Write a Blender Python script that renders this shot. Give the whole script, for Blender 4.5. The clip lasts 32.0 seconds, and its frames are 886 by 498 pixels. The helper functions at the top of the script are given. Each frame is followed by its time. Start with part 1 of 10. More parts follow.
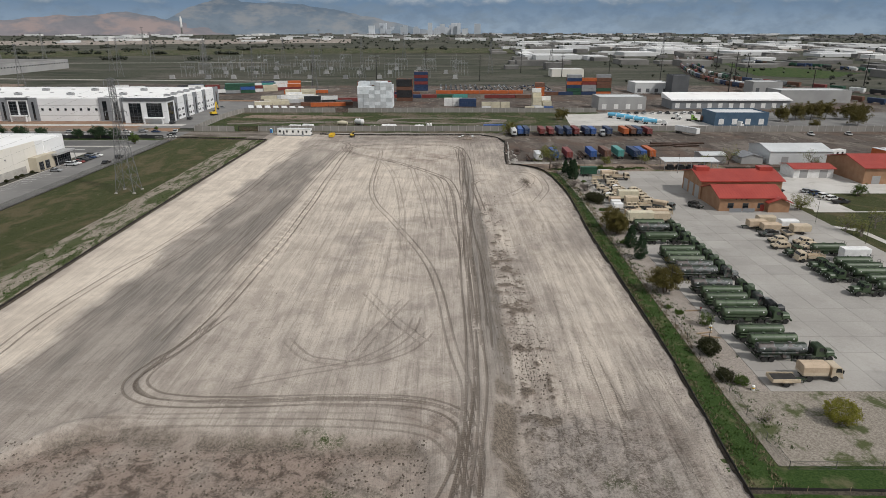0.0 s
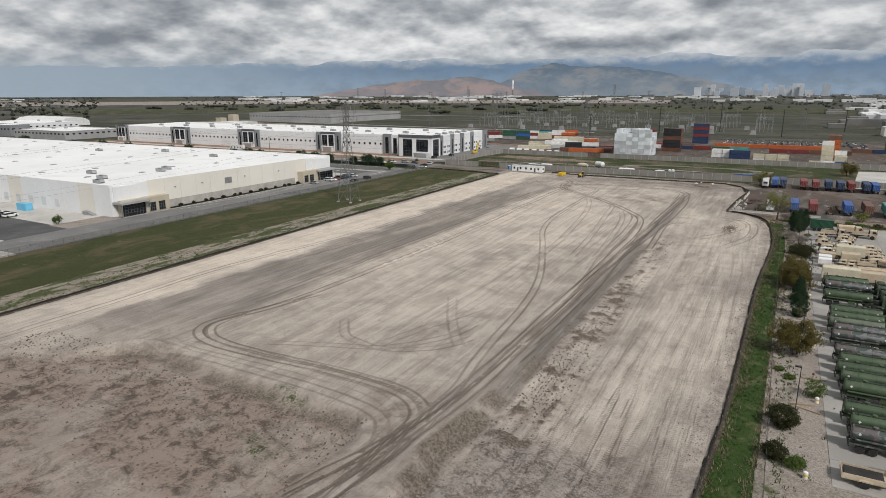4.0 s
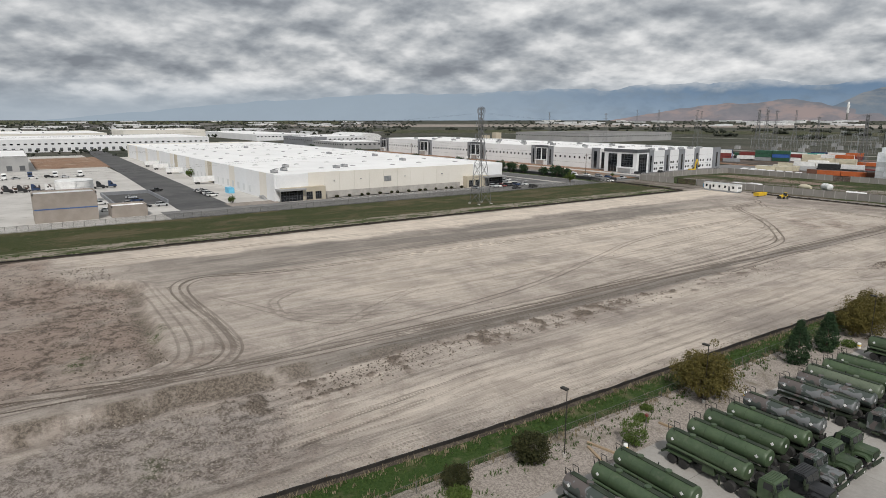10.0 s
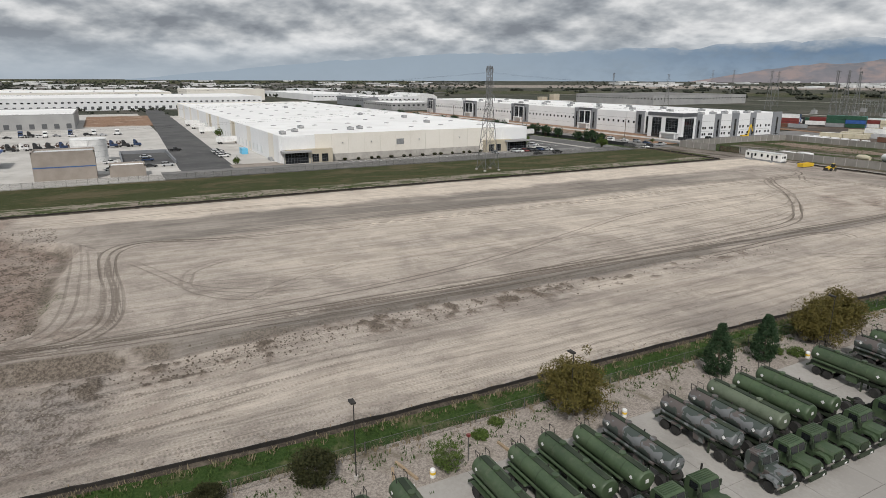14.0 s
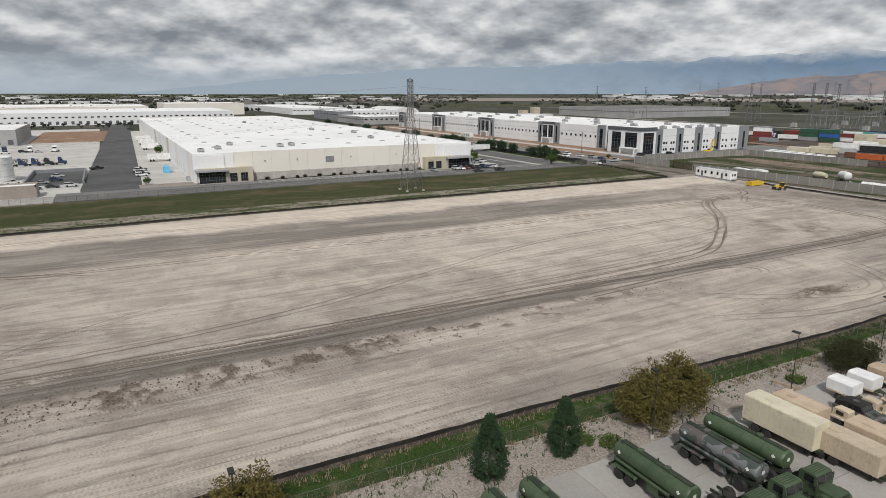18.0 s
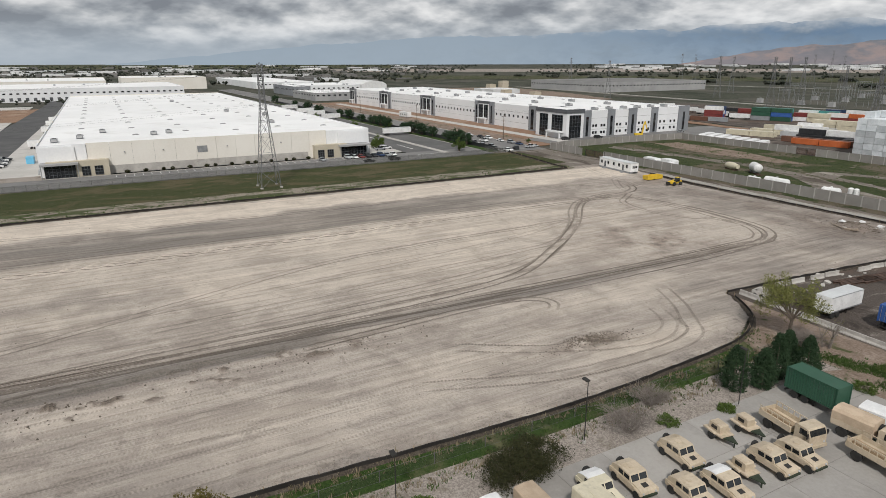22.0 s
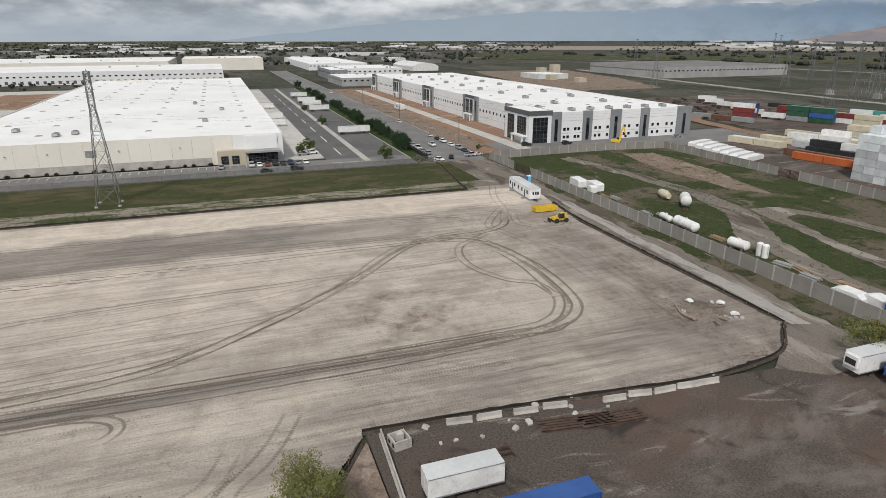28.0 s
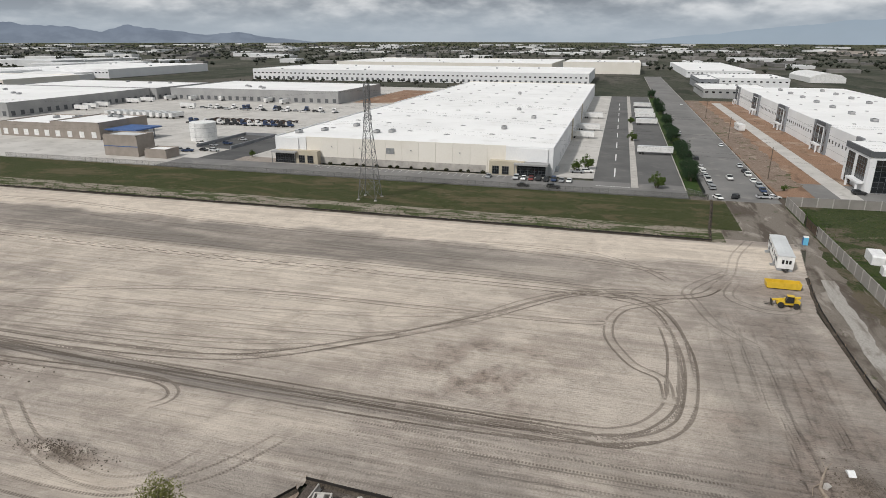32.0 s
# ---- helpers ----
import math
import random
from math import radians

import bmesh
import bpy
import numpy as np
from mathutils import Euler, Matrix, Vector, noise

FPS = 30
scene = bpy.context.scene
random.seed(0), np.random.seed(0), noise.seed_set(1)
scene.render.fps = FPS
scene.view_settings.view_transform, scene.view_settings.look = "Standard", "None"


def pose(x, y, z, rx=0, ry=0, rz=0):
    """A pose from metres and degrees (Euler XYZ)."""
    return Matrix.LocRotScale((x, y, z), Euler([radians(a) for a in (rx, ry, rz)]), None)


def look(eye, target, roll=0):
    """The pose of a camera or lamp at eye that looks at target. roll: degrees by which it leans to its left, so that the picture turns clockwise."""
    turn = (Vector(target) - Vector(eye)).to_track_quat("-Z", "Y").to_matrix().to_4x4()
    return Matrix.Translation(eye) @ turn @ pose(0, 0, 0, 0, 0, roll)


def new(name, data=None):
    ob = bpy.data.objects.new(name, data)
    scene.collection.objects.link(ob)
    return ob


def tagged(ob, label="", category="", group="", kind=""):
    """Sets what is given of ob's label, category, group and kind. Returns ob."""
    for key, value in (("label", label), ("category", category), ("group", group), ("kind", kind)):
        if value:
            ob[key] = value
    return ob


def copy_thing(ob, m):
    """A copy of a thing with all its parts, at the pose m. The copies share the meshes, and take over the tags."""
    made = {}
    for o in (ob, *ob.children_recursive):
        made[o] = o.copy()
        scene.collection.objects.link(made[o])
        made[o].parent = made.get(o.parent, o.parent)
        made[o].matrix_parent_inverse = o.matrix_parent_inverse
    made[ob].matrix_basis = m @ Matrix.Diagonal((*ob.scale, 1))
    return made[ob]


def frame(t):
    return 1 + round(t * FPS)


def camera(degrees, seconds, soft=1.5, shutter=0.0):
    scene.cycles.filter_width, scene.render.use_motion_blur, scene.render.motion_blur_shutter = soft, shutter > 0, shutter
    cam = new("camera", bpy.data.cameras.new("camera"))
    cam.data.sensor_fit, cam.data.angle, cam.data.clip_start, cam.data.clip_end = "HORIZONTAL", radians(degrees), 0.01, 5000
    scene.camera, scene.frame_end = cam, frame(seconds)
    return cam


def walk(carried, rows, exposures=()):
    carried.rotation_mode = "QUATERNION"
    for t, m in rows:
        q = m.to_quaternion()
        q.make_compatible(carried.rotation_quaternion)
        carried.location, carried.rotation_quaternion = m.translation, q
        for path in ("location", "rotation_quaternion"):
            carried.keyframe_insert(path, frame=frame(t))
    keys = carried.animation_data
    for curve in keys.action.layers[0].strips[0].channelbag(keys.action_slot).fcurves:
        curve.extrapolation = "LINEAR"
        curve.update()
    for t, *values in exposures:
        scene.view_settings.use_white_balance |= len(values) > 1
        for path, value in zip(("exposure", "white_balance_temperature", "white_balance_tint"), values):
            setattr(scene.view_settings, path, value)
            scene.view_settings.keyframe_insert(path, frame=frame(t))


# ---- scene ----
cam = camera(70.9, 32.0, soft=0.6)
METRES, EYE, TILT, LEAN, TURN = 348.0, 53.5, -19.5, 0.0, 0.0
ROWS = [
    (0.0, 0.0, 0.0, 0.0, -0.0, 0.0, 0.0),
    (0.5, 0.0156, 0.0021, -0.0038, 3.97, 0.65, -1.41),
    (1.0, 0.0313, 0.005, -0.0072, 6.85, 1.26, -2.34),
    (1.5, 0.0469, 0.0087, -0.0101, 9.5, 1.77, -3.28),
    (2.0, 0.0622, 0.0133, -0.0128, 13.44, 2.17, -4.7),
    (2.5, 0.0773, 0.0188, -0.0152, 17.25, 2.5, -5.92),
    (3.0, 0.0922, 0.025, -0.0172, 19.74, 2.85, -6.69),
    (3.5, 0.1069, 0.0319, -0.0186, 23.31, 3.05, -7.88),
    (4.0, 0.121, 0.0398, -0.0196, 27.03, 3.19, -8.99),
    (4.5, 0.1346, 0.0485, -0.0203, 29.98, 3.4, -9.88),
    (6.5, 0.1866, 0.0905, -0.0221, 39.11, 4.2, -12.41),
    (7.0, 0.1988, 0.1025, -0.0212, 41.81, 4.26, -13.12),
    (7.5, 0.2102, 0.1145, -0.0182, 43.73, 4.51, -13.57),
    (8.0, 0.2208, 0.1265, -0.0146, 44.74, 4.45, -13.73),
    (8.5, 0.2309, 0.1384, -0.011, 45.68, 4.1, -13.96),
    (9.0, 0.2398, 0.1502, -0.0071, 47.23, 2.98, -14.36),
    (9.5, 0.2471, 0.1617, -0.0032, 50.35, 1.31, -15.12),
    (10.0, 0.2528, 0.1731, 0.0008, 53.85, -0.47, -15.89),
    (10.5, 0.257, 0.184, 0.0045, 56.43, -2.0, -16.43),
    (11.0, 0.2599, 0.1942, 0.0081, 58.13, -3.15, -16.76),
    (11.5, 0.262, 0.2037, 0.0114, 58.92, -3.83, -16.93),
    (12.0, 0.2635, 0.2126, 0.0145, 59.39, -4.35, -17.02),
    (12.5, 0.2645, 0.2214, 0.0176, 59.67, -4.75, -17.06),
    (13.0, 0.2651, 0.23, 0.0206, 59.94, -5.13, -17.13),
    (13.5, 0.2653, 0.2385, 0.0235, 60.23, -5.5, -17.21),
    (14.0, 0.2651, 0.2473, 0.0265, 60.49, -5.81, -17.26),
    (14.5, 0.2645, 0.2562, 0.0296, 60.63, -5.96, -17.29),
    (16.5, 0.26, 0.2959, 0.0438, 60.55, -6.03, -17.16),
    (17.0, 0.2593, 0.3084, 0.0483, 60.51, -6.04, -17.15),
    (17.5, 0.2587, 0.3221, 0.0532, 60.48, -5.44, -17.09),
    (18.0, 0.2587, 0.3363, 0.0588, 60.43, -4.65, -17.08),
    (18.5, 0.2587, 0.3514, 0.0644, 60.39, -4.44, -17.06),
    (19.0, 0.2592, 0.3668, 0.0705, 60.36, -4.42, -17.03),
    (19.5, 0.2595, 0.3827, 0.0773, 60.32, -4.41, -17.03),
    (20.0, 0.2602, 0.3988, 0.0846, 60.29, -4.38, -16.96),
    (20.5, 0.2611, 0.4151, 0.0922, 60.27, -4.63, -16.96),
    (21.0, 0.2621, 0.4314, 0.1008, 60.25, -5.34, -16.94),
    (21.5, 0.2629, 0.448, 0.1096, 60.23, -6.27, -16.95),
    (22.0, 0.264, 0.4645, 0.1186, 60.21, -7.19, -16.92),
    (22.5, 0.265, 0.4818, 0.1271, 60.3, -8.15, -16.9),
    (23.0, 0.266, 0.4991, 0.1351, 60.99, -9.04, -17.05),
    (23.5, 0.2663, 0.5168, 0.1424, 62.56, -9.86, -17.31),
    (24.0, 0.2664, 0.5331, 0.1492, 62.96, -10.04, -17.34),
    (24.5, 0.2663, 0.5508, 0.1563, 63.1, -10.07, -17.31),
    (25.0, 0.2662, 0.5682, 0.1636, 63.64, -10.28, -17.41),
    (25.5, 0.2658, 0.5854, 0.1708, 65.25, -10.76, -17.66),
    (26.0, 0.2652, 0.6027, 0.1783, 66.2, -11.02, -17.76),
    (26.5, 0.2649, 0.6197, 0.187, 66.44, -11.11, -17.78),
    (28.5, 0.2643, 0.6853, 0.2244, 71.55, -12.75, -18.42),
    (29.0, 0.2631, 0.7018, 0.232, 74.86, -13.86, -18.8),
    (29.5, 0.2607, 0.7178, 0.2389, 80.59, -15.69, -19.26),
    (30.0, 0.2572, 0.7332, 0.2454, 85.93, -17.41, -19.47),
    (30.5, 0.2526, 0.7472, 0.2524, 92.91, -19.72, -19.57),
    (31.0, 0.2476, 0.7607, 0.2594, 97.52, -21.22, -19.4),
    (31.5, 0.2432, 0.7739, 0.2664, 101.14, -22.4, -19.21),
    (32.0, 0.2399, 0.7868, 0.2732, 106.33, -24.06, -18.87),
]
walk(cam, [(t, pose(0, 0, EYE, TILT, LEAN, TURN) @ pose(METRES * x, METRES * y, METRES * z, 90 + pitch, roll, yaw)) for t, x, y, z, yaw, pitch, roll in ROWS])

# ---- sky, sun and exposure ----
scene.view_settings.exposure = 0.0
SUN_ELEVATION, SUN_AZIMUTH = radians(46), radians(122)


def wire(tree, a, b):
    tree.links.new(a, b)


def sky():
    w = bpy.data.worlds.new("sky")
    w.use_nodes = True
    scene.world = w
    nt = w.node_tree
    nt.nodes.clear()
    N = nt.nodes.new
    out, bg = N("ShaderNodeOutputWorld"), N("ShaderNodeBackground")
    nish = N("ShaderNodeTexSky")
    nish.sky_type, nish.sun_disc = "NISHITA", False
    nish.sun_elevation, nish.sun_rotation = SUN_ELEVATION, SUN_AZIMUTH
    dim = N("ShaderNodeVectorMath")
    dim.operation = "SCALE"
    dim.inputs["Scale"].default_value = 0.10
    wire(nt, nish.outputs[0], dim.inputs[0])
    co, sep = N("ShaderNodeTexCoord"), N("ShaderNodeSeparateXYZ")
    wire(nt, co.outputs["Generated"], sep.inputs[0])

    def m(op, a, b=None, clamp=False):
        n = N("ShaderNodeMath")
        n.operation, n.use_clamp = op, clamp
        for i, v in enumerate((a, b)):
            if v is None:
                continue
            if isinstance(v, (int, float)):
                n.inputs[i].default_value = v
            else:
                wire(nt, v, n.inputs[i])
        return n.outputs[0]

    up = m("MAXIMUM", sep.outputs[2], 0.0)
    div = m("ADD", up, 0.33)
    flat = N("ShaderNodeCombineXYZ")
    wire(nt, m("DIVIDE", sep.outputs[0], div), flat.inputs[0])
    wire(nt, m("DIVIDE", sep.outputs[1], div), flat.inputs[1])

    def fbm(scale, detail, rough, w_off, distort=0.0, at=None):
        n = N("ShaderNodeTexNoise")
        n.noise_dimensions = "4D"
        n.inputs["W"].default_value = w_off
        n.inputs["Scale"].default_value, n.inputs["Detail"].default_value = scale, detail
        n.inputs["Roughness"].default_value, n.inputs["Distortion"].default_value = rough, distort
        wire(nt, at or flat.outputs[0], n.inputs["Vector"])
        return n.outputs[0]

    def ramp(v, stops):
        r = N("ShaderNodeValToRGB")
        while len(r.color_ramp.elements) < len(stops):
            r.color_ramp.elements.new(0.5)
        for e, (p, c) in zip(r.color_ramp.elements, stops):
            e.position, e.color = p, (*c, 1)
        wire(nt, v, r.inputs[0])
        return r.outputs[0]

    def mix(f, a, b):
        n = N("ShaderNodeMix")
        n.data_type = "RGBA"
        for v, s in ((f, n.inputs[0]), (a, n.inputs[6]), (b, n.inputs[7])):
            if isinstance(v, float):
                s.default_value = v
            elif isinstance(v, tuple):
                s.default_value = (*v, 1)
            else:
                wire(nt, v, s)
        return n.outputs[2]

    # heavy broken cumulus in perspective: lit upper flanks, flat grey bases, a few blue holes
    def lump(grow):
        at = flat.outputs[0]
        if grow != 1.0:
            moved = N("ShaderNodeVectorMath")
            moved.operation = "SCALE"
            moved.inputs["Scale"].default_value = grow
            wire(nt, at, moved.inputs[0])
            at = moved.outputs[0]
        return m("ADD", m("ADD", m("MULTIPLY", fbm(1.25, 2, 0.5, 3.1, 0.0, at), 0.44), m("MULTIPLY", fbm(3.6, 7, 0.56, 7.7, 0.15, at), 0.34)), m("MULTIPLY", billows(at), 0.26))

    def billows(at):
        puff = N("ShaderNodeTexVoronoi")
        puff.feature, puff.normalize = "SMOOTH_F1", True
        puff.inputs["Scale"].default_value, puff.inputs["Detail"].default_value = 5.4, 3.0
        puff.inputs["Roughness"].default_value, puff.inputs["Smoothness"].default_value = 0.58, 0.5
        wire(nt, at, puff.inputs["Vector"])
        return m("SUBTRACT", 0.75, puff.outputs["Distance"])

    here, over_head = lump(1.0), lump(0.955)
    relief = m("SUBTRACT", here, over_head)
    shade = m("ADD", m("MULTIPLY", m("SUBTRACT", here, 0.50), -0.75), m("MULTIPLY", relief, 3.3))
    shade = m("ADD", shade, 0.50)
    cloud = ramp(shade, [(0.26, (0.215, 0.235, 0.265)), (0.40, (0.325, 0.350, 0.380)), (0.52, (0.470, 0.490, 0.510)), (0.64, (0.655, 0.665, 0.675)), (0.80, (0.86, 0.86, 0.855))])
    hole = m("MULTIPLY", m("SUBTRACT", fbm(0.9, 6, 0.55, 21.3), 0.665), 11.0, True)
    hole = m("MULTIPLY", hole, 0.75)
    over = mix(hole, cloud, dim.outputs[0])
    # rain haze towards the skyline
    band = N("ShaderNodeMapRange")
    band.interpolation_type = "SMOOTHSTEP"
    band.inputs["From Min"].default_value, band.inputs["From Max"].default_value = 0.0, 0.075
    band.inputs["To Min"].default_value, band.inputs["To Max"].default_value = 0.92, 0.0
    wire(nt, sep.outputs[2], band.inputs["Value"])
    veil = mix(m("MULTIPLY", fbm(0.5, 3, 0.5, 40.0), 1.0), (0.30, 0.375, 0.455), (0.47, 0.51, 0.55))
    both = mix(band.outputs[0], over, veil)
    wire(nt, both, bg.inputs["Color"])
    bg.inputs["Strength"].default_value = 1.0
    wire(nt, bg.outputs[0], out.inputs[0])


sky()
lamp = bpy.data.lights.new("sun", "SUN")
lamp.energy, lamp.angle, lamp.color = 2.8, radians(5), (1.0, 0.962, 0.918)
sun = new("sun", lamp)
sun.matrix_world = look((300 * math.sin(SUN_AZIMUTH), 300 * math.cos(SUN_AZIMUTH), 300 * math.tan(SUN_ELEVATION)), (0, 0, 0))

# ---- materials ----
def nodes_of(mat):
    mat.use_nodes = True
    nt = mat.node_tree
    return nt, nt.nodes["Principled BSDF"]


def put(nt, v, socket):
    if isinstance(v, (int, float)):
        socket.default_value = v
    elif isinstance(v, tuple):
        socket.default_value = (*v, 1) if len(v) == 3 else v
    else:
        nt.links.new(v, socket)


def n_noise(nt, scale, detail=5, rough=0.55, vec=None, stretch=None, distort=0.0):
    n = nt.nodes.new("ShaderNodeTexNoise")
    n.inputs["Scale"].default_value, n.inputs["Detail"].default_value = scale, detail
    n.inputs["Roughness"].default_value, n.inputs["Distortion"].default_value = rough, distort
    if vec is None:
        vec = nt.nodes.new("ShaderNodeNewGeometry").outputs["Position"]
    if stretch:
        mp = nt.nodes.new("ShaderNodeMapping")
        mp.inputs["Scale"].default_value = stretch
        nt.links.new(vec, mp.inputs[0])
        vec = mp.outputs[0]
    nt.links.new(vec, n.inputs["Vector"])
    return n.outputs[0]


def n_math(nt, op, a, b=0.0, clamp=False):
    n = nt.nodes.new("ShaderNodeMath")
    n.operation, n.use_clamp = op, clamp
    put(nt, a, n.inputs[0])
    put(nt, b, n.inputs[1])
    return n.outputs[0]


def n_mix(nt, f, a, b, blend="MIX"):
    n = nt.nodes.new("ShaderNodeMix")
    n.data_type, n.blend_type = "RGBA", blend
    put(nt, f, n.inputs[0])
    put(nt, a, n.inputs[6])
    put(nt, b, n.inputs[7])
    return n.outputs[2]


def n_step(nt, v, lo, hi):
    n = nt.nodes.new("ShaderNodeMapRange")
    n.interpolation_type = "SMOOTHSTEP"
    n.inputs["From Min"].default_value, n.inputs["From Max"].default_value = lo, hi
    put(nt, v, n.inputs["Value"])
    return n.outputs[0]


def n_bump(nt, bsdf, height, strength, distance):
    b = nt.nodes.new("ShaderNodeBump")
    b.inputs["Strength"].default_value, b.inputs["Distance"].default_value = strength, distance
    nt.links.new(height, b.inputs["Height"])
    nt.links.new(b.outputs[0], bsdf.inputs["Normal"])


def surface(name, a, b, big=0.2, fine=6.0, rough=0.8, metal=0.0, bump=0.15, dist=0.02, spread=0.0, dirt=None, spec=0.4):
    """Two tones mixed at two scales, a fine relief, and with spread a tone of its own for each object."""
    mat = bpy.data.materials.new(name)
    nt, p = nodes_of(mat)
    big_n, fine_n = n_noise(nt, big, 4), n_noise(nt, fine, 6, 0.6)
    f = n_step(nt, n_math(nt, "ADD", n_math(nt, "MULTIPLY", big_n, 0.65), n_math(nt, "MULTIPLY", fine_n, 0.35)), 0.36, 0.64)
    c = n_mix(nt, f, a, b)
    if dirt:
        c = n_mix(nt, n_math(nt, "MULTIPLY", n_step(nt, n_noise(nt, big * 2.7, 7, 0.65), 0.52, 0.72), 0.7), c, dirt)
    if spread:
        info = nt.nodes.new("ShaderNodeObjectInfo")
        k = n_math(nt, "ADD", n_math(nt, "MULTIPLY", info.outputs["Random"], 2 * spread), 1 - spread)
        hsv = nt.nodes.new("ShaderNodeHueSaturation")
        put(nt, k, hsv.inputs["Value"])
        put(nt, c, hsv.inputs["Color"])
        c = hsv.outputs[0]
    put(nt, c, p.inputs["Base Color"])
    p.inputs["Metallic"].default_value = metal
    p.inputs["Specular IOR Level"].default_value = spec
    put(nt, n_math(nt, "ADD", n_math(nt, "MULTIPLY", fine_n, 0.2), rough - 0.1), p.inputs["Roughness"])
    if bump:
        n_bump(nt, p, fine_n, bump, dist)
    return mat


def soil():
    """Graded pale dirt: damp tyre tracks, pale swept patches with sunlight painted in, and brown scraped ground follow
    the lot's own attributes.
    """
    mat = bpy.data.materials.new("graded_dirt")
    nt, p = nodes_of(mat)

    def attr(name):
        n = nt.nodes.new("ShaderNodeAttribute")
        n.attribute_name = name
        return n.outputs["Fac"]

    streak = n_noise(nt, 1.0, 7, 0.66, stretch=(0.55, 0.035, 1))
    scrape = n_noise(nt, 1.0, 6, 0.7, stretch=(2.6, 0.06, 1), distort=0.3)
    blade = n_noise(nt, 1.0, 3, 0.55, stretch=(1.5, 0.014, 1))
    grain, clod = n_noise(nt, 2.6, 10, 0.74), n_noise(nt, 0.11, 8, 0.66, distort=0.9)
    mottle = n_noise(nt, 0.45, 9, 0.7, distort=0.6)
    speck = n_noise(nt, 4.2, 4, 0.75)
    f = n_step(nt, n_math(nt, "ADD", n_math(nt, "MULTIPLY", streak, 0.5), n_math(nt, "MULTIPLY", clod, 0.5)), 0.40, 0.60)
    c = n_mix(nt, f, (0.320, 0.278, 0.243), (0.500, 0.443, 0.388))
    broad = n_noise(nt, 0.032, 6, 0.62, stretch=(1, 0.6, 1), distort=0.7)
    c = n_mix(nt, n_math(nt, "MULTIPLY", n_step(nt, broad, 0.52, 0.66), 0.55), c, (0.262, 0.232, 0.210))
    c = n_mix(nt, n_math(nt, "MULTIPLY", n_math(nt, "SUBTRACT", 1.0, n_step(nt, broad, 0.34, 0.46)), 0.6), c, (0.555, 0.492, 0.425))
    c = n_mix(nt, n_math(nt, "MULTIPLY", n_step(nt, scrape, 0.52, 0.72), 0.20), c, (0.205, 0.175, 0.150))
    c = n_mix(nt, n_math(nt, "MULTIPLY", n_step(nt, mottle, 0.55, 0.66), 0.34), c, (0.180, 0.152, 0.128))
    c = n_mix(nt, n_math(nt, "MULTIPLY", n_step(nt, grain, 0.48, 0.60), 0.30), c, (0.190, 0.162, 0.137))
    # pale dirt tone, also used for the painted sunlit patches
    pale_sunlit_c = n_mix(nt, f, (0.54, 0.470, 0.398), (0.70, 0.618, 0.525))
    pale_sunlit_c = n_mix(nt, n_math(nt, "MULTIPLY", n_step(nt, scrape, 0.5, 0.7), 0.22), pale_sunlit_c, (0.36, 0.308, 0.258))
    pale_sunlit_c = n_mix(nt, n_math(nt, "MULTIPLY", n_step(nt, mottle, 0.53, 0.68), 0.35), pale_sunlit_c, (0.32, 0.272, 0.228))
    c = n_mix(nt, attr("pale"), c, pale_sunlit_c)
    # thin grader lines: narrow bands of a stretched noise
    line = n_math(nt, "ABSOLUTE", n_math(nt, "SUBTRACT", blade, 0.5))
    c = n_mix(nt, n_math(nt, "MULTIPLY", n_math(nt, "SUBTRACT", 1.0, n_step(nt, line, 0.004, 0.018)), 0.34), c, (0.150, 0.127, 0.106))
    c = n_mix(nt, attr("brown"), c, n_mix(nt, n_step(nt, n_math(nt, "ADD", n_math(nt, "MULTIPLY", mottle, 0.7), n_math(nt, "MULTIPLY", grain, 0.3)), 0.45, 0.60), (0.285, 0.226, 0.190), (0.098, 0.076, 0.062)))
    # grey band tone, also used for the painted bank shadow
    c = n_mix(nt, attr("grey"), c, n_mix(nt, n_step(nt, scrape, 0.35, 0.65), (0.145, 0.130, 0.117), (0.255, 0.230, 0.205)))
    # churned ground: the dark tone paints shade between the pale lumps
    c = n_mix(nt, attr("churn"), c, n_mix(nt, n_step(nt, n_math(nt, "ADD", n_math(nt, "MULTIPLY", mottle, 0.5), n_math(nt, "MULTIPLY", grain, 0.5)), 0.44, 0.58), (0.330, 0.294, 0.266), (0.120, 0.101, 0.087)))
    c = n_mix(nt, attr("face"), c, n_mix(nt, n_step(nt, grain, 0.40, 0.60), (0.205, 0.172, 0.142), (0.085, 0.070, 0.056)))
    dots = n_math(nt, "MULTIPLY", n_step(nt, speck, 0.58, 0.67), n_math(nt, "ADD", n_math(nt, "MULTIPLY", attr("rough"), 0.42), n_math(nt, "MULTIPLY", n_step(nt, clod, 0.5, 0.7), 0.3), True))
    c = n_mix(nt, dots, c, (0.045, 0.036, 0.028))
    c = n_mix(nt, n_math(nt, "MULTIPLY", attr("weed"), n_step(nt, grain, 0.42, 0.55)), c, (0.040, 0.062, 0.016))
    # wheel lines: a crisp band round the signed offset, ragged by the grain and broken by the tread
    off = n_math(nt, "ADD", n_math(nt, "ABSOLUTE", attr("side")), n_math(nt, "MULTIPLY", n_math(nt, "SUBTRACT", grain, 0.5), 0.35))
    band = n_math(nt, "MULTIPLY", n_math(nt, "SUBTRACT", 1.0, n_step(nt, off, 0.15, 0.31)), n_step(nt, attr("near"), 0.45, 0.60))
    tread = n_math(nt, "MULTIPLY", n_math(nt, "ADD", n_math(nt, "SINE", n_math(nt, "MULTIPLY", attr("along"), 13.5)), 1.0), 0.5)
    tread = n_math(nt, "SUBTRACT", 1.0, n_math(nt, "MULTIPLY", attr("lugs"), tread))
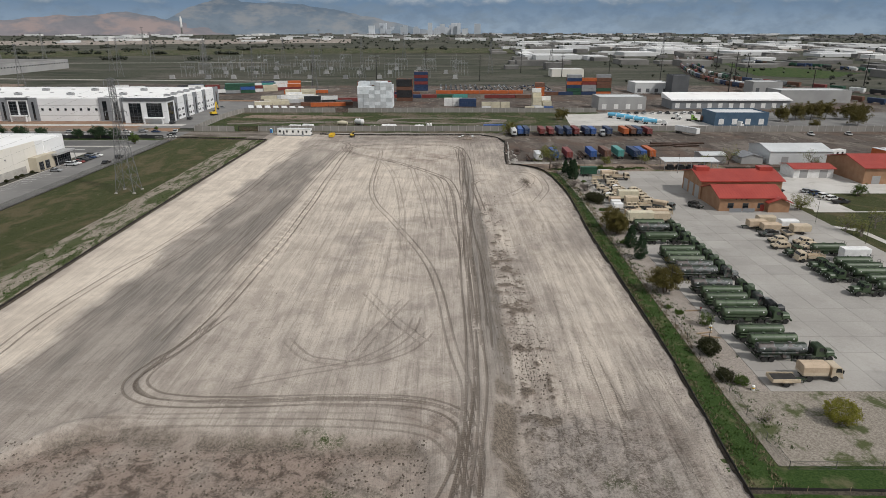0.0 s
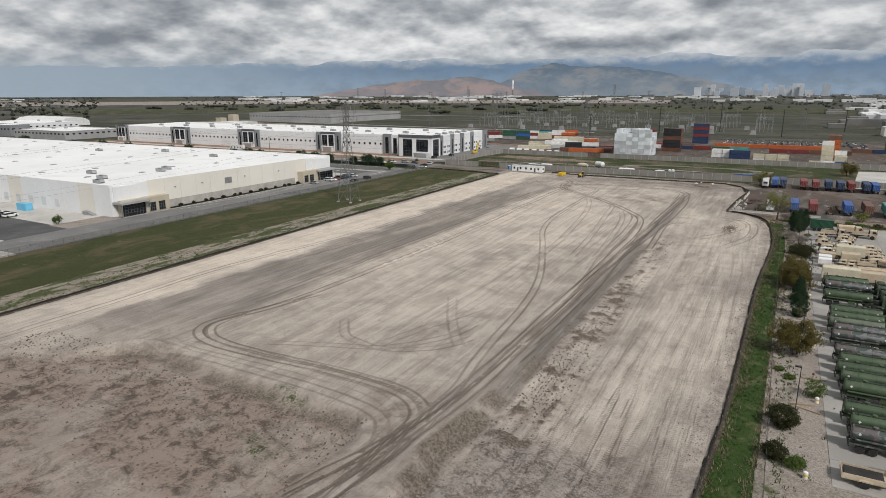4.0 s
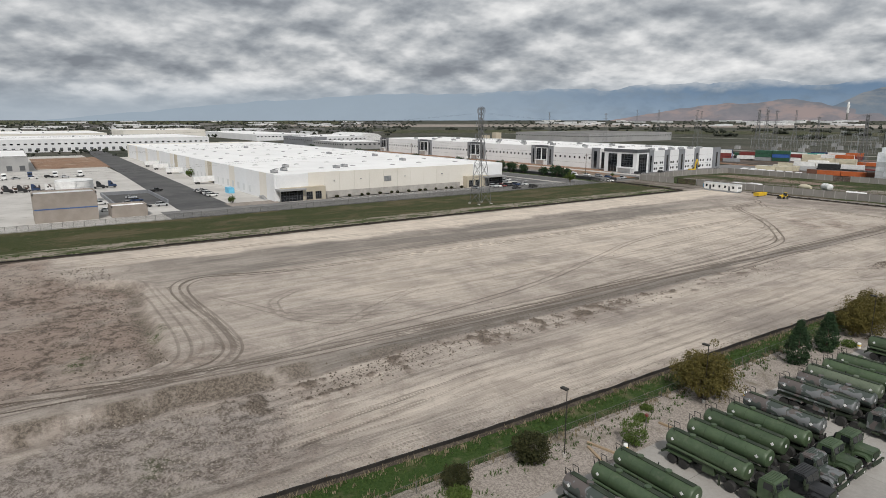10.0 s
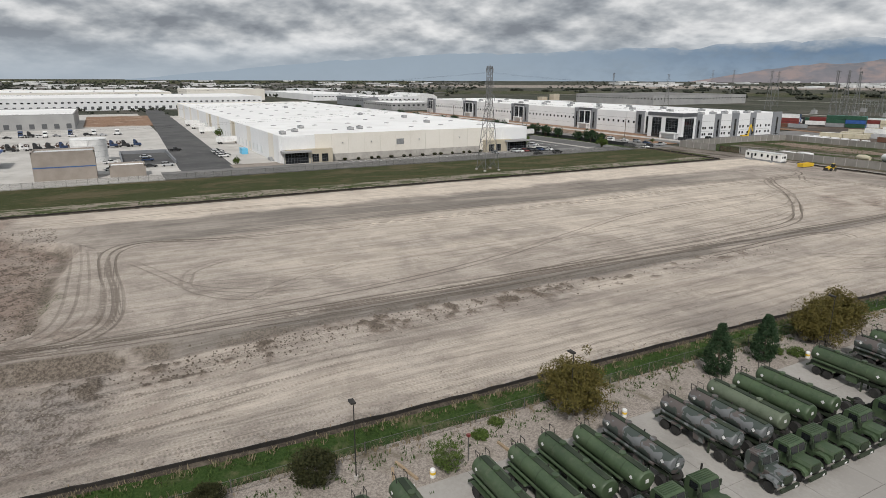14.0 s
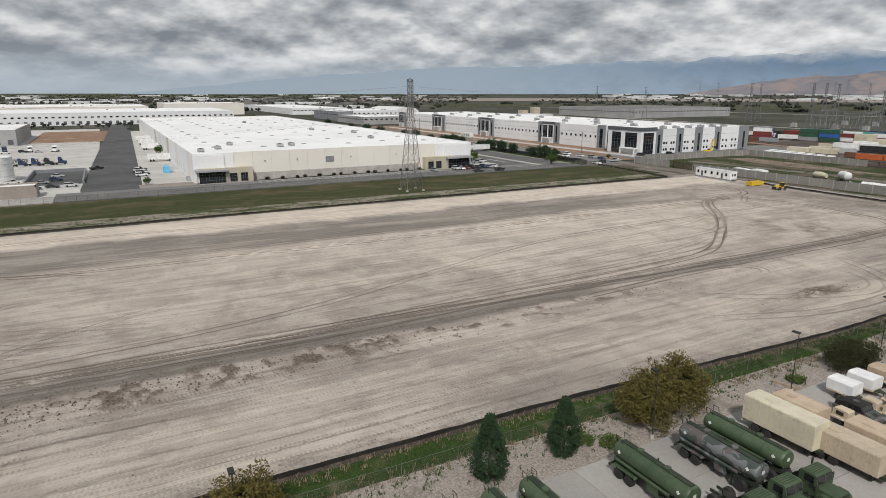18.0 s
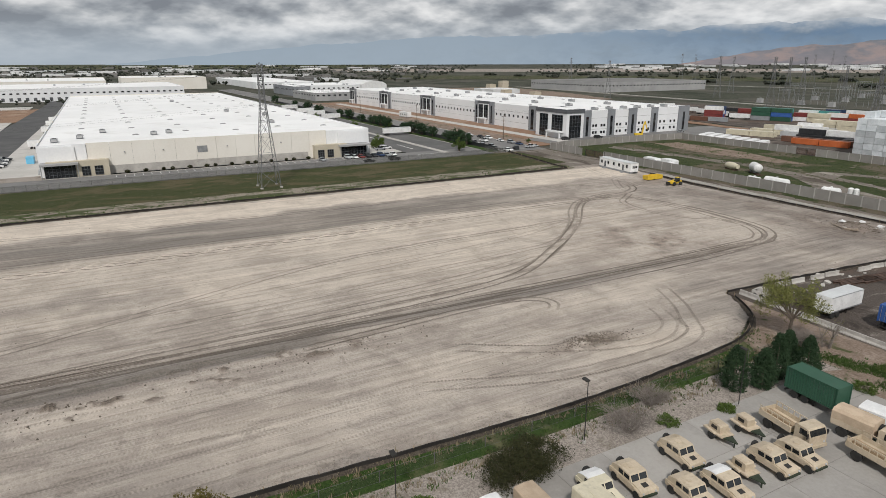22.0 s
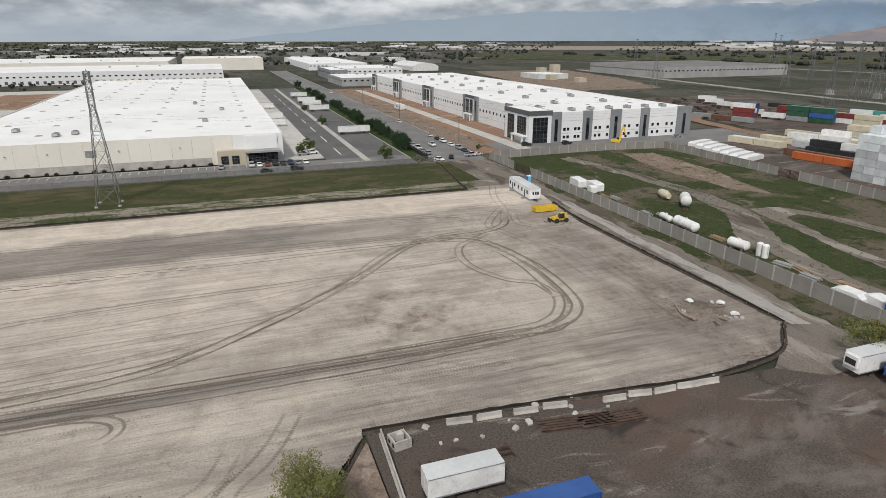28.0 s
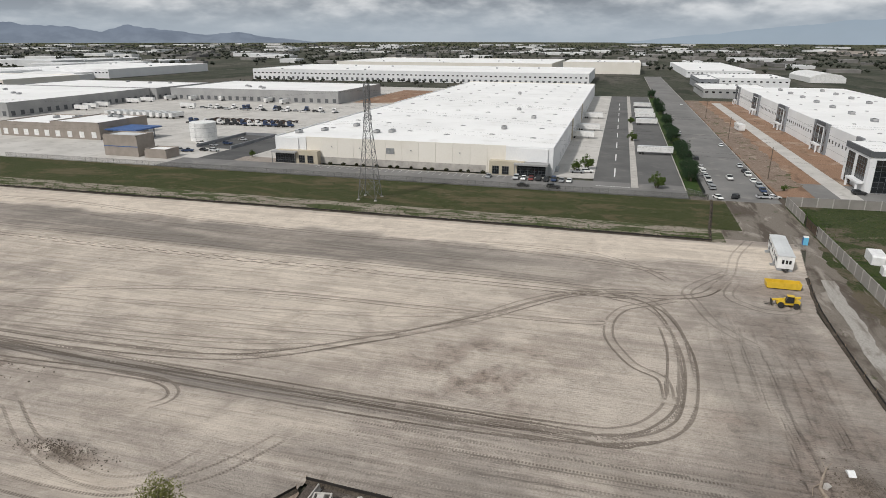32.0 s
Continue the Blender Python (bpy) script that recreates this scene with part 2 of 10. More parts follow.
    mark = n_math(nt, "MULTIPLY", n_math(nt, "MULTIPLY", band, tread), n_math(nt, "MULTIPLY", attr("track"), n_math(nt, "ADD", n_math(nt, "MULTIPLY", grain, 0.7), 0.60, True)))
    c = n_mix(nt, mark, c, (0.094, 0.074, 0.058))
    put(nt, c, p.inputs["Base Color"])
    p.inputs["Roughness"].default_value = 0.95
    p.inputs["Specular IOR Level"].default_value = 0.15
    h = n_math(nt, "ADD", n_math(nt, "MULTIPLY", grain, 0.8), n_math(nt, "MULTIPLY", scrape, 0.5))
    h = n_math(nt, "SUBTRACT", h, n_math(nt, "MULTIPLY", mark, 0.5))
    n_bump(nt, p, h, 0.9, 0.26)
    return mat


def patchy(name, a, b, c3, scale=0.12, lo=0.48, hi=0.6, fine=3.0, bump=0.5, dist=0.08, stretch=None):
    """Ground cover a and b with bare or weedy patches of a third tone."""
    mat = bpy.data.materials.new(name)
    nt, p = nodes_of(mat)
    fine_n = n_noise(nt, fine, 8, 0.65)
    c = n_mix(nt, n_step(nt, fine_n, 0.35, 0.65), a, b)
    c = n_mix(nt, n_math(nt, "MULTIPLY", n_step(nt, n_noise(nt, scale, 8, 0.66, stretch=stretch, distort=0.4), lo, hi), 0.92), c, c3)
    put(nt, c, p.inputs["Base Color"])
    p.inputs["Roughness"].default_value = 0.95
    p.inputs["Specular IOR Level"].default_value = 0.15
    n_bump(nt, p, fine_n, bump, dist)
    return mat


def mottled(name, a, b, layers, fine=3.0, bump=0.6, dist=0.12):
    """Ground of two grain tones under ragged patches: (tone, scale, low, high, amount, stretch)."""
    mat = bpy.data.materials.new(name)
    nt, p = nodes_of(mat)
    fine_n = n_noise(nt, fine, 9, 0.72)
    c = n_mix(nt, n_step(nt, fine_n, 0.38, 0.62), a, b)
    for k, (tone, scale, lo, hi, amount, stretch) in enumerate(layers):
        n = n_math(nt, "ADD", n_math(nt, "MULTIPLY", n_noise(nt, scale, 9, 0.64, stretch=stretch, distort=0.5 + 0.2 * k), 0.86), n_math(nt, "MULTIPLY", fine_n, 0.14))
        c = n_mix(nt, n_math(nt, "MULTIPLY", n_step(nt, n, lo, hi), amount), c, tone)
    put(nt, c, p.inputs["Base Color"])
    p.inputs["Roughness"].default_value = 0.95
    p.inputs["Specular IOR Level"].default_value = 0.15
    n_bump(nt, p, fine_n, bump, dist)
    return mat


def camo():
    mat = bpy.data.materials.new("camouflage_paint")
    nt, p = nodes_of(mat)
    info = nt.nodes.new("ShaderNodeTexCoord").outputs["Object"]
    a = n_step(nt, n_noise(nt, 0.75, 1.5, 0.4, vec=info, distort=0.8), 0.49, 0.51)
    b = n_step(nt, n_noise(nt, 0.95, 1.5, 0.4, vec=info, stretch=(1, 1, 1.4), distort=0.9), 0.55, 0.57)
    c = n_mix(nt, a, (0.052, 0.066, 0.058), (0.105, 0.090, 0.085))
    c = n_mix(nt, b, c, (0.150, 0.158, 0.162))
    put(nt, c, p.inputs["Base Color"])
    p.inputs["Roughness"].default_value = 0.55
    return mat


def glass(name, tint, rough=0.06):
    mat = bpy.data.materials.new(name)
    nt, p = nodes_of(mat)
    put(nt, n_mix(nt, n_noise(nt, 0.6, 2), tint, tuple(v * 1.8 for v in tint)), p.inputs["Base Color"])
    p.inputs["Roughness"].default_value = rough
    p.inputs["Specular IOR Level"].default_value = 0.7
    return mat


def leaves(name, a, b):
    mat = bpy.data.materials.new(name)
    nt, p = nodes_of(mat)
    geo = nt.nodes.new("ShaderNodeNewGeometry")
    c = n_mix(nt, geo.outputs["Random Per Island"], a, b)
    put(nt, n_mix(nt, n_math(nt, "MULTIPLY", n_noise(nt, 0.9, 3), 0.5), c, tuple(v * 0.45 for v in a)), p.inputs["Base Color"])
    p.inputs["Roughness"].default_value = 0.7
    p.inputs["Specular IOR Level"].default_value = 0.2
    return mat


def mesh_screen(name, tint, cover):
    """Chain-link wire cloth, far too fine to see wire by wire."""
    mat = bpy.data.materials.new(name)
    nt, p = nodes_of(mat)
    p.inputs["Base Color"].default_value = (*tint, 1)
    p.inputs["Metallic"].default_value, p.inputs["Roughness"].default_value = 0.5, 0.5
    p.inputs["Alpha"].default_value = cover
    return mat


DIRT = soil()
# field tones cooled, the blue of distant haze mixed into them
FIELD = mottled("far_field", (0.045, 0.050, 0.035), (0.072, 0.074, 0.054), [((0.110, 0.100, 0.085), 0.005, 0.47, 0.58, 0.8, (1, 2.5, 1)), ((0.030, 0.036, 0.024), 0.012, 0.51, 0.61, 0.85, (0.6, 2, 1)), ((0.155, 0.142, 0.124), 0.03, 0.585, 0.67, 0.6, (0.5, 1.6, 1)), ((0.026, 0.031, 0.021), 0.06, 0.56, 0.62, 0.7, None)], 0.3, 0.3, 0.3)
GRASS = mottled("rough_grass", (0.034, 0.043, 0.015), (0.064, 0.070, 0.028), [((0.112, 0.092, 0.054), 0.09, 0.47, 0.60, 0.8, (1, 0.5, 1)), ((0.030, 0.042, 0.012), 0.28, 0.53, 0.64, 0.7, None), ((0.17, 0.145, 0.108), 0.5, 0.58, 0.67, 0.65, None)], 3.2, 0.9, 0.25)
GREEN = patchy("green_verge", (0.022, 0.048, 0.011), (0.046, 0.076, 0.020), (0.120, 0.115, 0.062), 0.20, 0.50, 0.66, 3.5, 0.8, 0.2)
WEEDS = mottled("weedy_dirt", (0.200, 0.172, 0.140), (0.33, 0.29, 0.24), [((0.145, 0.122, 0.094), 0.3, 0.50, 0.62, 0.7, (1.5, 0.3, 1)), ((0.048, 0.064, 0.020), 0.17, 0.48, 0.55, 0.9, (1.7, 0.4, 1)), ((0.032, 0.048, 0.012), 0.6, 0.56, 0.63, 0.85, (1, 0.5, 1))], 2.6, 0.7, 0.15)
GRAVEL = patchy("pale_gravel", (0.205, 0.177, 0.155), (0.375, 0.333, 0.295), (0.150, 0.128, 0.095), 0.16, 0.52, 0.70, 5.0, 0.8, 0.08)
YARD = mottled("yard_mud", (0.066, 0.055, 0.048), (0.116, 0.098, 0.085), [((0.120, 0.084, 0.066), 0.028, 0.47, 0.58, 0.8, None), ((0.175, 0.151, 0.132), 0.05, 0.47, 0.60, 0.85, (1, 0.45, 1)), ((0.038, 0.031, 0.027), 0.11, 0.53, 0.64, 0.8, None), ((0.27, 0.242, 0.215), 0.2, 0.56, 0.66, 0.8, (1.2, 0.3, 1))], 3.4, 0.6, 0.12)
SCRUB = mottled("scrub", (0.028, 0.043, 0.014), (0.058, 0.070, 0.027), [((0.130, 0.106, 0.080), 0.045, 0.49, 0.56, 0.9, None), ((0.022, 0.036, 0.012), 0.22, 0.52, 0.62, 0.8, None), ((0.190, 0.160, 0.128), 0.12, 0.585, 0.65, 0.8, None), ((0.105, 0.095, 0.046), 0.8, 0.52, 0.64, 0.6, None)], 2.6, 0.9, 0.25)
REDSOIL = mottled("red_soil", (0.215, 0.132, 0.088), (0.305, 0.198, 0.136), [((0.36, 0.285, 0.22), 0.06, 0.52, 0.64, 0.8, None), ((0.14, 0.090, 0.062), 0.16, 0.53, 0.64, 0.8, (0.4, 1, 1)), ((0.42, 0.37, 0.32), 0.3, 0.62, 0.70, 0.6, None)], 2.4, 0.5, 0.1)
SLOPE = mottled("bare_slope", (0.180, 0.135, 0.105), (0.265, 0.205, 0.165), [((0.345, 0.285, 0.238), 0.22, 0.53, 0.64, 0.75, (0.5, 1, 1)), ((0.115, 0.084, 0.064), 0.4, 0.53, 0.63, 0.7, None), ((0.052, 0.070, 0.020), 0.13, 0.555, 0.62, 0.9, None)], 3.0, 0.8, 0.15)
TRACK_MUD = mottled("muddy_track", (0.150, 0.130, 0.110), (0.215, 0.190, 0.164), [((0.085, 0.069, 0.056), 0.14, 0.49, 0.59, 0.9, (0.3, 1, 1)), ((0.32, 0.29, 0.255), 0.2, 0.53, 0.63, 0.8, (0.3, 1, 1)), ((0.050, 0.064, 0.022), 0.25, 0.60, 0.66, 0.8, None)], 3.0, 0.6, 0.12)
PARK_ASPHALT = surface("car_park_asphalt", (0.092, 0.091, 0.090), (0.128, 0.126, 0.123), 0.05, 5, 0.92, bump=0.2, dirt=(0.165, 0.16, 0.15))
WORN_PATH = patchy("worn_path", (0.290, 0.272, 0.248), (0.400, 0.380, 0.350), (0.175, 0.155, 0.132), 0.22, 0.50, 0.64, 3.0, 0.5, 0.06, (0.4, 1, 1))
ASPHALT = surface("asphalt", (0.060, 0.060, 0.062), (0.098, 0.097, 0.096), 0.06, 5, 0.9, bump=0.2, dirt=(0.13, 0.125, 0.118))
OLD_ASPHALT = surface("worn_asphalt", (0.145, 0.142, 0.139), (0.205, 0.20, 0.193), 0.05, 5, 0.92, bump=0.2, dirt=(0.26, 0.247, 0.23))
DIRT_PLAIN = patchy("pale_dirt", (0.24, 0.208, 0.175), (0.34, 0.30, 0.255), (0.19, 0.165, 0.135), 0.1, 0.5, 0.7, 2.0, 0.4, 0.08)
CONCRETE = surface("pale_concrete", (0.43, 0.412, 0.385), (0.54, 0.52, 0.49), 0.07, 4, 0.85, dirt=(0.29, 0.275, 0.25))
PAD = surface("pad_concrete", (0.290, 0.273, 0.253), (0.365, 0.347, 0.323), 0.06, 3, 0.85, spread=0.07, dirt=(0.255, 0.24, 0.22))
JOINT = surface("joint_filler", (0.10, 0.095, 0.09), (0.15, 0.14, 0.13), 0.5, 6, 0.95)
KERB = surface("kerb_concrete", (0.36, 0.34, 0.315), (0.50, 0.475, 0.44), 0.3, 5, 0.85, dirt=(0.27, 0.25, 0.225))
PAINT_LINE = surface("road_paint", (0.62, 0.62, 0.60), (0.76, 0.76, 0.74), 0.8, 8, 0.8)
PRECAST = surface("precast_wall", (0.235, 0.222, 0.205), (0.285, 0.27, 0.25), 0.25, 5, 0.9, spread=0.08)
PRECAST_POST = surface("precast_post", (0.34, 0.325, 0.305), (0.42, 0.40, 0.375), 0.3, 6, 0.9)
WHITE = surface("white_panel", (0.70, 0.71, 0.72), (0.78, 0.785, 0.79), 0.05, 1.5, 0.7, spread=0.02, bump=0.05)
CREAM = surface("cream_panel", (0.69, 0.655, 0.59), (0.75, 0.72, 0.66), 0.05, 1.5, 0.75, spread=0.02, bump=0.05)
TAN_WALL = surface("tan_wall", (0.44, 0.39, 0.30), (0.50, 0.45, 0.36), 0.1, 2, 0.8)
ROOF = surface("roof_membrane", (0.77, 0.768, 0.76), (0.85, 0.847, 0.838), 0.03, 1.0, 0.75, dirt=(0.68, 0.67, 0.645), bump=0.05)
CHARCOAL = surface("charcoal_panel", (0.085, 0.090, 0.098), (0.115, 0.120, 0.128), 0.1, 2, 0.75)
MIDGREY = surface("mid_grey_panel", (0.20, 0.21, 0.225), (0.25, 0.26, 0.275), 0.1, 2, 0.75)
GREYWALL = surface("grey_wall", (0.30, 0.30, 0.30), (0.37, 0.37, 0.365), 0.08, 2, 0.8)
BROWNWALL = surface("brown_masonry", (0.265, 0.232, 0.202), (0.32, 0.282, 0.248), 0.3, 6, 0.85)
BLUE = surface("blue_band", (0.045, 0.10, 0.26), (0.06, 0.13, 0.31), 0.3, 4, 0.6)
DARK_GLASS = glass("dark_glazing", (0.008, 0.010, 0.012))
CAR_GLASS = glass("vehicle_glass", (0.012, 0.014, 0.015), 0.08)
STEEL = surface("galvanised_steel", (0.30, 0.31, 0.315), (0.42, 0.43, 0.435), 0.6, 8, 0.5, metal=0.6)
DARKSTEEL = surface("dark_steel", (0.026, 0.025, 0.024), (0.052, 0.048, 0.044), 0.8, 8, 0.65, metal=0.3)
RUST = surface("rusty_steel", (0.052, 0.034, 0.027), (0.105, 0.064, 0.046), 0.9, 8, 0.85)
RUBBER = surface("tyre_rubber", (0.018, 0.018, 0.018), (0.035, 0.034, 0.032), 1.5, 10, 0.85)
OLIVE = surface("olive_paint", (0.040, 0.066, 0.033), (0.060, 0.090, 0.046), 0.5, 4, 0.5, spread=0.16, dirt=(0.085, 0.10, 0.065), spec=0.5)
OLIVE_DARK = surface("olive_chassis", (0.020, 0.030, 0.018), (0.038, 0.050, 0.030), 0.8, 6, 0.7)
CAMO = camo()
SAND = surface("sand_paint", (0.455, 0.375, 0.275), (0.555, 0.468, 0.352), 0.5, 4, 0.6, spread=0.08, dirt=(0.36, 0.285, 0.19))
CANVAS = surface("tan_canvas", (0.41, 0.318, 0.228), (0.50, 0.395, 0.29), 0.9, 6, 0.9, bump=0.4, dist=0.04, spread=0.1)
TARP_WHITE = surface("white_tarp", (0.66, 0.66, 0.66), (0.78, 0.78, 0.775), 0.9, 5, 0.75, bump=0.4, dist=0.04)
YELLOW = surface("yellow_paint", (0.60, 0.40, 0.03), (0.70, 0.48, 0.05), 0.8, 6, 0.55)
SILT = surface("silt_fabric", (0.016, 0.014, 0.013), (0.034, 0.030, 0.027), 0.5, 5, 0.95)
BARK = surface("bark", (0.085, 0.066, 0.050), (0.14, 0.112, 0.088), 1.2, 10, 0.95, bump=0.6)
TWIG = surface("grey_twigs", (0.17, 0.145, 0.125), (0.26, 0.23, 0.205), 1.2, 10, 0.95)
LEAF_OLIVE = leaves("olive_leaves", (0.095, 0.085, 0.022), (0.17, 0.135, 0.040))
LEAF_PINE = leaves("juniper_leaves", (0.022, 0.050, 0.022), (0.050, 0.085, 0.040))
LEAF_GREEN = leaves("green_leaves", (0.060, 0.105, 0.020), (0.125, 0.165, 0.045))
LEAF_DARK = leaves("dark_shrub_leaves", (0.026, 0.032, 0.012), (0.064, 0.062, 0.024))
LEAF_YELLOW = leaves("yellow_green_leaves", (0.20, 0.20, 0.030), (0.30, 0.28, 0.050))
LEAF_SPRING = leaves("spring_leaves", (0.145, 0.160, 0.045), (0.25, 0.245, 0.085))
LINK = mesh_screen("chain_link", (0.20, 0.195, 0.18), 0.22)
LINK_FAR = mesh_screen("dark_chain_link", (0.12, 0.118, 0.11), 0.16)
LINK_THIN = mesh_screen("thin_wire_mesh", (0.16, 0.155, 0.145), 0.07)
WEEDY_GRAVEL = patchy("weedy_gravel", (0.185, 0.162, 0.134), (0.325, 0.29, 0.25), (0.062, 0.076, 0.026), 0.17, 0.52, 0.62, 3.5, 0.8, 0.12)
RED_ROOF = surface("red_metal_roof", (0.30, 0.040, 0.030), (0.38, 0.060, 0.044), 0.2, 3, 0.5)
BRICK_TAN = surface("tan_brick_wall", (0.285, 0.160, 0.092), (0.36, 0.212, 0.128), 0.4, 6, 0.85)
PALEROOF = surface("pale_metal_roof", (0.52, 0.535, 0.54), (0.64, 0.655, 0.66), 0.08, 2, 0.5)
DULL_STEEL = surface("dull_wire", (0.085, 0.083, 0.078), (0.13, 0.127, 0.12), 0.8, 6, 0.8)
PYLON_STEEL = surface("pylon_steel", (0.135, 0.138, 0.140), (0.20, 0.203, 0.205), 0.6, 8, 0.6, metal=0.3)
DEADWOOD = surface("dead_wood", (0.24, 0.19, 0.145), (0.38, 0.32, 0.26), 1.2, 9, 0.9, bump=0.5, dirt=(0.13, 0.09, 0.065))
WOOD = surface("weathered_timber", (0.26, 0.19, 0.12), (0.36, 0.27, 0.18), 0.8, 8, 0.85)


def flat_paint(name, c, rough=0.5, spread=0.06):
    return surface(name, c, tuple(min(1, v * 1.2 + 0.006) for v in c), 0.4, 4, rough, spread=spread, dirt=tuple(v * 0.7 + 0.03 for v in c))


PAINTS = {k: flat_paint(k + "_paint", c) for k, c in dict(white=(0.66, 0.66, 0.65), blue=(0.028, 0.085, 0.27), navy=(0.020, 0.040, 0.095), red=(0.165, 0.030, 0.026),
          maroon=(0.17, 0.035, 0.032), orange=(0.42, 0.105, 0.030), teal=(0.07, 0.26, 0.24), green=(0.022, 0.075, 0.045), grey=(0.25, 0.26, 0.27), black=(0.020, 0.021, 0.023),
          silver=(0.42, 0.43, 0.44), buff=(0.52, 0.475, 0.36), sky=(0.13, 0.42, 0.62), brown=(0.13, 0.062, 0.04), lime=(0.20, 0.36, 0.06)).items()}


# ---- mesh helpers ----
class Shape:
    """Collects vertices and faces of one mesh."""

    def __init__(self):
        self.v, self.f = [], []

    def add(self, verts, faces, m=None):
        k = len(self.v)
        self.v += [tuple(m @ Vector(p)) for p in verts] if m is not None else [tuple(p) for p in verts]
        self.f += [tuple(i + k for i in f) for f in faces]
        return self

    def box(self, x0, x1, y0, y1, z0, z1, m=None):
        vs = [(x, y, z) for z in (z0, z1) for y in (y0, y1) for x in (x0, x1)]
        return self.add(vs, [(0, 2, 3, 1), (4, 5, 7, 6), (0, 1, 5, 4), (2, 6, 7, 3), (0, 4, 6, 2), (1, 3, 7, 5)], m)

    def prism(self, profile, lo, hi, axis="y", m=None, cap=True):
        """A profile of (a, b) pairs swept along an axis: y: (x, z); x: (y, z); z: (x, y)."""
        n = len(profile)
        put3 = {"y": lambda a, b, s: (a, s, b), "x": lambda a, b, s: (s, a, b), "z": lambda a, b, s: (a, b, s)}[axis]
        vs = [put3(a, b, s) for s in (lo, hi) for a, b in profile]
        fs = [(i, (i + 1) % n, (i + 1) % n + n, i + n) for i in range(n)]
        if cap:
            fs += [tuple(range(n))[::-1], tuple(range(n, 2 * n))]
        return self.add(vs, fs, m)

    def cyl(self, p, q, r, r2=None, n=10, cap=True, m=None):
        p, q = Vector(p), Vector(q)
        r2 = r if r2 is None else r2
        z = (q - p).normalized()
        x = z.orthogonal().normalized()
        y = z.cross(x)
        ring = [(math.cos(2 * math.pi * i / n), math.sin(2 * math.pi * i / n)) for i in range(n)]
        vs = [p + (x * c + y * s) * r for c, s in ring] + [q + (x * c + y * s) * r2 for c, s in ring]
        fs = [(i, (i + 1) % n, (i + 1) % n + n, i + n) for i in range(n)]
        if cap:
            fs += [tuple(range(n))[::-1], tuple(range(n, 2 * n))]
        return self.add(vs, fs, m)

    def lathe(self, rows, axis="x", n=14, c=(0, 0, 0), squash=1.0, m=None):
        """Rings of (place along the axis, radius)."""
        vs, fs = [], []
        for s, r in rows:
            for i in range(n):
                a = 2 * math.pi * (i + 0.5) / n
                u, w = r * math.cos(a), r * math.sin(a) * squash
                vs.append({"x": (c[0] + s, c[1] + u, c[2] + w), "y": (c[0] + u, c[1] + s, c[2] + w), "z": (c[0] + u, c[1] + w, c[2] + s)}[axis])
        for k in range(len(rows) - 1):
            fs += [(k * n + i, k * n + (i + 1) % n, (k + 1) * n + (i + 1) % n, (k + 1) * n + i) for i in range(n)]
        fs += [tuple(range(n))[::-1], tuple(range((len(rows) - 1) * n, len(rows) * n))]
        return self.add(vs, fs, m)

    def wire(self, pts, r, n=4):
        for a, b in zip(pts, pts[1:]):
            self.cyl(a, b, r, n=n, cap=False)
        return self

    def mesh(self, name, mat, smooth=False):
        me = bpy.data.meshes.new(name)
        me.from_pydata(self.v, [], self.f)
        if mat:
            me.materials.append(mat)
        if smooth:
            me.shade_smooth()
            me.set_sharp_from_angle(angle=radians(38))
        me.update()
        return me


MESHES = {}


def shared(key, build, mat, smooth=False):
    if key not in MESHES:
        MESHES[key] = build().mesh(key[0], mat, smooth)
    return MESHES[key]


def part(name, shape, mat, parent=None, label="", smooth=False, at=None):
    me = shape if isinstance(shape, bpy.types.Mesh) else shape.mesh(name, mat, smooth)
    ob = new(name, me)
    if parent is not None:
        ob.parent = parent
    if at is not None:
        ob.matrix_basis = at
    if label:
        ob["label"] = label
    return ob


def thing(name, label, category, group="", at=None, kind=""):
    ob = new(name)
    ob.empty_display_size = 0.5
    if at is not None:
        ob.matrix_basis = at
    return tagged(ob, label, category, group, kind)


def S():
    return Shape()


def sheet(name, x0, x1, y0, y1, z, mat, label, category, poly=None):
    """A level ground surface with a little depth."""
    s = S()
    pts = poly or [(x0, y0), (x1, y0), (x1, y1), (x0, y1)]
    s.prism(pts, z - 0.3, z, "z")
    return tagged(part(name, s, mat), label, category, kind="structure")


def ragged(pts, amp, step=1.5):
    """A closed outline with an uneven edge."""
    out = []
    for k, (a, b) in enumerate(zip(pts, pts[1:] + pts[:1])):
        n = max(1, int(math.hypot(b[0] - a[0], b[1] - a[1]) / step))
        for i in range(n):
            x, y = a[0] + (b[0] - a[0]) * i / n, a[1] + (b[1] - a[1]) * i / n
            out.append((x + amp * (math.sin(0.31 * y + 0.2 * x) + 0.6 * math.sin(0.9 * x + 1.1 * y + k) + 0.3 * math.sin(2.3 * y)) * 0.5, y + amp * (math.sin(0.27 * x + 0.15 * y) + 0.6 * math.sin(0.8 * y - 0.9 * x) + 0.3 * math.sin(2.1 * x)) * 0.5))
    return out


def spline(pts, step=0.6):
    """A smooth line through a few points, as an array."""
    p = np.array([pts[0], *pts, pts[-1]], float)
    out = []
    for i in range(1, len(p) - 2):
        n = max(2, int(np.linalg.norm(p[i + 1] - p[i]) / step))
        t = np.linspace(0, 1, n, endpoint=False)[:, None]
        a, b, c, d = p[i - 1], p[i], p[i + 1], p[i + 2]
        out.append(0.5 * (2 * b + (c - a) * t + (2 * a - 5 * b + 4 * c - d) * t ** 2 + (3 * b - a - 3 * c + d) * t ** 3))
    out.append(p[-1][None])
    return np.concatenate(out)

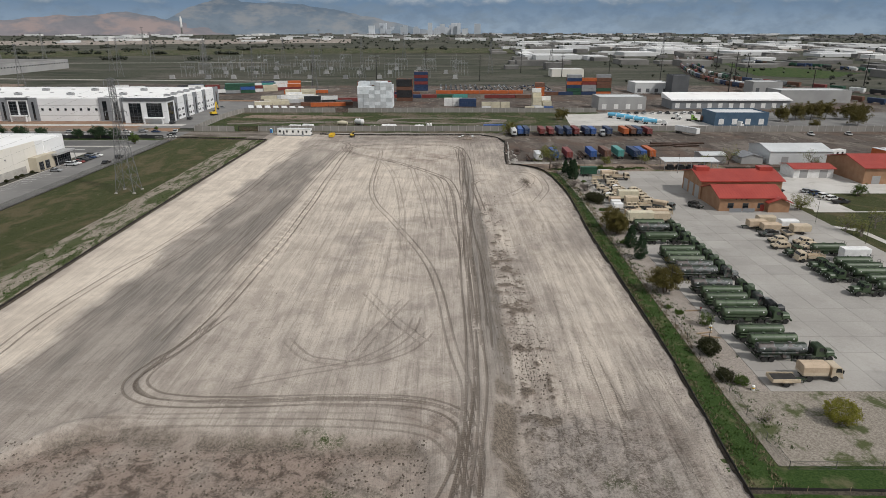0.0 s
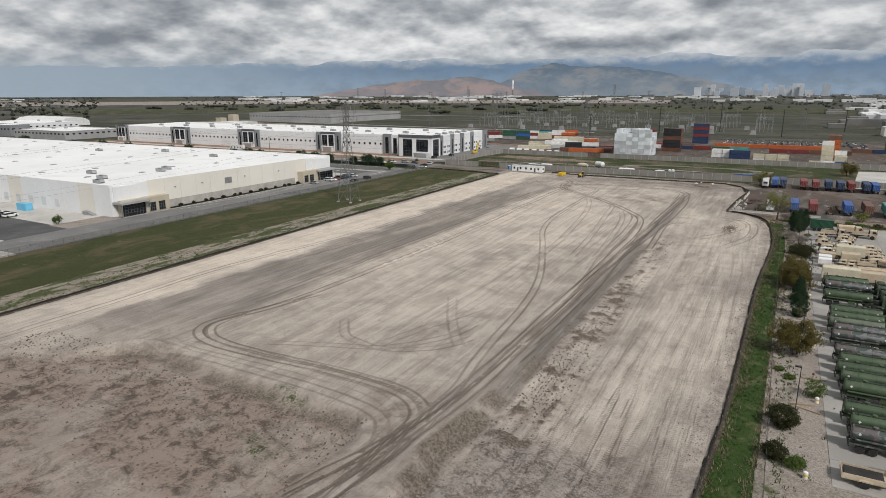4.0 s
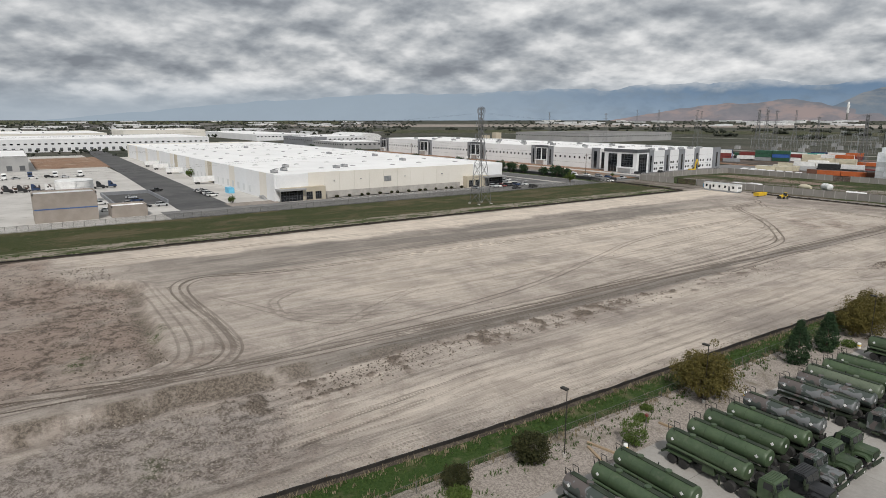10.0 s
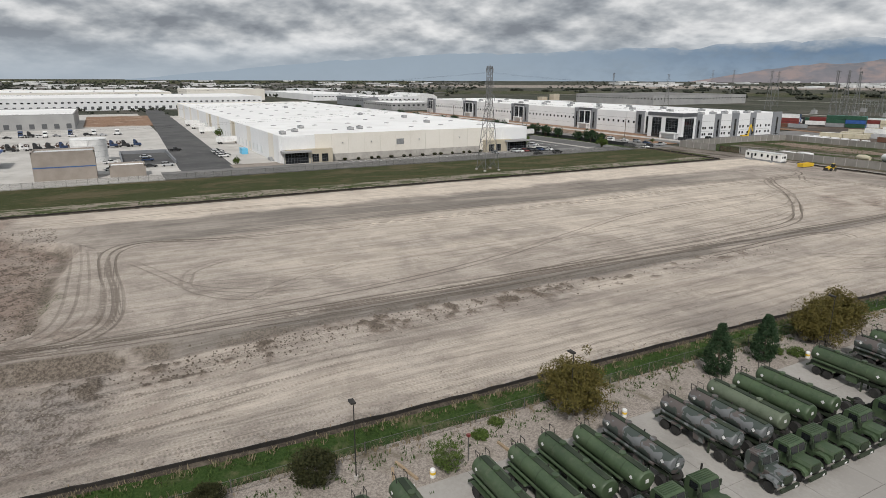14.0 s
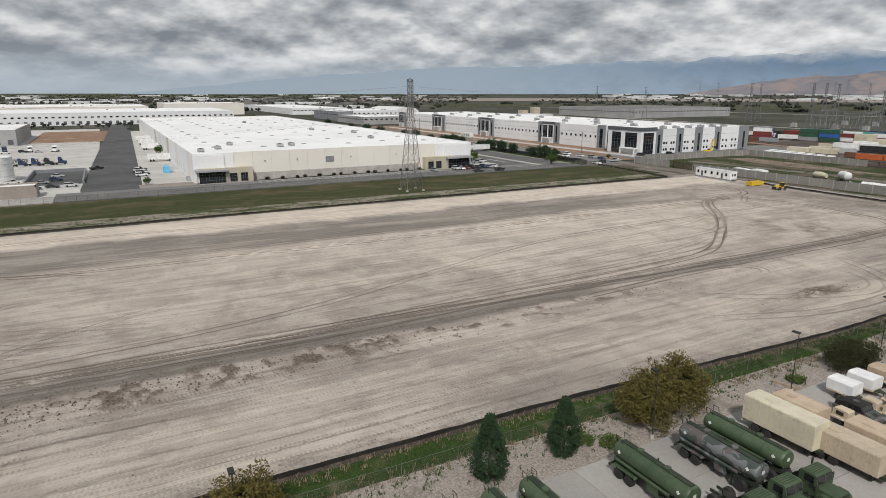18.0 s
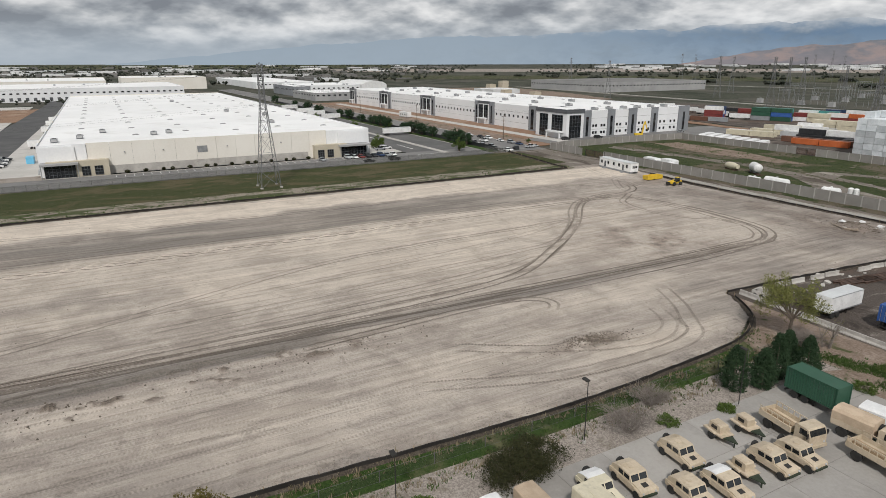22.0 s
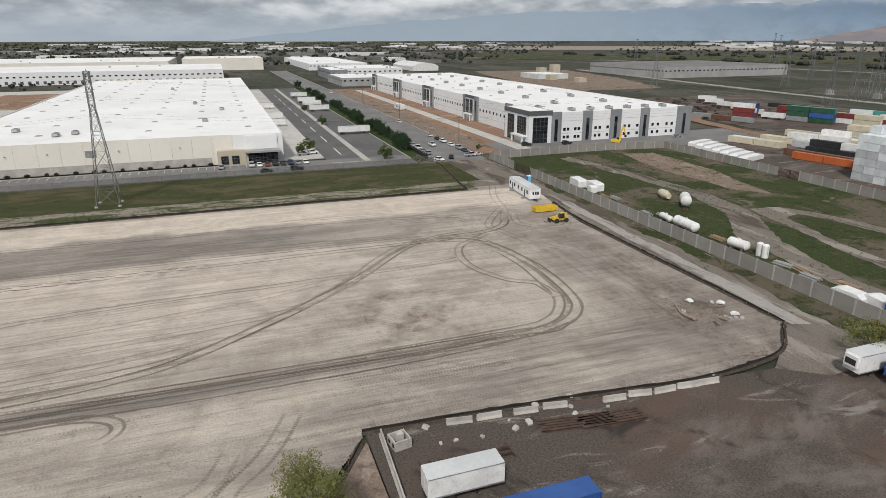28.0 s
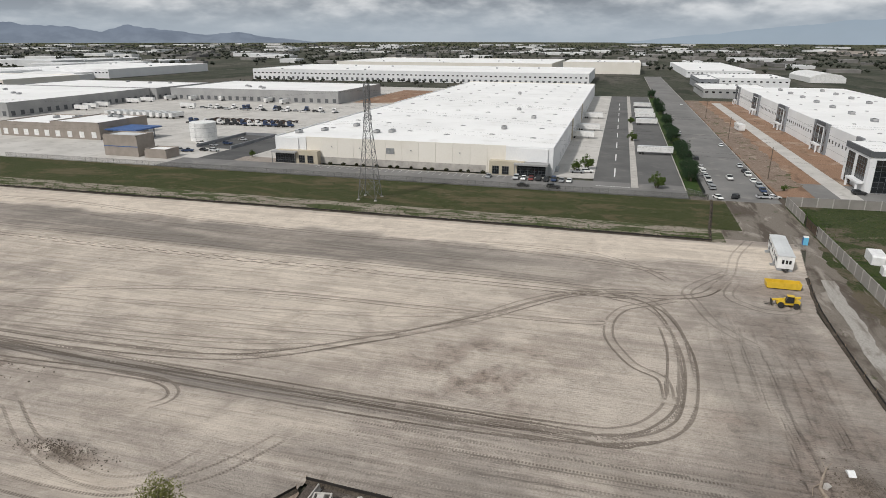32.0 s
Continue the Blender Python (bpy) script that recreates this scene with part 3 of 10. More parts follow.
# ---- ground ----
def valley(r):
    """Height of the valley floor, which climbs gently far out."""
    return -0.45 + 27.0 * max(0.0, (r - 2600) / 2350) ** 1.5


far = S()
far.add([(-88, 16, -0.45), (36.4, 16, -0.45), (36.4, 130, -0.45), (-88, 130, -0.45), (-84, 20, -3.4), (36, 20, -3.4), (36, 126, -3.4), (-84, 126, -3.4)], [(0, 1, 5, 4), (1, 2, 6, 5), (2, 3, 7, 6), (3, 0, 4, 7), (4, 5, 6, 7)])
SEG, RADII = 48, (1200, 2600, 2900, 3200, 3600, 4000, 4500, 4990)
far.add([(r * math.cos(radians(225 + 7.5 * k)), r * math.sin(radians(225 + 7.5 * k)), valley(r)) for r in RADII for k in range(SEG)], [])
for n in range(len(RADII) - 1):
    far.f += [(8 + n * SEG + k, 8 + n * SEG + (k + 1) % SEG, 8 + (n + 1) * SEG + (k + 1) % SEG, 8 + (n + 1) * SEG + k) for k in range(SEG)]
for q in range(4):
    far.f += [(q, 8 + k, 8 + (k + 1) % SEG) for k in range(12 * q, 12 * q + 12)] + [(q, 8 + (12 * q + 12) % SEG, (q + 1) % 4)]
far.f = [f[::-1] if len(f) in (3, 4) and min(f) >= 8 else f for f in far.f]
tagged(part("ground", far, FIELD), "flat brown and green valley floor reaching the skyline", "ground", kind="structure")

RNG = np.random.default_rng(5)


def value_noise(x, y, scale, octaves=4, seed=0):
    """Smooth noise from -1 to 1 over arrays."""
    rng = np.random.default_rng(seed)
    out, amp, tot = np.zeros_like(x), 1.0, 0.0
    for o in range(octaves):
        g = rng.uniform(-1, 1, (128, 128))
        u, v = x / scale + 17.3 * o, y / scale + 9.1 * o
        i, j = np.floor(u).astype(int), np.floor(v).astype(int)
        fu, fv = u - i, v - j
        fu, fv = fu * fu * (3 - 2 * fu), fv * fv * (3 - 2 * fv)
        a, b = g[i % 128, j % 128], g[(i + 1) % 128, j % 128]
        c, d = g[i % 128, (j + 1) % 128], g[(i + 1) % 128, (j + 1) % 128]
        out += amp * ((a * (1 - fu) + b * fu) * (1 - fv) + (c * (1 - fu) + d * fu) * fv)
        tot += amp
        amp, scale = amp * 0.55, scale * 0.47
    return out / tot


def smooth(v, lo, hi):
    t = np.clip((v - lo) / (hi - lo), 0, 1)
    return t * t * (3 - 2 * t)


LOT_STEP = 0.29
LX, LY = np.meshgrid(np.arange(-93, 43, LOT_STEP), np.arange(14, 344.5, LOT_STEP))
warp = value_noise(LX, LY, 14, 3, 2)

# wheel ruts and crawler marks: signed offset from the nearest wheel line, its nearness, strength, length and tread
side, near = np.full_like(LX, 2.0), np.zeros_like(LX)
track, along, lugs, rut = np.zeros_like(LX), np.zeros_like(LX), np.zeros_like(LX), np.zeros_like(LX)
REACH = 0.9


def wheel_line(line, strength, lug, seed=0.0):
    """Stamps one wheel line into the lot's fields."""
    tan = np.gradient(line, axis=0)
    tan /= np.maximum(np.linalg.norm(tan, axis=1, keepdims=True), 1e-6)
    run = np.concatenate([[0], np.cumsum(np.linalg.norm(np.diff(line, axis=0), axis=1))])
    n = len(line)
    ends = np.clip(np.minimum(np.arange(n), np.arange(n)[::-1]) / 8, 0, 1)
    fade = ends * (0.74 + 0.26 * np.sin(run * 0.11 + seed * 7) * np.sin(run * 0.047 + seed))
    for k in range(n):
        px, py = line[k]
        i0, i1 = int((py - REACH - 14) / LOT_STEP), int((py + REACH - 14) / LOT_STEP) + 2
        j0, j1 = int((px - REACH + 93) / LOT_STEP), int((px + REACH + 93) / LOT_STEP) + 2
        if i0 < 0 or j0 < 0 or i1 >= LX.shape[0] or j1 >= LX.shape[1]:
            continue
        sl = (slice(i0, i1), slice(j0, j1))
        dx, dy = LX[sl] - px, LY[sl] - py
        q = np.clip(1 - np.hypot(dx, dy) / REACH, 0, 1)
        won = q * (0.35 + strength) > near[sl] * (0.35 + track[sl])
        side[sl] = np.where(won, -dx * tan[k, 1] + dy * tan[k, 0], side[sl])
        along[sl] = np.where(won, run[k] + dx * tan[k, 0] + dy * tan[k, 1], along[sl])
        lugs[sl] = np.where(won, lug, lugs[sl])
        track[sl] = np.where(won, strength * fade[k], track[sl])
        near[sl] = np.where(won, q, near[sl])
        rut[sl] = np.maximum(rut[sl], strength * smooth(q, 0.55, 0.85))


def drive(route, strength=1.0, gauge=1.0, lug=0.2, sway=0.1):
    """A vehicle's pair of wheel lines along a route."""
    line = spline(route, 0.4)
    k = np.arange(len(line))
    line = line + sway * np.stack([np.sin(k * 0.06 + route[0][0]), np.cos(k * 0.05 + route[0][1])], 1)
    tan = np.gradient(line, axis=0)
    tan /= np.maximum(np.linalg.norm(tan, axis=1, keepdims=True), 1e-6)
    nor = np.stack([-tan[:, 1], tan[:, 0]], 1)
    for s_ in (-1, 1):
        wheel_line(line + s_ * gauge * nor, strength, lug, s_ + route[0][0])


# faint crawler passes east of the haul road and grader lines over the middle
TRK = np.random.default_rng(8)
for k in range(15):
    x, y0, w = 13 + 1.75 * k + TRK.uniform(-0.6, 0.6), TRK.uniform(56, 130), TRK.uniform(-2, 2)
    y1 = min(y0 + TRK.uniform(60, 150), 248 - abs(x - 26) * 0.6)
    drive([(x, y0), (x + 0.5 * w + 0.8, (2 * y0 + y1) / 3), (x - w, (y0 + 2 * y1) / 3), (x + w, y1)], TRK.uniform(0.22, 0.42), 1.1, 1.0)
for k in range(8):
    x, y0 = 12 + 2.0 * k + TRK.uniform(-0.5, 0.5), TRK.uniform(236, 262)
    drive([(x, y0), (x + TRK.uniform(-1, 1), 280), (x + TRK.uniform(-2, 2), TRK.uniform(300, 326))], TRK.uniform(0.2, 0.4), 1.1, 1.0)
for k in range(26):
    x, y0 = -66 + 2.75 * k + TRK.uniform(-1, 1), TRK.uniform(90, 190)
    y1 = y0 + TRK.uniform(50, 120)
    drive([(x, y0), (x + TRK.uniform(-1.5, 1.5), (y0 + y1) / 2), (x + TRK.uniform(-3, 3), min(y1, 300))], TRK.uniform(0.12, 0.30), TRK.uniform(0.8, 1.3), 0.3)
for k in range(9):
    y, x0 = 311 + 1.9 * k, TRK.uniform(-48, -20)
    drive([(x0, y), (x0 + 20, y + TRK.uniform(-2, 2)), (min(x0 + TRK.uniform(30, 60), 20), y + TRK.uniform(-3, 2))], TRK.uniform(0.25, 0.45), 1.1, 1.0)
for k in range(7):
    drive([(-70 + 8 * k, 56 + TRK.uniform(-4, 8)), (-62 + 8 * k, 62 + TRK.uniform(-4, 8)), (-50 + 8 * k, 60 + TRK.uniform(-6, 6))], TRK.uniform(0.3, 0.5), 1.1, 1.0)
for k in range(9):
    x, y0 = 14 + 2.4 * k + TRK.uniform(-0.8, 0.8), TRK.uniform(54, 70)
    drive([(x, y0), (x + TRK.uniform(-1, 2), y0 + 14), (x + TRK.uniform(0, 3), y0 + TRK.uniform(26, 44))], TRK.uniform(0.35, 0.6), 1.1, 1.0)
for x, y0, y1, k in ((11.6, 262, 304, 0.5), (14.2, 256, 309, 0.7), (17.2, 266, 312, 0.55), (20.6, 270, 300, 0.35)):
    drive([(x, y0), (x + 0.7, (y0 + y1) / 2), (x + 0.4, y1)], k, 1.1, 1.0, 0.05)
# long lines beside the grass and over the grey band
drive([(-78, 60), (-78, 87), (-78.5, 111), (-76.5, 133), (-72.5, 157), (-69, 206), (-68, 265), (-62, 305)], 0.75, 0.9)
drive([(-72, 81), (-70, 108), (-68, 132), (-65, 158), (-61, 211), (-58, 260)], 0.45)
drive([(-72, 255), (-72, 274), (-71, 286), (-67, 294), (-62, 300), (-55, 305)], 0.7, 0.85)
drive([(-52, 100), (-50.5, 150), (-49, 210), (-48, 262), (-47, 296)], 0.7, 0.8)
drive([(-57, 110), (-55, 170), (-53, 230), (-50, 285)], 0.45, 0.9)
# the big bend round the southern end
drive([(-44, 296), (-43.5, 240), (-42.5, 172), (-44, 126), (-46, 102), (-49, 93), (-50.3, 87), (-47.5, 83), (-41, 81), (-28, 81), (-16, 81.6), (-5, 81), (0, 79), (2.6, 75.5), (2.8, 70), (0.6, 62), (-3, 54)], 0.95, 0.85)
drive([(-43, 112), (-47, 97), (-48.6, 88.5), (-45.5, 84.2), (-40, 82.4), (-30, 82), (-16, 82.6), (-4, 82), (2, 79), (4.2, 74), (4.4, 66), (3, 56)], 0.8, 0.75)
drive([(-54, 75.5), (-40, 76.2), (-30, 76.3), (-13, 75.8), (-3, 74), (1, 70), (3, 62), (4, 50)], 0.5, 0.9)
drive([(-46, 79), (-20, 79.4), (-6, 78.6), (1, 73.5), (1.4, 64)], 0.4, 0.9)
# the haul road
drive([(2, 48), (3.4, 61), (4.4, 71), (5.9, 86), (6.3, 103), (6.4, 139), (6.6, 167), (7.4, 233), (8.2, 296)], 1.0)
drive([(-1, 50), (2.4, 64), (4.2, 78), (5.0, 95), (5.1, 123), (5.2, 160), (5.0, 188), (4, 214), (0.4, 232), (-9, 247), (-15.5, 256), (-26, 268), (-38, 279), (-43.4, 286), (-45.5, 294), (-46.5, 304), (-50, 311), (-56, 315)], 1.0, 0.95)
drive([(-54, 313), (-64, 318), (-80, 322), (-100, 330), (-120, 336)], 0.45, 0.95)
drive([(7.6, 98), (8.6, 122), (8.2, 151), (7.4, 178), (9, 200), (10, 222), (10.8, 252), (9.6, 283), (6.5, 297), (2, 302), (-8, 304.4), (-18, 304.4), (-30, 303.6), (-40, 299.6), (-44, 290)], 0.95)
drive([(7.2, 106), (7.7, 118), (7.9, 140), (7.4, 190), (8.4, 230), (8.9, 262), (8.9, 290), (7.6, 296), (4, 300.8), (-2, 303.6), (-16, 305.2), (-27, 304.4), (-36, 302.6), (-43, 299), (-47, 290)], 0.9, 0.95)
drive([(6.9, 262), (6.8, 288), (5.4, 294.6), (1.6, 298.8), (-4, 301.4), (-12, 302.2), (-22, 302.6), (-32, 301.6)], 0.8, 0.9)
drive([(-4, 301), (-10.5, 300.4), (-13.6, 296.6), (-17.6, 294.2), (-24, 292), (-31.5, 292.2), (-37.6, 294.6), (-41, 299), (-46, 306)], 0.9, 0.8)
drive([(4.4, 130), (5, 150), (2.6, 180), (1.8, 209), (-0.4, 230), (-6, 243), (-14, 254), (-25, 266), (-36, 275), (-44, 285), (-48, 300)], 0.7)
# crossing marks and the thin pair over the middle
drive([(-15.4, 95), (-12, 107), (-7.4, 121)], 0.75, 0.9, 0.9)
drive([(-17, 124), (-9.6, 110), (-2.4, 99)], 0.6, 0.9, 0.9)
drive([(-29, 102), (-24, 95.6), (-20, 93.8), (-13, 93.4), (-6, 98), (-2, 106)], 0.55, 0.8)
drive([(-34, 85.6), (-24, 89.6), (-14, 93.8), (-7, 103), (-5, 112)], 0.5, 0.8)
drive([(-30, 292), (-28, 277), (-25, 211), (-15, 176), (-5, 146), (-1, 124), (1.8, 98), (3.6, 85), (3, 74)], 0.7, 0.75)
drive([(-4, 168), (-5, 182), (-6.6, 198), (-9.4, 222), (-11.6, 240), (-14, 252), (-24, 268)], 0.5, 0.8)
drive([(1.6, 170), (0.8, 185), (-1, 203), (-4, 227), (-8, 242)], 0.5, 0.8)
drive([(-10, 150), (-11.4, 166), (-14, 198), (-18, 229), (-22.6, 252), (-29, 270)], 0.45, 0.8)
# turning marks
drive([(12.4, 186), (11.8, 200), (11.2, 214), (11.4, 223), (13.4, 227.4), (16, 228), (18.4, 225.6)], 0.85, 0.75)
drive([(30, 196), (36, 214), (37, 231), (35.4, 238.6), (32, 241.4), (26, 246), (18, 250)], 0.75, 1.1, 0.6)
drive([(22, 205), (30, 218), (33.4, 231), (31, 238.4), (24, 242)], 0.65, 1.1, 0.6)
drive([(-60, 319), (-50, 316), (-44, 322), (-46, 328), (-56, 326)], 0.5, 0.9)
drive([(-66, 318), (-52, 308), (-44, 309), (-34, 312), (-26, 318)], 0.5, 0.9)
track *= np.clip(near * 4, 0, 1)


def lot_edge(y):
    """The lot's eastern edge."""
    return np.interp(y, [0, 62, 100, 160, 205, 230, 243, 251, 256.5, 257, 306, 323, 331, 345], [37, 37.3, 39.4, 40.6, 42.6, 41.6, 39.8, 35.5, 28.5, 26.7, 30.4, 28, 20.5, 20])


grey = smooth(LX + 5 * warp, -72, -67) * (1 - smooth(LX + 2 * warp, -51, -47)) * smooth(LY + 8 * warp, 66, 90) * (1 - smooth(LY, 255, 310))
# streaked grey band, then the bank's shadow painted along the haul road
grey = np.maximum(grey * (0.45 + 0.4 * smooth(value_noise(LX, LY * 0.25, 5, 4, 71), -0.4, 0.3)), 0.8 * smooth(LX + warp, 6.5, 8.5) * (1 - smooth(LX + 2 * warp, 9.5, 12)) * smooth(LY, 70, 100) * (1 - smooth(LY, 225, 300)))
grey = np.maximum(grey, 0.28 * smooth(LX + 2 * warp, 0, 3) * (1 - smooth(LX, 6, 9)) * smooth(LY, 20, 60) * (1 - smooth(LY, 90, 140)))
pale = smooth(LX + 2 * warp, -90, -86) * (1 - smooth(LX + 4 * warp, -73, -69)) * smooth(LY + 10 * warp, 66, 90) * 0.9
# bright middle of the lot: sun through cloud painted as paler dirt
pale = np.maximum(pale, 0.75 * np.exp(-((LX + 36) / 15) ** 2 - ((LY - 212) / 34) ** 2))
pale = np.maximum(pale, 0.7 * smooth(warp, -0.1, 0.5) * np.exp(-((LX + 20) / 16) ** 2 - ((LY - 170) / 70) ** 2))
pale = np.maximum(pale, 0.95 * np.exp(-((LX - 34 - warp) / 3.2) ** 2 - ((LY - 231) / 11) ** 2))
# the same painted sunlight, spread wide over the northern middle
pale = np.maximum(pale, 0.85 * np.exp(-((LX + 24) / 26) ** 2 - ((LY - 236) / 62) ** 2) * (0.55 + 0.45 * smooth(warp, -0.4, 0.3)))
pale = np.maximum(pale, 0.45 * smooth(LX, 10, 14) * smooth(value_noise(LX, LY * 0.4, 9, 4, 77), -0.15, 0.5))
# painted sunlight on the western half
pale = np.maximum(pale, 0.5 * smooth(LX + 3 * warp, -66, -58) * (1 - smooth(LX + 4 * warp, -34, -22)) * smooth(LY, 100, 140) * (1 - smooth(LY + 8 * warp, 262, 290)))
windrow = np.exp(-((LX + 43 + 0.8 * warp) / 2.3) ** 2) * smooth(LY, 126, 140) * (1 - smooth(LY, 236, 246))
teeth = windrow * smooth(np.sin(2 * np.pi * (LY + 0.8 * (LX + 43)) / 4.3 + 2.2 * warp), -0.1, 0.8)
pale *= 1 - 0.75 * grey
pale = np.clip(pale + 0.42 * teeth, 0, 1)
# scraped brown ground and pit to the south
rim_y = np.interp(LX, [-93, -74, -62, -55, -48, -30, -14, -4, 2], [62, 62, 66, 73, 77, 74.5, 73, 72, 66]) + 1.6 * warp
pit = smooth(rim_y - LY, -0.4, 1.8) * (1 - smooth(LX + 2 * warp, -4.5, 0))
brown = smooth(rim_y - LY, -1.5, 4) * (1 - smooth(LX + 3 * warp, -4, 2)) * (0.55 + 0.45 * smooth(value_noise(LX, LY, 6, 4, 9), -0.35, 0.2))
brown = np.maximum(brown, 0.85 * np.exp(-((LX + 6) / 12) ** 2 - ((LY - 272) / 14) ** 2) * smooth(value_noise(LX, LY, 5, 4, 11), -0.3, 0.3))
brown = np.maximum(brown, 0.7 * np.exp(-((LX - 20) / 9) ** 2 - ((LY - 70) / 10) ** 2) * smooth(value_noise(LX, LY, 4, 4, 12), -0.1, 0.35))
brown = np.maximum(brown, 1.0 * np.exp(-((LX - 30.6 - warp) / 1.5) ** 2 - ((LY - 223.5) / 5.5) ** 2) * smooth(value_noise(LX, LY, 2, 3, 13), -0.5, 0.1))
brown = np.maximum(brown, 0.55 * smooth(LX + 3 * warp, -12, -4) * (1 - smooth(LX, 10, 16)) * smooth(LY, 40, 62) * (1 - smooth(LY + 6 * warp, 74, 86)) * smooth(value_noise(LX, LY, 4, 4, 15), -0.3, 0.3))
brown = np.maximum(brown, 0.85 * smooth(LY + 5 * warp, 305, 316) * smooth(LX + 6 * warp, -70, -40) * smooth(value_noise(LX, LY, 9, 4, 14), -0.35, 0.4))
brown = np.maximum(brown, 0.95 * np.exp(-((LX - 11.5) / 5) ** 2 - ((LY - 322) / 3.4) ** 2))
clods = smooth(value_noise(LX, LY, 2.2, 3, 21), 0.12, 0.5)
strip = np.exp(-((LX - 14.5 - 2 * warp) / 3.2) ** 2) * smooth(LY, 60, 80) * (1 - smooth(LY, 165, 215))
brown = np.maximum(brown, np.clip(1.5 * strip, 0, 1) * clods)
bank = smooth(LX + 2 * warp, 7, 12) * smooth(-LY + 6 * warp, -86, -74) * (1 - smooth(LX, 30, 37))
brown = np.maximum(brown, 0.8 * bank * smooth(value_noise(LX, LY, 3.4, 4, 81), 0.0, 0.35))
# the eroded bank below the haul road, its churned foot and the pit's crumbled edge
bank_x = np.interp(LY, [40, 50, 66, 70, 81, 103, 140, 200], [7.4, 7.4, 7.4, 6.4, 7.6, 9.8, 9.4, 9.6]) + 0.5 * value_noise(LX, LY, 5, 3, 83)
deep = 1 - smooth(LY + 4 * warp, 76, 112)
face = (0.45 + 0.5 * deep) * smooth(LX - bank_x, -0.3, 0.5) * (1 - smooth(LX - bank_x, 1.3 + 1.4 * deep, 2.2 + 2.2 * deep)) * (1 - smooth(LY, 170, 215)) * smooth(value_noise(LX, LY, 3.2, 4, 84), -0.55, 0.1)
face = np.maximum(face, 0.8 * pit * (1 - smooth(rim_y - LY, 2.0, 4.2)) * smooth(LX, -62, -52) * smooth(value_noise(LX, LY, 3.0, 4, 85), -0.5, 0.1))
face = np.maximum(face, 0.85 * np.clip(1.5 * strip, 0, 1) * clods)
face = np.maximum(face, 0.85 * np.exp(-((LX - 31.2 - warp) / 1.2) ** 2 - ((LY - 224) / 4.5) ** 2) * smooth(value_noise(LX, LY, 2, 3, 93), -0.5, 0.1))
face = np.maximum(face, 0.8 * np.exp(-((LX - 11.5) / 4.2) ** 2 - ((LY - 322.4) / 3.0) ** 2) * smooth(value_noise(LX, LY, 2.4, 3, 94), -0.7, 0.0))
lumps = value_noise(LX, LY, 3.4, 5, 86)
churn = smooth(LX - bank_x, 0.5, 3) * (1 - smooth(LX + 3 * warp, 26, 34)) * (1 - smooth(LY + 6 * warp, 78, 88)) * smooth(value_noise(LX, LY, 9, 3, 87), -0.5, 0.15) * 0.9
churn = np.maximum(churn, 0.55 * smooth(LX - lot_edge(LY), -3.6, -1.4) * smooth(lumps, -0.4, 0.3))
# narrow core of the painted bank shadow
grey = np.maximum(grey, 0.95 * smooth(LX + 1.2 * warp, 8.6, 9.8) * (1 - smooth(LX + 1.2 * warp, 11, 12.4)) * smooth(LY + 6 * warp, 84, 92) * (1 - smooth(LY + 9 * warp, 186, 200)))

grey = np.maximum(grey, 0.5 * smooth(LX + 2 * warp, 9, 12) * smooth(LY, 232, 258) * smooth(value_noise(LX, LY * 0.35, 8, 4, 91), -0.5, 0.2))
grey = np.maximum(grey, 0.45 * smooth(LY + 5 * warp, 303, 312) * smooth(LX, -60, -40) * smooth(value_noise(LX * 0.35, LY, 6, 4, 92), -0.5, 0.2))
rough = np.clip(brown * 0.8 + strip + 0.8 * smooth(LX - lot_edge(LY), -4.5, -1.5) + 0.7 * smooth(-LY + 8 * warp, -84, -66) * smooth(LX, 6, 14), 0, 1)
weed = np.exp(-((LX + 14) / 4.5) ** 2 - ((LY - 61) / 2.2) ** 2) + 0.7 * np.exp(-((LX + 18) / 7) ** 2 - ((LY - 73) / 1.6) ** 2) + 0.5 * np.exp(-((LX - 24) / 5) ** 2 - ((LY - 66) / 2) ** 2)
weed *= 1.5 * smooth(value_noise(LX, LY, 2.4, 4, 72), -0.1, 0.35)

HZ = 0.10 * value_noise(LX, LY, 26, 3, 31) + 0.07 * value_noise(LX, LY, 2.2, 4, 32) - 0.09 * rut
HZ += 0.17 * teeth
HZ += 0.35 * strip * clods + 0.16 * brown * np.clip(value_noise(LX, LY, 2.6, 3, 33), -0.2, 1)
# bank beside the haul road, the pit's edge and the heap by the wall
HZ -= 1.25 * pit * smooth(LX, -76, -60)
HZ += 0.55 * np.exp(-((rim_y - LY + 1.2) / 1.4) ** 2) * smooth(LX, -60, -54) * (1 - smooth(LX, -48, -42)) * (1 + 0.6 * lumps)
HZ -= (1.5 * deep + 0.25 * (1 - smooth(LY, 170, 215))) * smooth(LX - bank_x, 0.0, 1.6 + 1.6 * deep) * (1 - smooth(LX + 2 * warp, 27, 36))
HZ += churn * (0.62 * np.clip(lumps, -0.35, 1) + 0.20 * value_noise(LX, LY, 1.6, 3, 88))
HZ += (1.3 + 0.5 * value_noise(LX, LY, 2.5, 3, 34)) * np.exp(-((LX - 11.5) / 4.0) ** 2 - ((LY - 322) / 3.0) ** 2)
HZ += (0.7 + 0.4 * value_noise(LX, LY, 2.0, 3, 35)) * np.exp(-((LX - 29.8) / 1.5) ** 2 - ((LY - 223) / 5.0) ** 2)
HZ += 0.6 * np.exp(-((LX - 33) / 2.0) ** 2) * np.exp(-((LY - 245) / 6) ** 2)


inside = (LX < lot_edge(LY)) & (LX > -89.8 - 60 * smooth(LY, 316, 320)) & (LY < 331.8 + 0.165 * np.maximum(-46 - LX, 0))
HZ += 0.05


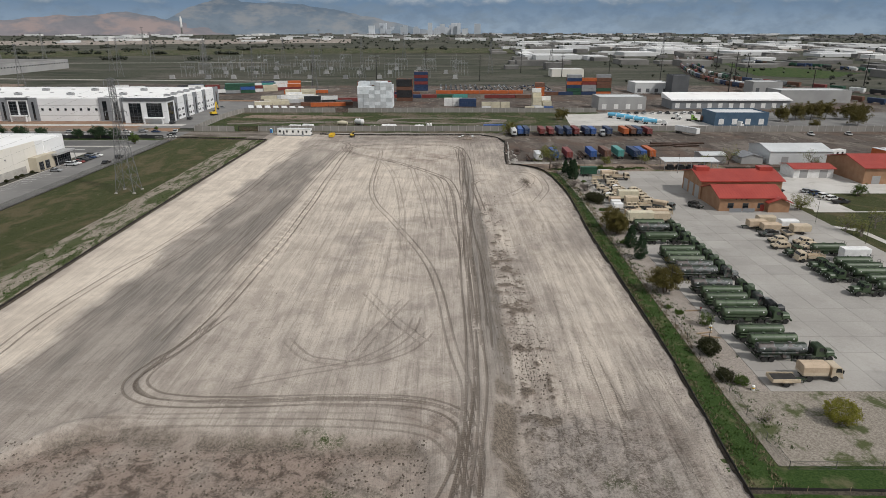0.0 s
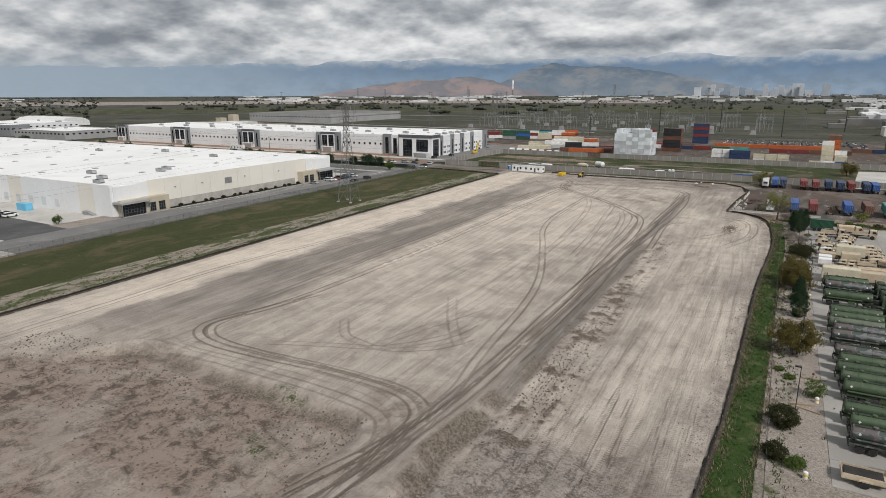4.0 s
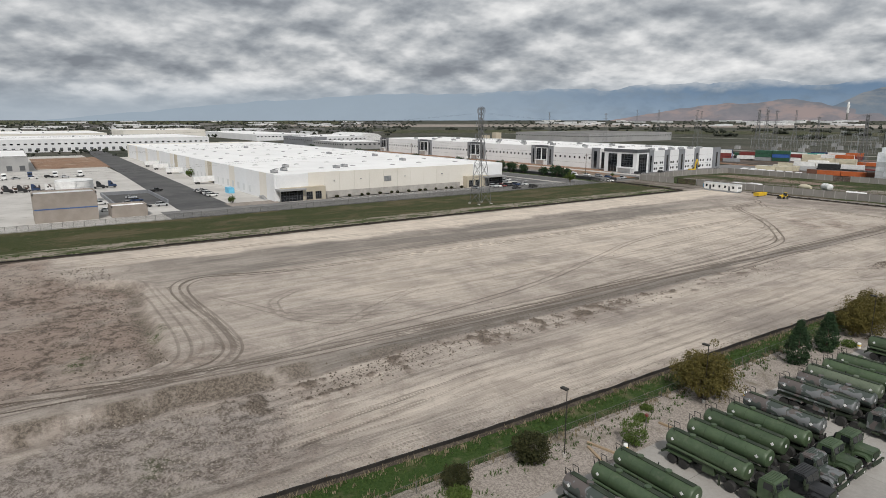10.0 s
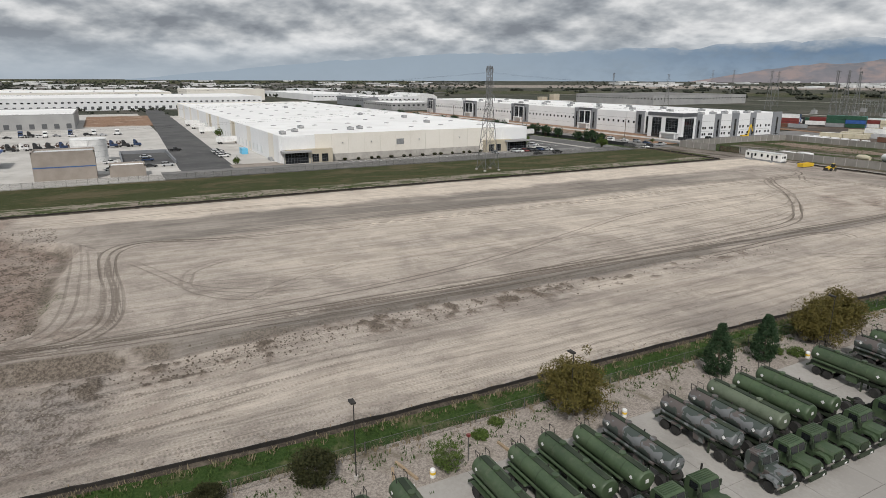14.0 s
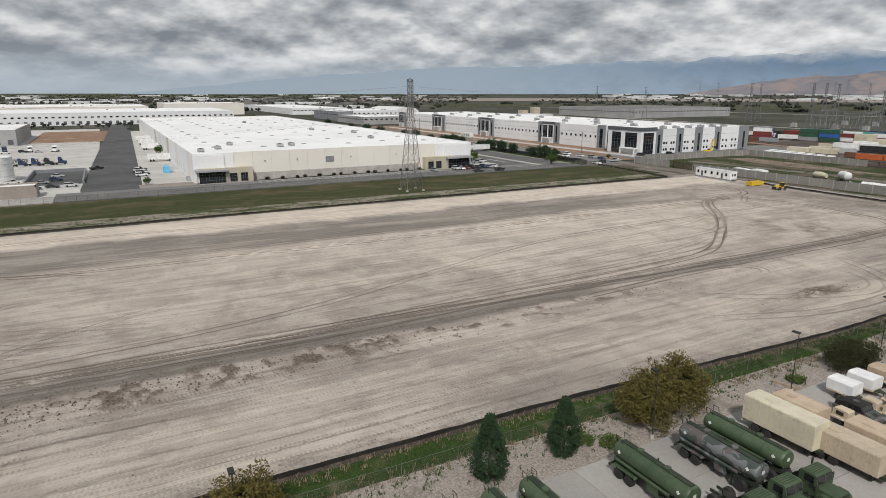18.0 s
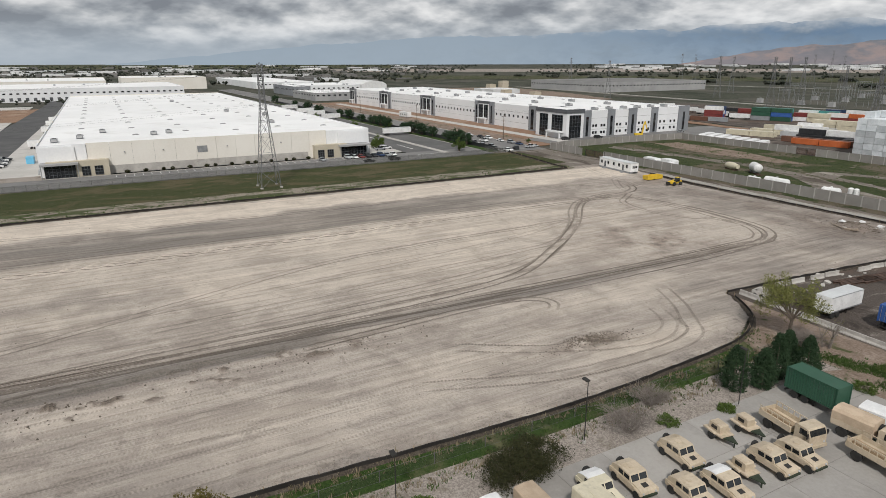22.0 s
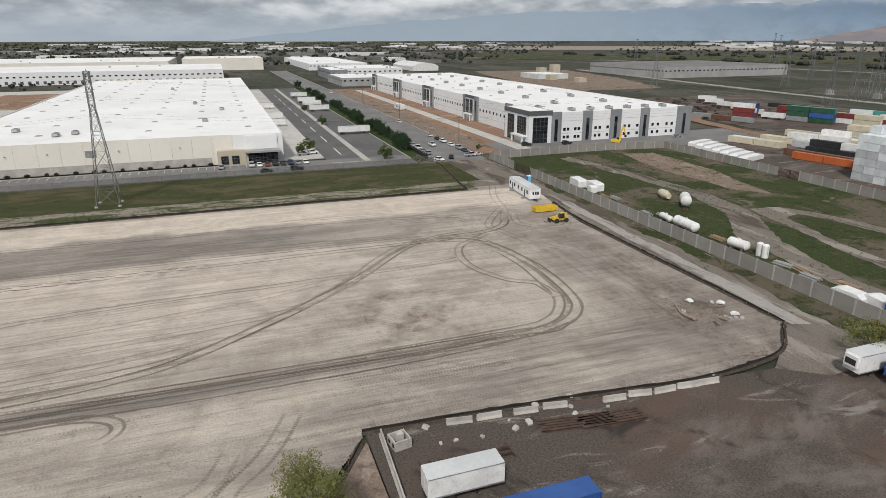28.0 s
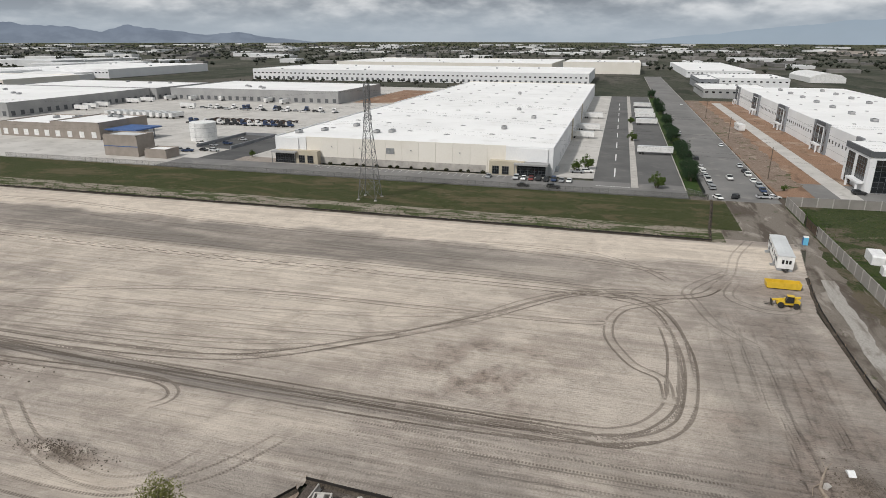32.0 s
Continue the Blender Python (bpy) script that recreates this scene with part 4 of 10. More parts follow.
def lot_mesh():
    rows, cols = LX.shape
    ok = inside[:-1, :-1] & inside[1:, :-1] & inside[:-1, 1:] & inside[1:, 1:]
    idx = np.arange(rows * cols).reshape(rows, cols)
    quads = np.stack([idx[:-1, :-1][ok], idx[:-1, 1:][ok], idx[1:, 1:][ok], idx[1:, :-1][ok]], 1)
    used = np.unique(quads)
    remap = np.full(rows * cols, -1)
    remap[used] = np.arange(len(used))
    quads = remap[quads]
    co = np.stack([LX.ravel()[used], LY.ravel()[used], HZ.ravel()[used]], 1)
    me = bpy.data.meshes.new("graded_lot")
    me.vertices.add(len(co))
    me.vertices.foreach_set("co", co.ravel())
    me.loops.add(quads.size)
    me.loops.foreach_set("vertex_index", quads.ravel())
    me.polygons.add(len(quads))
    me.polygons.foreach_set("loop_start", np.arange(0, quads.size, 4))
    for name, field in (("track", track), ("near", near), ("lugs", lugs), ("grey", grey), ("pale", pale), ("brown", brown), ("rough", rough), ("weed", weed), ("churn", churn), ("face", face)):
        me.attributes.new(name, "FLOAT", "POINT").data.foreach_set("value", np.clip(field, 0, 1).ravel()[used].astype(np.float32))
    for name, field in (("side", side), ("along", along)):
        me.attributes.new(name, "FLOAT", "POINT").data.foreach_set("value", field.ravel()[used].astype(np.float32))
    me.materials.append(DIRT)
    me.update(calc_edges=True)
    me.shade_smooth()
    return me


tagged(part("graded_lot", lot_mesh(), DIRT), "bare graded tan dirt lot marked by curving tyre tracks", "dirt lot", kind="structure")

# verges and yards round the lot
sheet("grass_strip", -137.5, -102.5, 10, 327, 0.03, GRASS, "long strip of rough olive grass beside the lot", "grass")
sheet("weed_strip", -102.5, -89.6, 10, 321, 0.05, WEEDS, "bare dirt strip with ragged green weed patches", "verge")
sheet("entry_apron", -150, -89, 316.5, 347, -0.02, TRACK_MUD, "muddy grey dirt apron at the lot's gate", "dirt")
sheet("wall_track", 0, 0, 0, 0, 0.02, TRACK_MUD, "muddy grey-brown track below the boundary wall", "track", [(-108, 345), (-70, 335.2), (-48, 332.8), (-25, 332.2), (21, 331.6), (27, 324), (31.5, 318), (36, 324), (34, 345)])
sheet("wall_path", 0, 0, 0, 0, 0.05, WORN_PATH, "worn pale concrete strip along the boundary wall", "path", ragged([(-66, 337.2), (-33, 335.2), (0, 333.6), (21, 332.8), (22, 336.0), (0, 337.4), (-33, 338.2), (-66, 340.2)], 0.5, 2.0))
sheet("wall_weeds", 0, 0, 0, 0, 0.06, SCRUB, "green weeds at the foot of the boundary wall", "weeds", ragged([(-92, 343.2), (-40, 341.6), (0, 341.0), (30, 338.4), (33, 345.3), (-92, 345.2)], 1.2, 1.6))
sheet("green_verge", 0, 0, 0, 0, 0.04, GREEN, "bright green grass verge beside the lot's fence", "grass", [(36.5, 55), (46, 55), (45.5, 110), (46.2, 160), (47, 205), (47, 232), (44, 250), (36.5, 251), (40.2, 240), (42, 228), (42.4, 205), (40.2, 160), (39, 100), (36.8, 62)])
sheet("south_verge", 36.5, 150, 55, 68, 0.06, GREEN, "green grass verge along the yard's southern fence", "grass")
sheet("south_gravel", 43.5, 120, 66.6, 84.2, 0.10, WEEDY_GRAVEL, "weedy gravel ground south of the vehicle pad", "gravel")
sheet("gravel_bed", 0, 0, 0, 0, 0.08, GRAVEL, "pale pinkish gravel bed with scattered shrubs", "gravel", [(43.5, 68), (120, 66.5), (120, 84.2), (51.2, 84.2), (51.2, 243), (52.5, 246.4), (48.5, 245.6), (44.6, 243.6), (45.2, 240), (46, 205), (45, 160), (44, 110)])
sheet("container_yard", 0, 0, 0, 0, 0.0, YARD, "dark compacted dirt and asphalt container yard", "yard", [(26.8, 257.2), (55, 257.2), (300, 240), (300, 345), (34, 345), (36, 324), (31.5, 318), (30.6, 306)])
sheet("yard_slope", 0, 0, 0, 0, 0.05, SLOPE, "bare brown slope with weeds below the barrier", "verge", [(28.5, 256.6), (35.5, 251.5), (40, 243), (44, 241), (51, 243.2), (115, 243.2), (115, 257), (29, 257)])
sheet("north_yard", -138, 140, 345, 428, 0.0, SCRUB, "weedy yard of grass and dirt behind the boundary wall", "yard")
sheet("tanker_yard", 0, 0, 0, 0, 0.05, CONCRETE, "pale concrete yard for tank lorries", "yard", [(72, 343), (159, 361), (173, 435), (80, 417)])
sheet("stack_yard", -160, 330, 428.5, 640, -0.05, YARD, "grey-brown container storage ground", "yard")

# concrete yard, roads and car parks to the west
sheet("west_yard", -600, -139, -120, 113, 0.02, CONCRETE, "wide pale concrete lorry yard", "yard")
sheet("bare_plot", -560, -420, 70, 128, 0.05, REDSOIL, "square of bare reddish-brown soil", "soil")
sheet("service_road", 0, 0, 0, 0, 0.07, ASPHALT, "dark asphalt service road beside the warehouse", "road", [(-139, 108), (-139, 125), (-158, 127), (-600, 139), (-700, 141), (-700, 122), (-600, 121), (-165, 107)])
sheet("dock_apron", -545, -166, 121, 147, 0.045, CONCRETE, "pale concrete dock apron of the warehouse", "apron")
sheet("front_drive", -158, -138.5, 100, 316, 0.10, OLD_ASPHALT, "grey asphalt drive with painted parking bays", "road")
sheet("bed_south", -168, -158, 126, 146, 0.16, GRAVEL, "pale planted kerb bed", "bed")
sheet("dock_apron_north", -545, -163, 266, 283, 0.05, CONCRETE, "pale concrete apron at the northern docks", "apron")
sheet("car_park", -545, -150, 283, 316, 0.08, PARK_ASPHALT, "dark asphalt lorry and car park", "car park")
sheet("hedge_strip", -545, -143, 316, 322, 0.12, GREEN, "narrow grass strip planted with trees along the road", "grass")
sheet("access_road", -900, -139, 322.4, 345, 0.0, OLD_ASPHALT, "straight grey industrial road with kerbs", "road")
sheet("building_plot", -520, -150, 346, 386, 0.02, REDSOIL, "unpaved orange-brown soil in front of the new warehouse", "soil")
sheet("plot_edge", 0, 0, 0, 0, 0.07, SLOPE, "trampled brown dirt along the road verge", "soil", ragged([(-520, 346.2), (-158, 346.2), (-172, 358), (-300, 360), (-520, 357)], 1.6, 3.0))
sheet("new_drive", -175, -138, 358, 500, 0.05, OLD_ASPHALT, "grey asphalt drive round the new warehouse", "road")
sheet("plot_path", -500, -152, 366, 373, 0.06, CONCRETE, "pale unfinished concrete strip in the soil", "path")
sheet("open_field", -1300, -140, 480, 1500, -0.3, FIELD, "open olive-brown field behind the new warehouse", "field")


def kerb(name, x0, x1, y0, y1, z=0.0):
    tagged(part(name, S().box(x0, x1, y0, y1, z - 0.1, z + 0.17), KERB), "pale concrete kerb along the road", "kerb", kind="structure")


for y in (322.2, 345.1):
    kerb("kerb", -900, -152, y - 0.15, y + 0.15)
kerb("kerb", -158.4, -158.1, 146, 266, 0.1)
kerb("kerb", -545, -150, 315.8, 316.1, 0.1)
kerb("kerb", -545, -150, 297.0, 299.6, 0.08)

# silt fences: black cloth on stakes in a low earth ridge
def silt_fence(route, label):
    line = spline(route, 1.6)
    th = thing("silt_fence", label, "fence", "silt fences round the lot")
    cloth, ridge, stakes = S(), S(), S()
    k = len(line)
    jig = np.random.default_rng(int(abs(route[0][1]) * 10) + k)
    tops = 0.66 + 0.05 * jig.standard_normal(k).clip(-1.6, 1.2)
    vs = []
    for (x, y), h in zip(line, tops):
        vs += [(x - 0.03, y, 0.0), (x - 0.05, y + 0.02, h), (x + 0.05, y - 0.02, h), (x + 0.03, y, 0.0)]
    cloth.add(vs, [(4 * i + j, 4 * i + j + 1, 4 * i + j + 5, 4 * i + j + 4) for i in range(k - 1) for j in range(3)])
    tan = np.gradient(line, axis=0)
    nor = np.stack([-tan[:, 1], tan[:, 0]], 1) / np.maximum(np.linalg.norm(tan, axis=1, keepdims=True), 1e-6)
    vs, prof = [], [(-0.62, 0.02), (-0.32, 0.22), (0.0, 0.32), (0.3, 0.22), (0.6, 0.02)]
    for i, (x, y) in enumerate(line):
        for o, h in prof:
            w = o * (0.8 + 0.08 * math.sin(i * 1.7 + o))
            vs.append((x + nor[i, 0] * w, y + nor[i, 1] * w, h * (0.8 + 0.14 * math.sin(i * 0.9 + 2 * o))))
    ridge.add(vs, [(5 * i + j, 5 * i + j + 1, 5 * i + j + 6, 5 * i + j + 5) for i in range(k - 1) for j in range(4)])
    part("cloth", cloth, SILT, th)
    part("earth_ridge", ridge, EARTH, th, "earth heaped against the cloth, coloured dark with the shade beside it")
    for i in range(0, k, 3):
        x, y = line[i]
        stakes.box(x - 0.03, x + 0.03, y - 0.03, y + 0.03, 0, 0.95)
    part("stakes", stakes, WOOD, th)["kind"] = "stuff"


# ridge earth, darkened to take in the shadow beside the black cloth
EARTH = patchy("dark_earth", (0.040, 0.034, 0.028), (0.085, 0.070, 0.056), (0.13, 0.11, 0.088), 0.6, 0.5, 0.7, 4.0, 0.7, 0.08)
silt_fence([(-89.8, 20), (-89.6, 100), (-90.2, 180), (-90, 260), (-89.8, 317)], "black silt fence with an earth ridge beside the grass")
silt_fence([(-89.8, 317), (-104, 318.5), (-122, 321), (-138, 323)], "black silt fence turning along the gate apron")
silt_fence([(37.2, 40), (37.3, 62), (39.4, 100), (40.5, 160), (42.6, 205), (41.8, 228), (40, 243), (35.5, 251.5), (28.5, 256.4)], "black silt fence curving beside the green verge")
silt_fence([(26.7, 256.8), (27.6, 272), (29, 290), (30.4, 306), (28.2, 322), (20.5, 331)], "black silt fence beside the container yard")
silt_fence([(20.5, 331.6), (0, 332), (-25, 332), (-48, 332.6), (-66, 334.8)], "black silt fence below the boundary wall")
silt_fence([(37.3, 62), (60, 61.5), (100, 61), (150, 60.5)], "black silt fence along the southern verge")

# ---- large warehouses ----
def roof_unit(w, d, h, at, label="grey rooftop air unit on the white roof"):
    th = thing("rooftop_unit", label, "air unit", "rooftop units", at)
    part("casing", S().box(-w / 2, w / 2, -d / 2, d / 2, 0.3, h).box(-w / 2 - 0.1, w / 2 + 0.1, -d / 2 - 0.1, d / 2 + 0.1, 0, 0.3), STEEL, th)
    part("hood", S().prism([(w / 2, h * 0.35), (w / 2 + 0.6, h * 0.45), (w / 2 + 0.05, h * 0.9), (w / 2, h * 0.9)], -d / 2 + 0.2, d / 2 - 0.2, "y"), GREYWALL, th)
    part("fan", S().cyl((-w / 6, 0, h), (-w / 6, 0, h + 0.14), d * 0.32, n=14), DARKSTEEL, th)
    return th


def skylight(at):
    # grey all over, so the colour takes in the skylight's shadow
    th = part("skylight", shared(("skylight",), lambda: S().box(-1.3, 1.3, -0.65, 0.65, 0, 0.3).prism([(-1.2, 0.3), (-1.0, 0.5), (0, 0.62), (1.0, 0.5), (1.2, 0.3)], -0.55, 0.55, "y"), GREYWALL), GREYWALL, at=at)
    tagged(th, "low grey domed skylight on the white roof", "skylight", "skylights")
    return th


def panel_wall(parent, name, axis, at, lo, hi, z0, z1, step, mats, proud=0.12, thick=0.35, face=1):
    """Tilt-up wall panels side by side with open joints. axis: the way the wall runs; face: its outer side."""
    n = max(1, round((hi - lo) / step))
    w = (hi - lo) / n
    for i in range(n):
        a, b = lo + i * w + 0.03, lo + (i + 1) * w - 0.03
        mat = mats[i % len(mats)] if isinstance(mats, list) else mats
        c = sorted((at - face * thick, at + face * 0.0))
        s = S().box(a, b, c[0], c[1], z0, z1) if axis == "x" else S().box(c[0], c[1], a, b, z0, z1)
        part(name, s, mat, parent)


def block(parent, name, x0, x1, y0, y1, z0, z1, mat, label=""):
    return part(name, S().box(x0, x1, y0, y1, z0, z1), mat, parent, label)


def window(parent, axis, at, face, c, z0, z1, w, mat=None):
    """A small punched window: a recessed frame and a dark pane."""
    d = 0.06 * face
    lo, hi = sorted((at - 0.02 * face, at + d))
    fr = S()
    rim = 0.08
    for a, b, e, f in ((c - w / 2 - rim, c + w / 2 + rim, z0 - rim, z0), (c - w / 2 - rim, c + w / 2 + rim, z1, z1 + rim), (c - w / 2 - rim, c - w / 2, z0, z1), (c + w / 2, c + w / 2 + rim, z0, z1)):
        fr.box(a, b, lo, hi, e, f) if axis == "x" else fr.box(lo, hi, a, b, e, f)
    win = part("window", fr, CHARCOAL, parent)
    lo, hi = sorted((at - 0.02 * face, at + 0.02 * face))
    part("pane", S().box(c - w / 2, c + w / 2, lo, hi, z0, z1) if axis == "x" else S().box(lo, hi, c - w / 2, c + w / 2, z0, z1), mat or DARK_GLASS, win)
    return win


def glazing(parent, axis, at, face, lo, hi, z0, z1, nx, nz, name="glazed_front", bar=0.09):
    """A glazed front with mullions and transoms."""
    a0, a1 = sorted((at - 0.03 * face, at + 0.03 * face))
    g = part(name, S().box(lo, hi, a0, a1, z0, z1) if axis == "x" else S().box(a0, a1, lo, hi, z0, z1), DARK_GLASS, parent, "dark tinted glass")
    b0, b1 = sorted((at + 0.03 * face, at + 0.14 * face))
    for i in range(nx + 1):
        c = lo + (hi - lo) * i / nx
        part("mullion", S().box(c - bar / 2, c + bar / 2, b0, b1, z0, z1) if axis == "x" else S().box(b0, b1, c - bar / 2, c + bar / 2, z0, z1), CHARCOAL, g)
    for i in range(nz + 1):
        c = z0 + (z1 - z0) * i / nz
        part("transom", S().box(lo, hi, b0, b1 + 0.01 * face if face > 0 else b1, c - bar / 2, c + bar / 2) if axis == "x" else S().box(b0, b1, lo, hi, c - bar / 2, c + bar / 2), CHARCOAL, g)
    return g


def shell(th, x0, x1, y0, y1, h, roof=ROOF, parapet=0.55, body=WHITE):
    """Core volume and roof deck behind the panels, with a parapet rim."""
    block(th, "core", x0 + 0.36, x1 - 0.36, y0 + 0.36, y1 - 0.36, -0.2, h - parapet - 0.2, GREYWALL)
    block(th, "roof", x0 + 0.36, x1 - 0.36, y0 + 0.36, y1 - 0.36, h - parapet - 0.2, h - parapet, roof, "bright white membrane roof")


def cream_warehouse():
    x0, x1, y0, y1, h = -545, -163, 145, 267, 11.3
    th = thing("warehouse", "large cream and white tilt-up distribution warehouse with a flat white roof", "warehouse", "warehouses")
    shell(th, x0, x1, y0, y1, h)
    panel_wall(th, "wall_panel", "y", x1, 160, 248, 0, h, 7.4, CREAM)
    panel_wall(th, "wall_panel", "y", x1 + 0.25, 145, 160, 0, h - 0.2, 7.5, WHITE, thick=0.6)
    panel_wall(th, "wall_panel", "y", x1 + 0.25, 248, 267, 0, h - 0.2, 9.5, WHITE, thick=0.6)
    panel_wall(th, "wall_panel", "x", y0, x0, x1, 0, h, 9.1, [CREAM, WHITE, WHITE, WHITE, WHITE], face=-1)
    panel_wall(th, "wall_panel", "x", y1, x0, x1, 0, h, 9.1, WHITE, face=1)
    panel_wall(th, "wall_panel", "y", x0, y0, y1, 0, h, 10, CREAM, face=-1)
    # low reveal line and patched lower band on the front
    block(th, "wainscot", x1, x1 + 0.03, 165, 240, 0, 2.9, KERB, "paler patched lower band of the wall")
    block(th, "vent", x1, x1 + 0.15, 197, 200.6, 5.6, 8.0, STEEL, "square grey louvre")
    for y in (172, 185, 208, 229):
        lampost = part("wall_lamp", S().box(x1, x1 + 0.5, y - 0.2, y + 0.2, 7.3, 7.6), MIDGREY, th)
    # corner offices
    for c0, c1, side in ((147.2, 166.5, -1), (242, 264.5, 1)):
        low = part("office_block", S().box(x1, x1 + 3.2, c0 if side < 0 else 242, c1 if side < 0 else 256, 0, 5.6), TAN_WALL, th, "tan office corner")
        lo, hi = (156.5, 166.5) if side < 0 else (242.0, 252.0)
        for k in range(2):
            c = lo + 2.6 + k * 4.0
            glazing(low, "y", x1 + 3.24, 1, c - 1.3, c + 1.3, 0.5, 3.6, 3, 3, "office_window")
        lo, hi = (146.6, 156.0) if side < 0 else (253.4, 264.5)
        glazing(th, "y", x1 + 3.4, 1, lo, hi, 0.2, 4.4, 8, 4)
        block(th, "entrance_canopy", x1 - 0.5, x1 + 5.4, lo - 1.2, hi + 1.0, 4.6, 5.3, GREYWALL, "grey flat entrance canopy")
        block(th, "upper_band", x1 + 0.2, x1 + 0.75, lo - 0.6, hi + 0.4, 5.4, 10.6, WHITE)
        for y in (lo - 0.9, hi + 0.7):
            part("canopy_post", S().cyl((x1 + 5.1, y, 0), (x1 + 5.1, y, 4.6), 0.14, n=8), STEEL, th)
    # docks along both long sides
    for face, y in ((-1, y0), (1, y1)):
        for i in range(26):
            x = -195 - i * 8.6
            if 6 < i < 9 or 15 < i < 18:
                continue
            d = part("dock_door", S().box(x - 1.5, x + 1.5, min(y, y + face * 0.08), max(y, y + face * 0.08), 1.2, 4.3), PALEROOF, th)
        for x in (-262, -345):
            block(th, "buttress_panel", x - 4, x + 4, min(y, y + face * 0.25), max(y, y + face * 0.25), 0, h - 0.1, TAN_WALL)
        part("stair", S().prism([(-178, 0.05), (-172, 0.05), (-172, 0.4), (-176, 1.3), (-178, 1.3)], min(y, y + face * 1.4), max(y, y + face * 1.4), "y"), STEEL, th)
    for i in range(11):
        for j in range(6):
            skylight(pose(-195 - i * 31 + (j % 2) * 6, 158 + j * 19.5, h - 0.75, 0, 0, 90))
    for x, y in ((-186, 184), (-190, 190), (-176, 150), (-186, 158), (-215, 238), (-262, 246), (-300, 232), (-420, 214), (-205, 166)):
        roof_unit(3.6, 2.2, 1.5, pose(x, y, h - 0.75))


def new_warehouse():
    x0, x1, y0, y1, h = -507, -165, 386, 466, 13.6
    th = thing("warehouse", "new white tilt-up warehouse with grey entrance bays and small windows", "warehouse", "warehouses")
    shell(th, x0, x1, y0, y1, h)
    bays = [(-209, -197), (-281, -250), (-362, -332), (-433, -408)]
    edges = [-203, -246.5, -281.5, -327.5, -361.5, -408, -433, -497]
    panel_wall(th, "wall_panel", "x", y0, -246.5, -209, 0, h, 9.4, WHITE, face=-1)
    panel_wall(th, "wall_panel", "x", y0, -327.5, -269.5, 0, h, 9.7, WHITE, face=-1)
    panel_wall(th, "wall_panel", "x", y0, -408, -351, 0, h, 9.5, WHITE, face=-1)
    panel_wall(th, "wall_panel", "x", y0, -490, -432, 0, h, 9.7, WHITE, face=-1)
    panel_wall(th, "wall_panel", "x", y1, x0, x1, 0, h, 9.5, WHITE, face=1)
    panel_wall(th, "wall_panel", "y", x0, y0, y1, 0, h, 10, WHITE, face=-1)
    for a, b in ((-246.5, -209), (-327.5, -269.5), (-408, -351), (-490, -432)):
        n = int((b - a) / 4.2)
        for i in range(n):
            window(th, "x", y0, -1, a + (b - a) * (i + 0.5) / n, 6.4, 7.7, 1.3)
        for z in (3.4, 9.4):
            block(th, "reveal", a, b, y0 - 0.02, y0, z, z + 0.12, GREYWALL)
    # entrance bays on the road side
    for a, b in ((-269.5, -246.5), (-351, -327.5), (-432, -408), (-507, -490)):
        bay = part("entrance_bay", S().box(a, b, y0 - 0.9, y0 + 0.3, 0, h + 0.5), MIDGREY, th, "mid-grey panel bay")
        w = b - a
        block(bay, "portal", a + w * 0.24, b - w * 0.24, y0 - 1.15, y0 - 0.9, 0, h - 0.9, WHITE)
        block(bay, "crown", a + w * 0.2, b - w * 0.2, y0 - 1.3, y0 - 0.9, h - 0.9, h + 0.7, CHARCOAL)
        for c in (a + w * 0.37, b - w * 0.37):
            glazing(bay, "x", y0 - 1.18, -1, c - w * 0.1, c + w * 0.1, 3.0, h - 1.6, 2, 5)
        for c in (a + w * 0.11, b - w * 0.11):
            block(bay, "slot_window", c - 0.7, c + 0.7, y0 - 0.95, y0 - 0.9, 1.0, h - 2, DARK_GLASS)
        block(bay, "entrance_canopy", a + w * 0.28, b - w * 0.28, y0 - 3.2, y0 - 1.15, 3.2, 3.9, WHITE)
        for c in (a + w * 0.3, b - w * 0.3):
            block(bay, "canopy_leg", c - 0.3, c + 0.3, y0 - 3.1, y0 - 2.5, 0, 3.2, WHITE)
    # tall glazed corner
    for a, b in ((-209, -202), (-196, -190)):
        block(th, "pier", a, b, y0 - 0.8, y0 + 0.3, 0, h + 0.6, MIDGREY)
        block(th, "slot_window", a + 2.2, b - 2.2, y0 - 0.85, y0 - 0.8, 0.8, h - 1.5, DARK_GLASS)
    block(th, "link_wall", -202, -196, y0 - 0.35, y0, 0, h, WHITE)
    block(th, "link_glass", -200.5, -197.5, y0 - 0.4, y0 - 0.35, 0.6, h - 2.2, DARK_GLASS)
    corner = part("corner_portal", S().box(-190, -164.2, 376.5, 388, 0, h + 0.6), WHITE, th, "white glazed corner portal")
    block(corner, "crown", -190.3, -163.9, 376.2, 388.3, h - 0.8, h + 1.2, CHARCOAL, "black capping band")
    block(corner, "roof", -189.6, -164.6, 377.0, 387.6, h + 1.2, h + 1.23, ROOF)
    glazing(corner, "x", 376.46, -1, -186.5, -179.5, 0.3, h - 1.8, 3, 6)
    glazing(corner, "x", 376.46, -1, -176, -167, 3.6, h - 1.8, 4, 6)
    glazing(corner, "y", -164.16, 1, 378.5, 386, 0.3, h - 1.8, 4, 6)
    block(corner, "entrance_canopy", -178, -166, 374, 376.4, 3.0, 3.7, WHITE)
    for c in (-177.6, -166.8):
        block(corner, "canopy_leg", c - 0.3, c + 0.3, 374.1, 374.8, 0, 3.0, WHITE)
    # short side towards the yard
    strips = [(388, 393.5), (405, 410), (420, 426), (437, 442), (458.5, 467)]
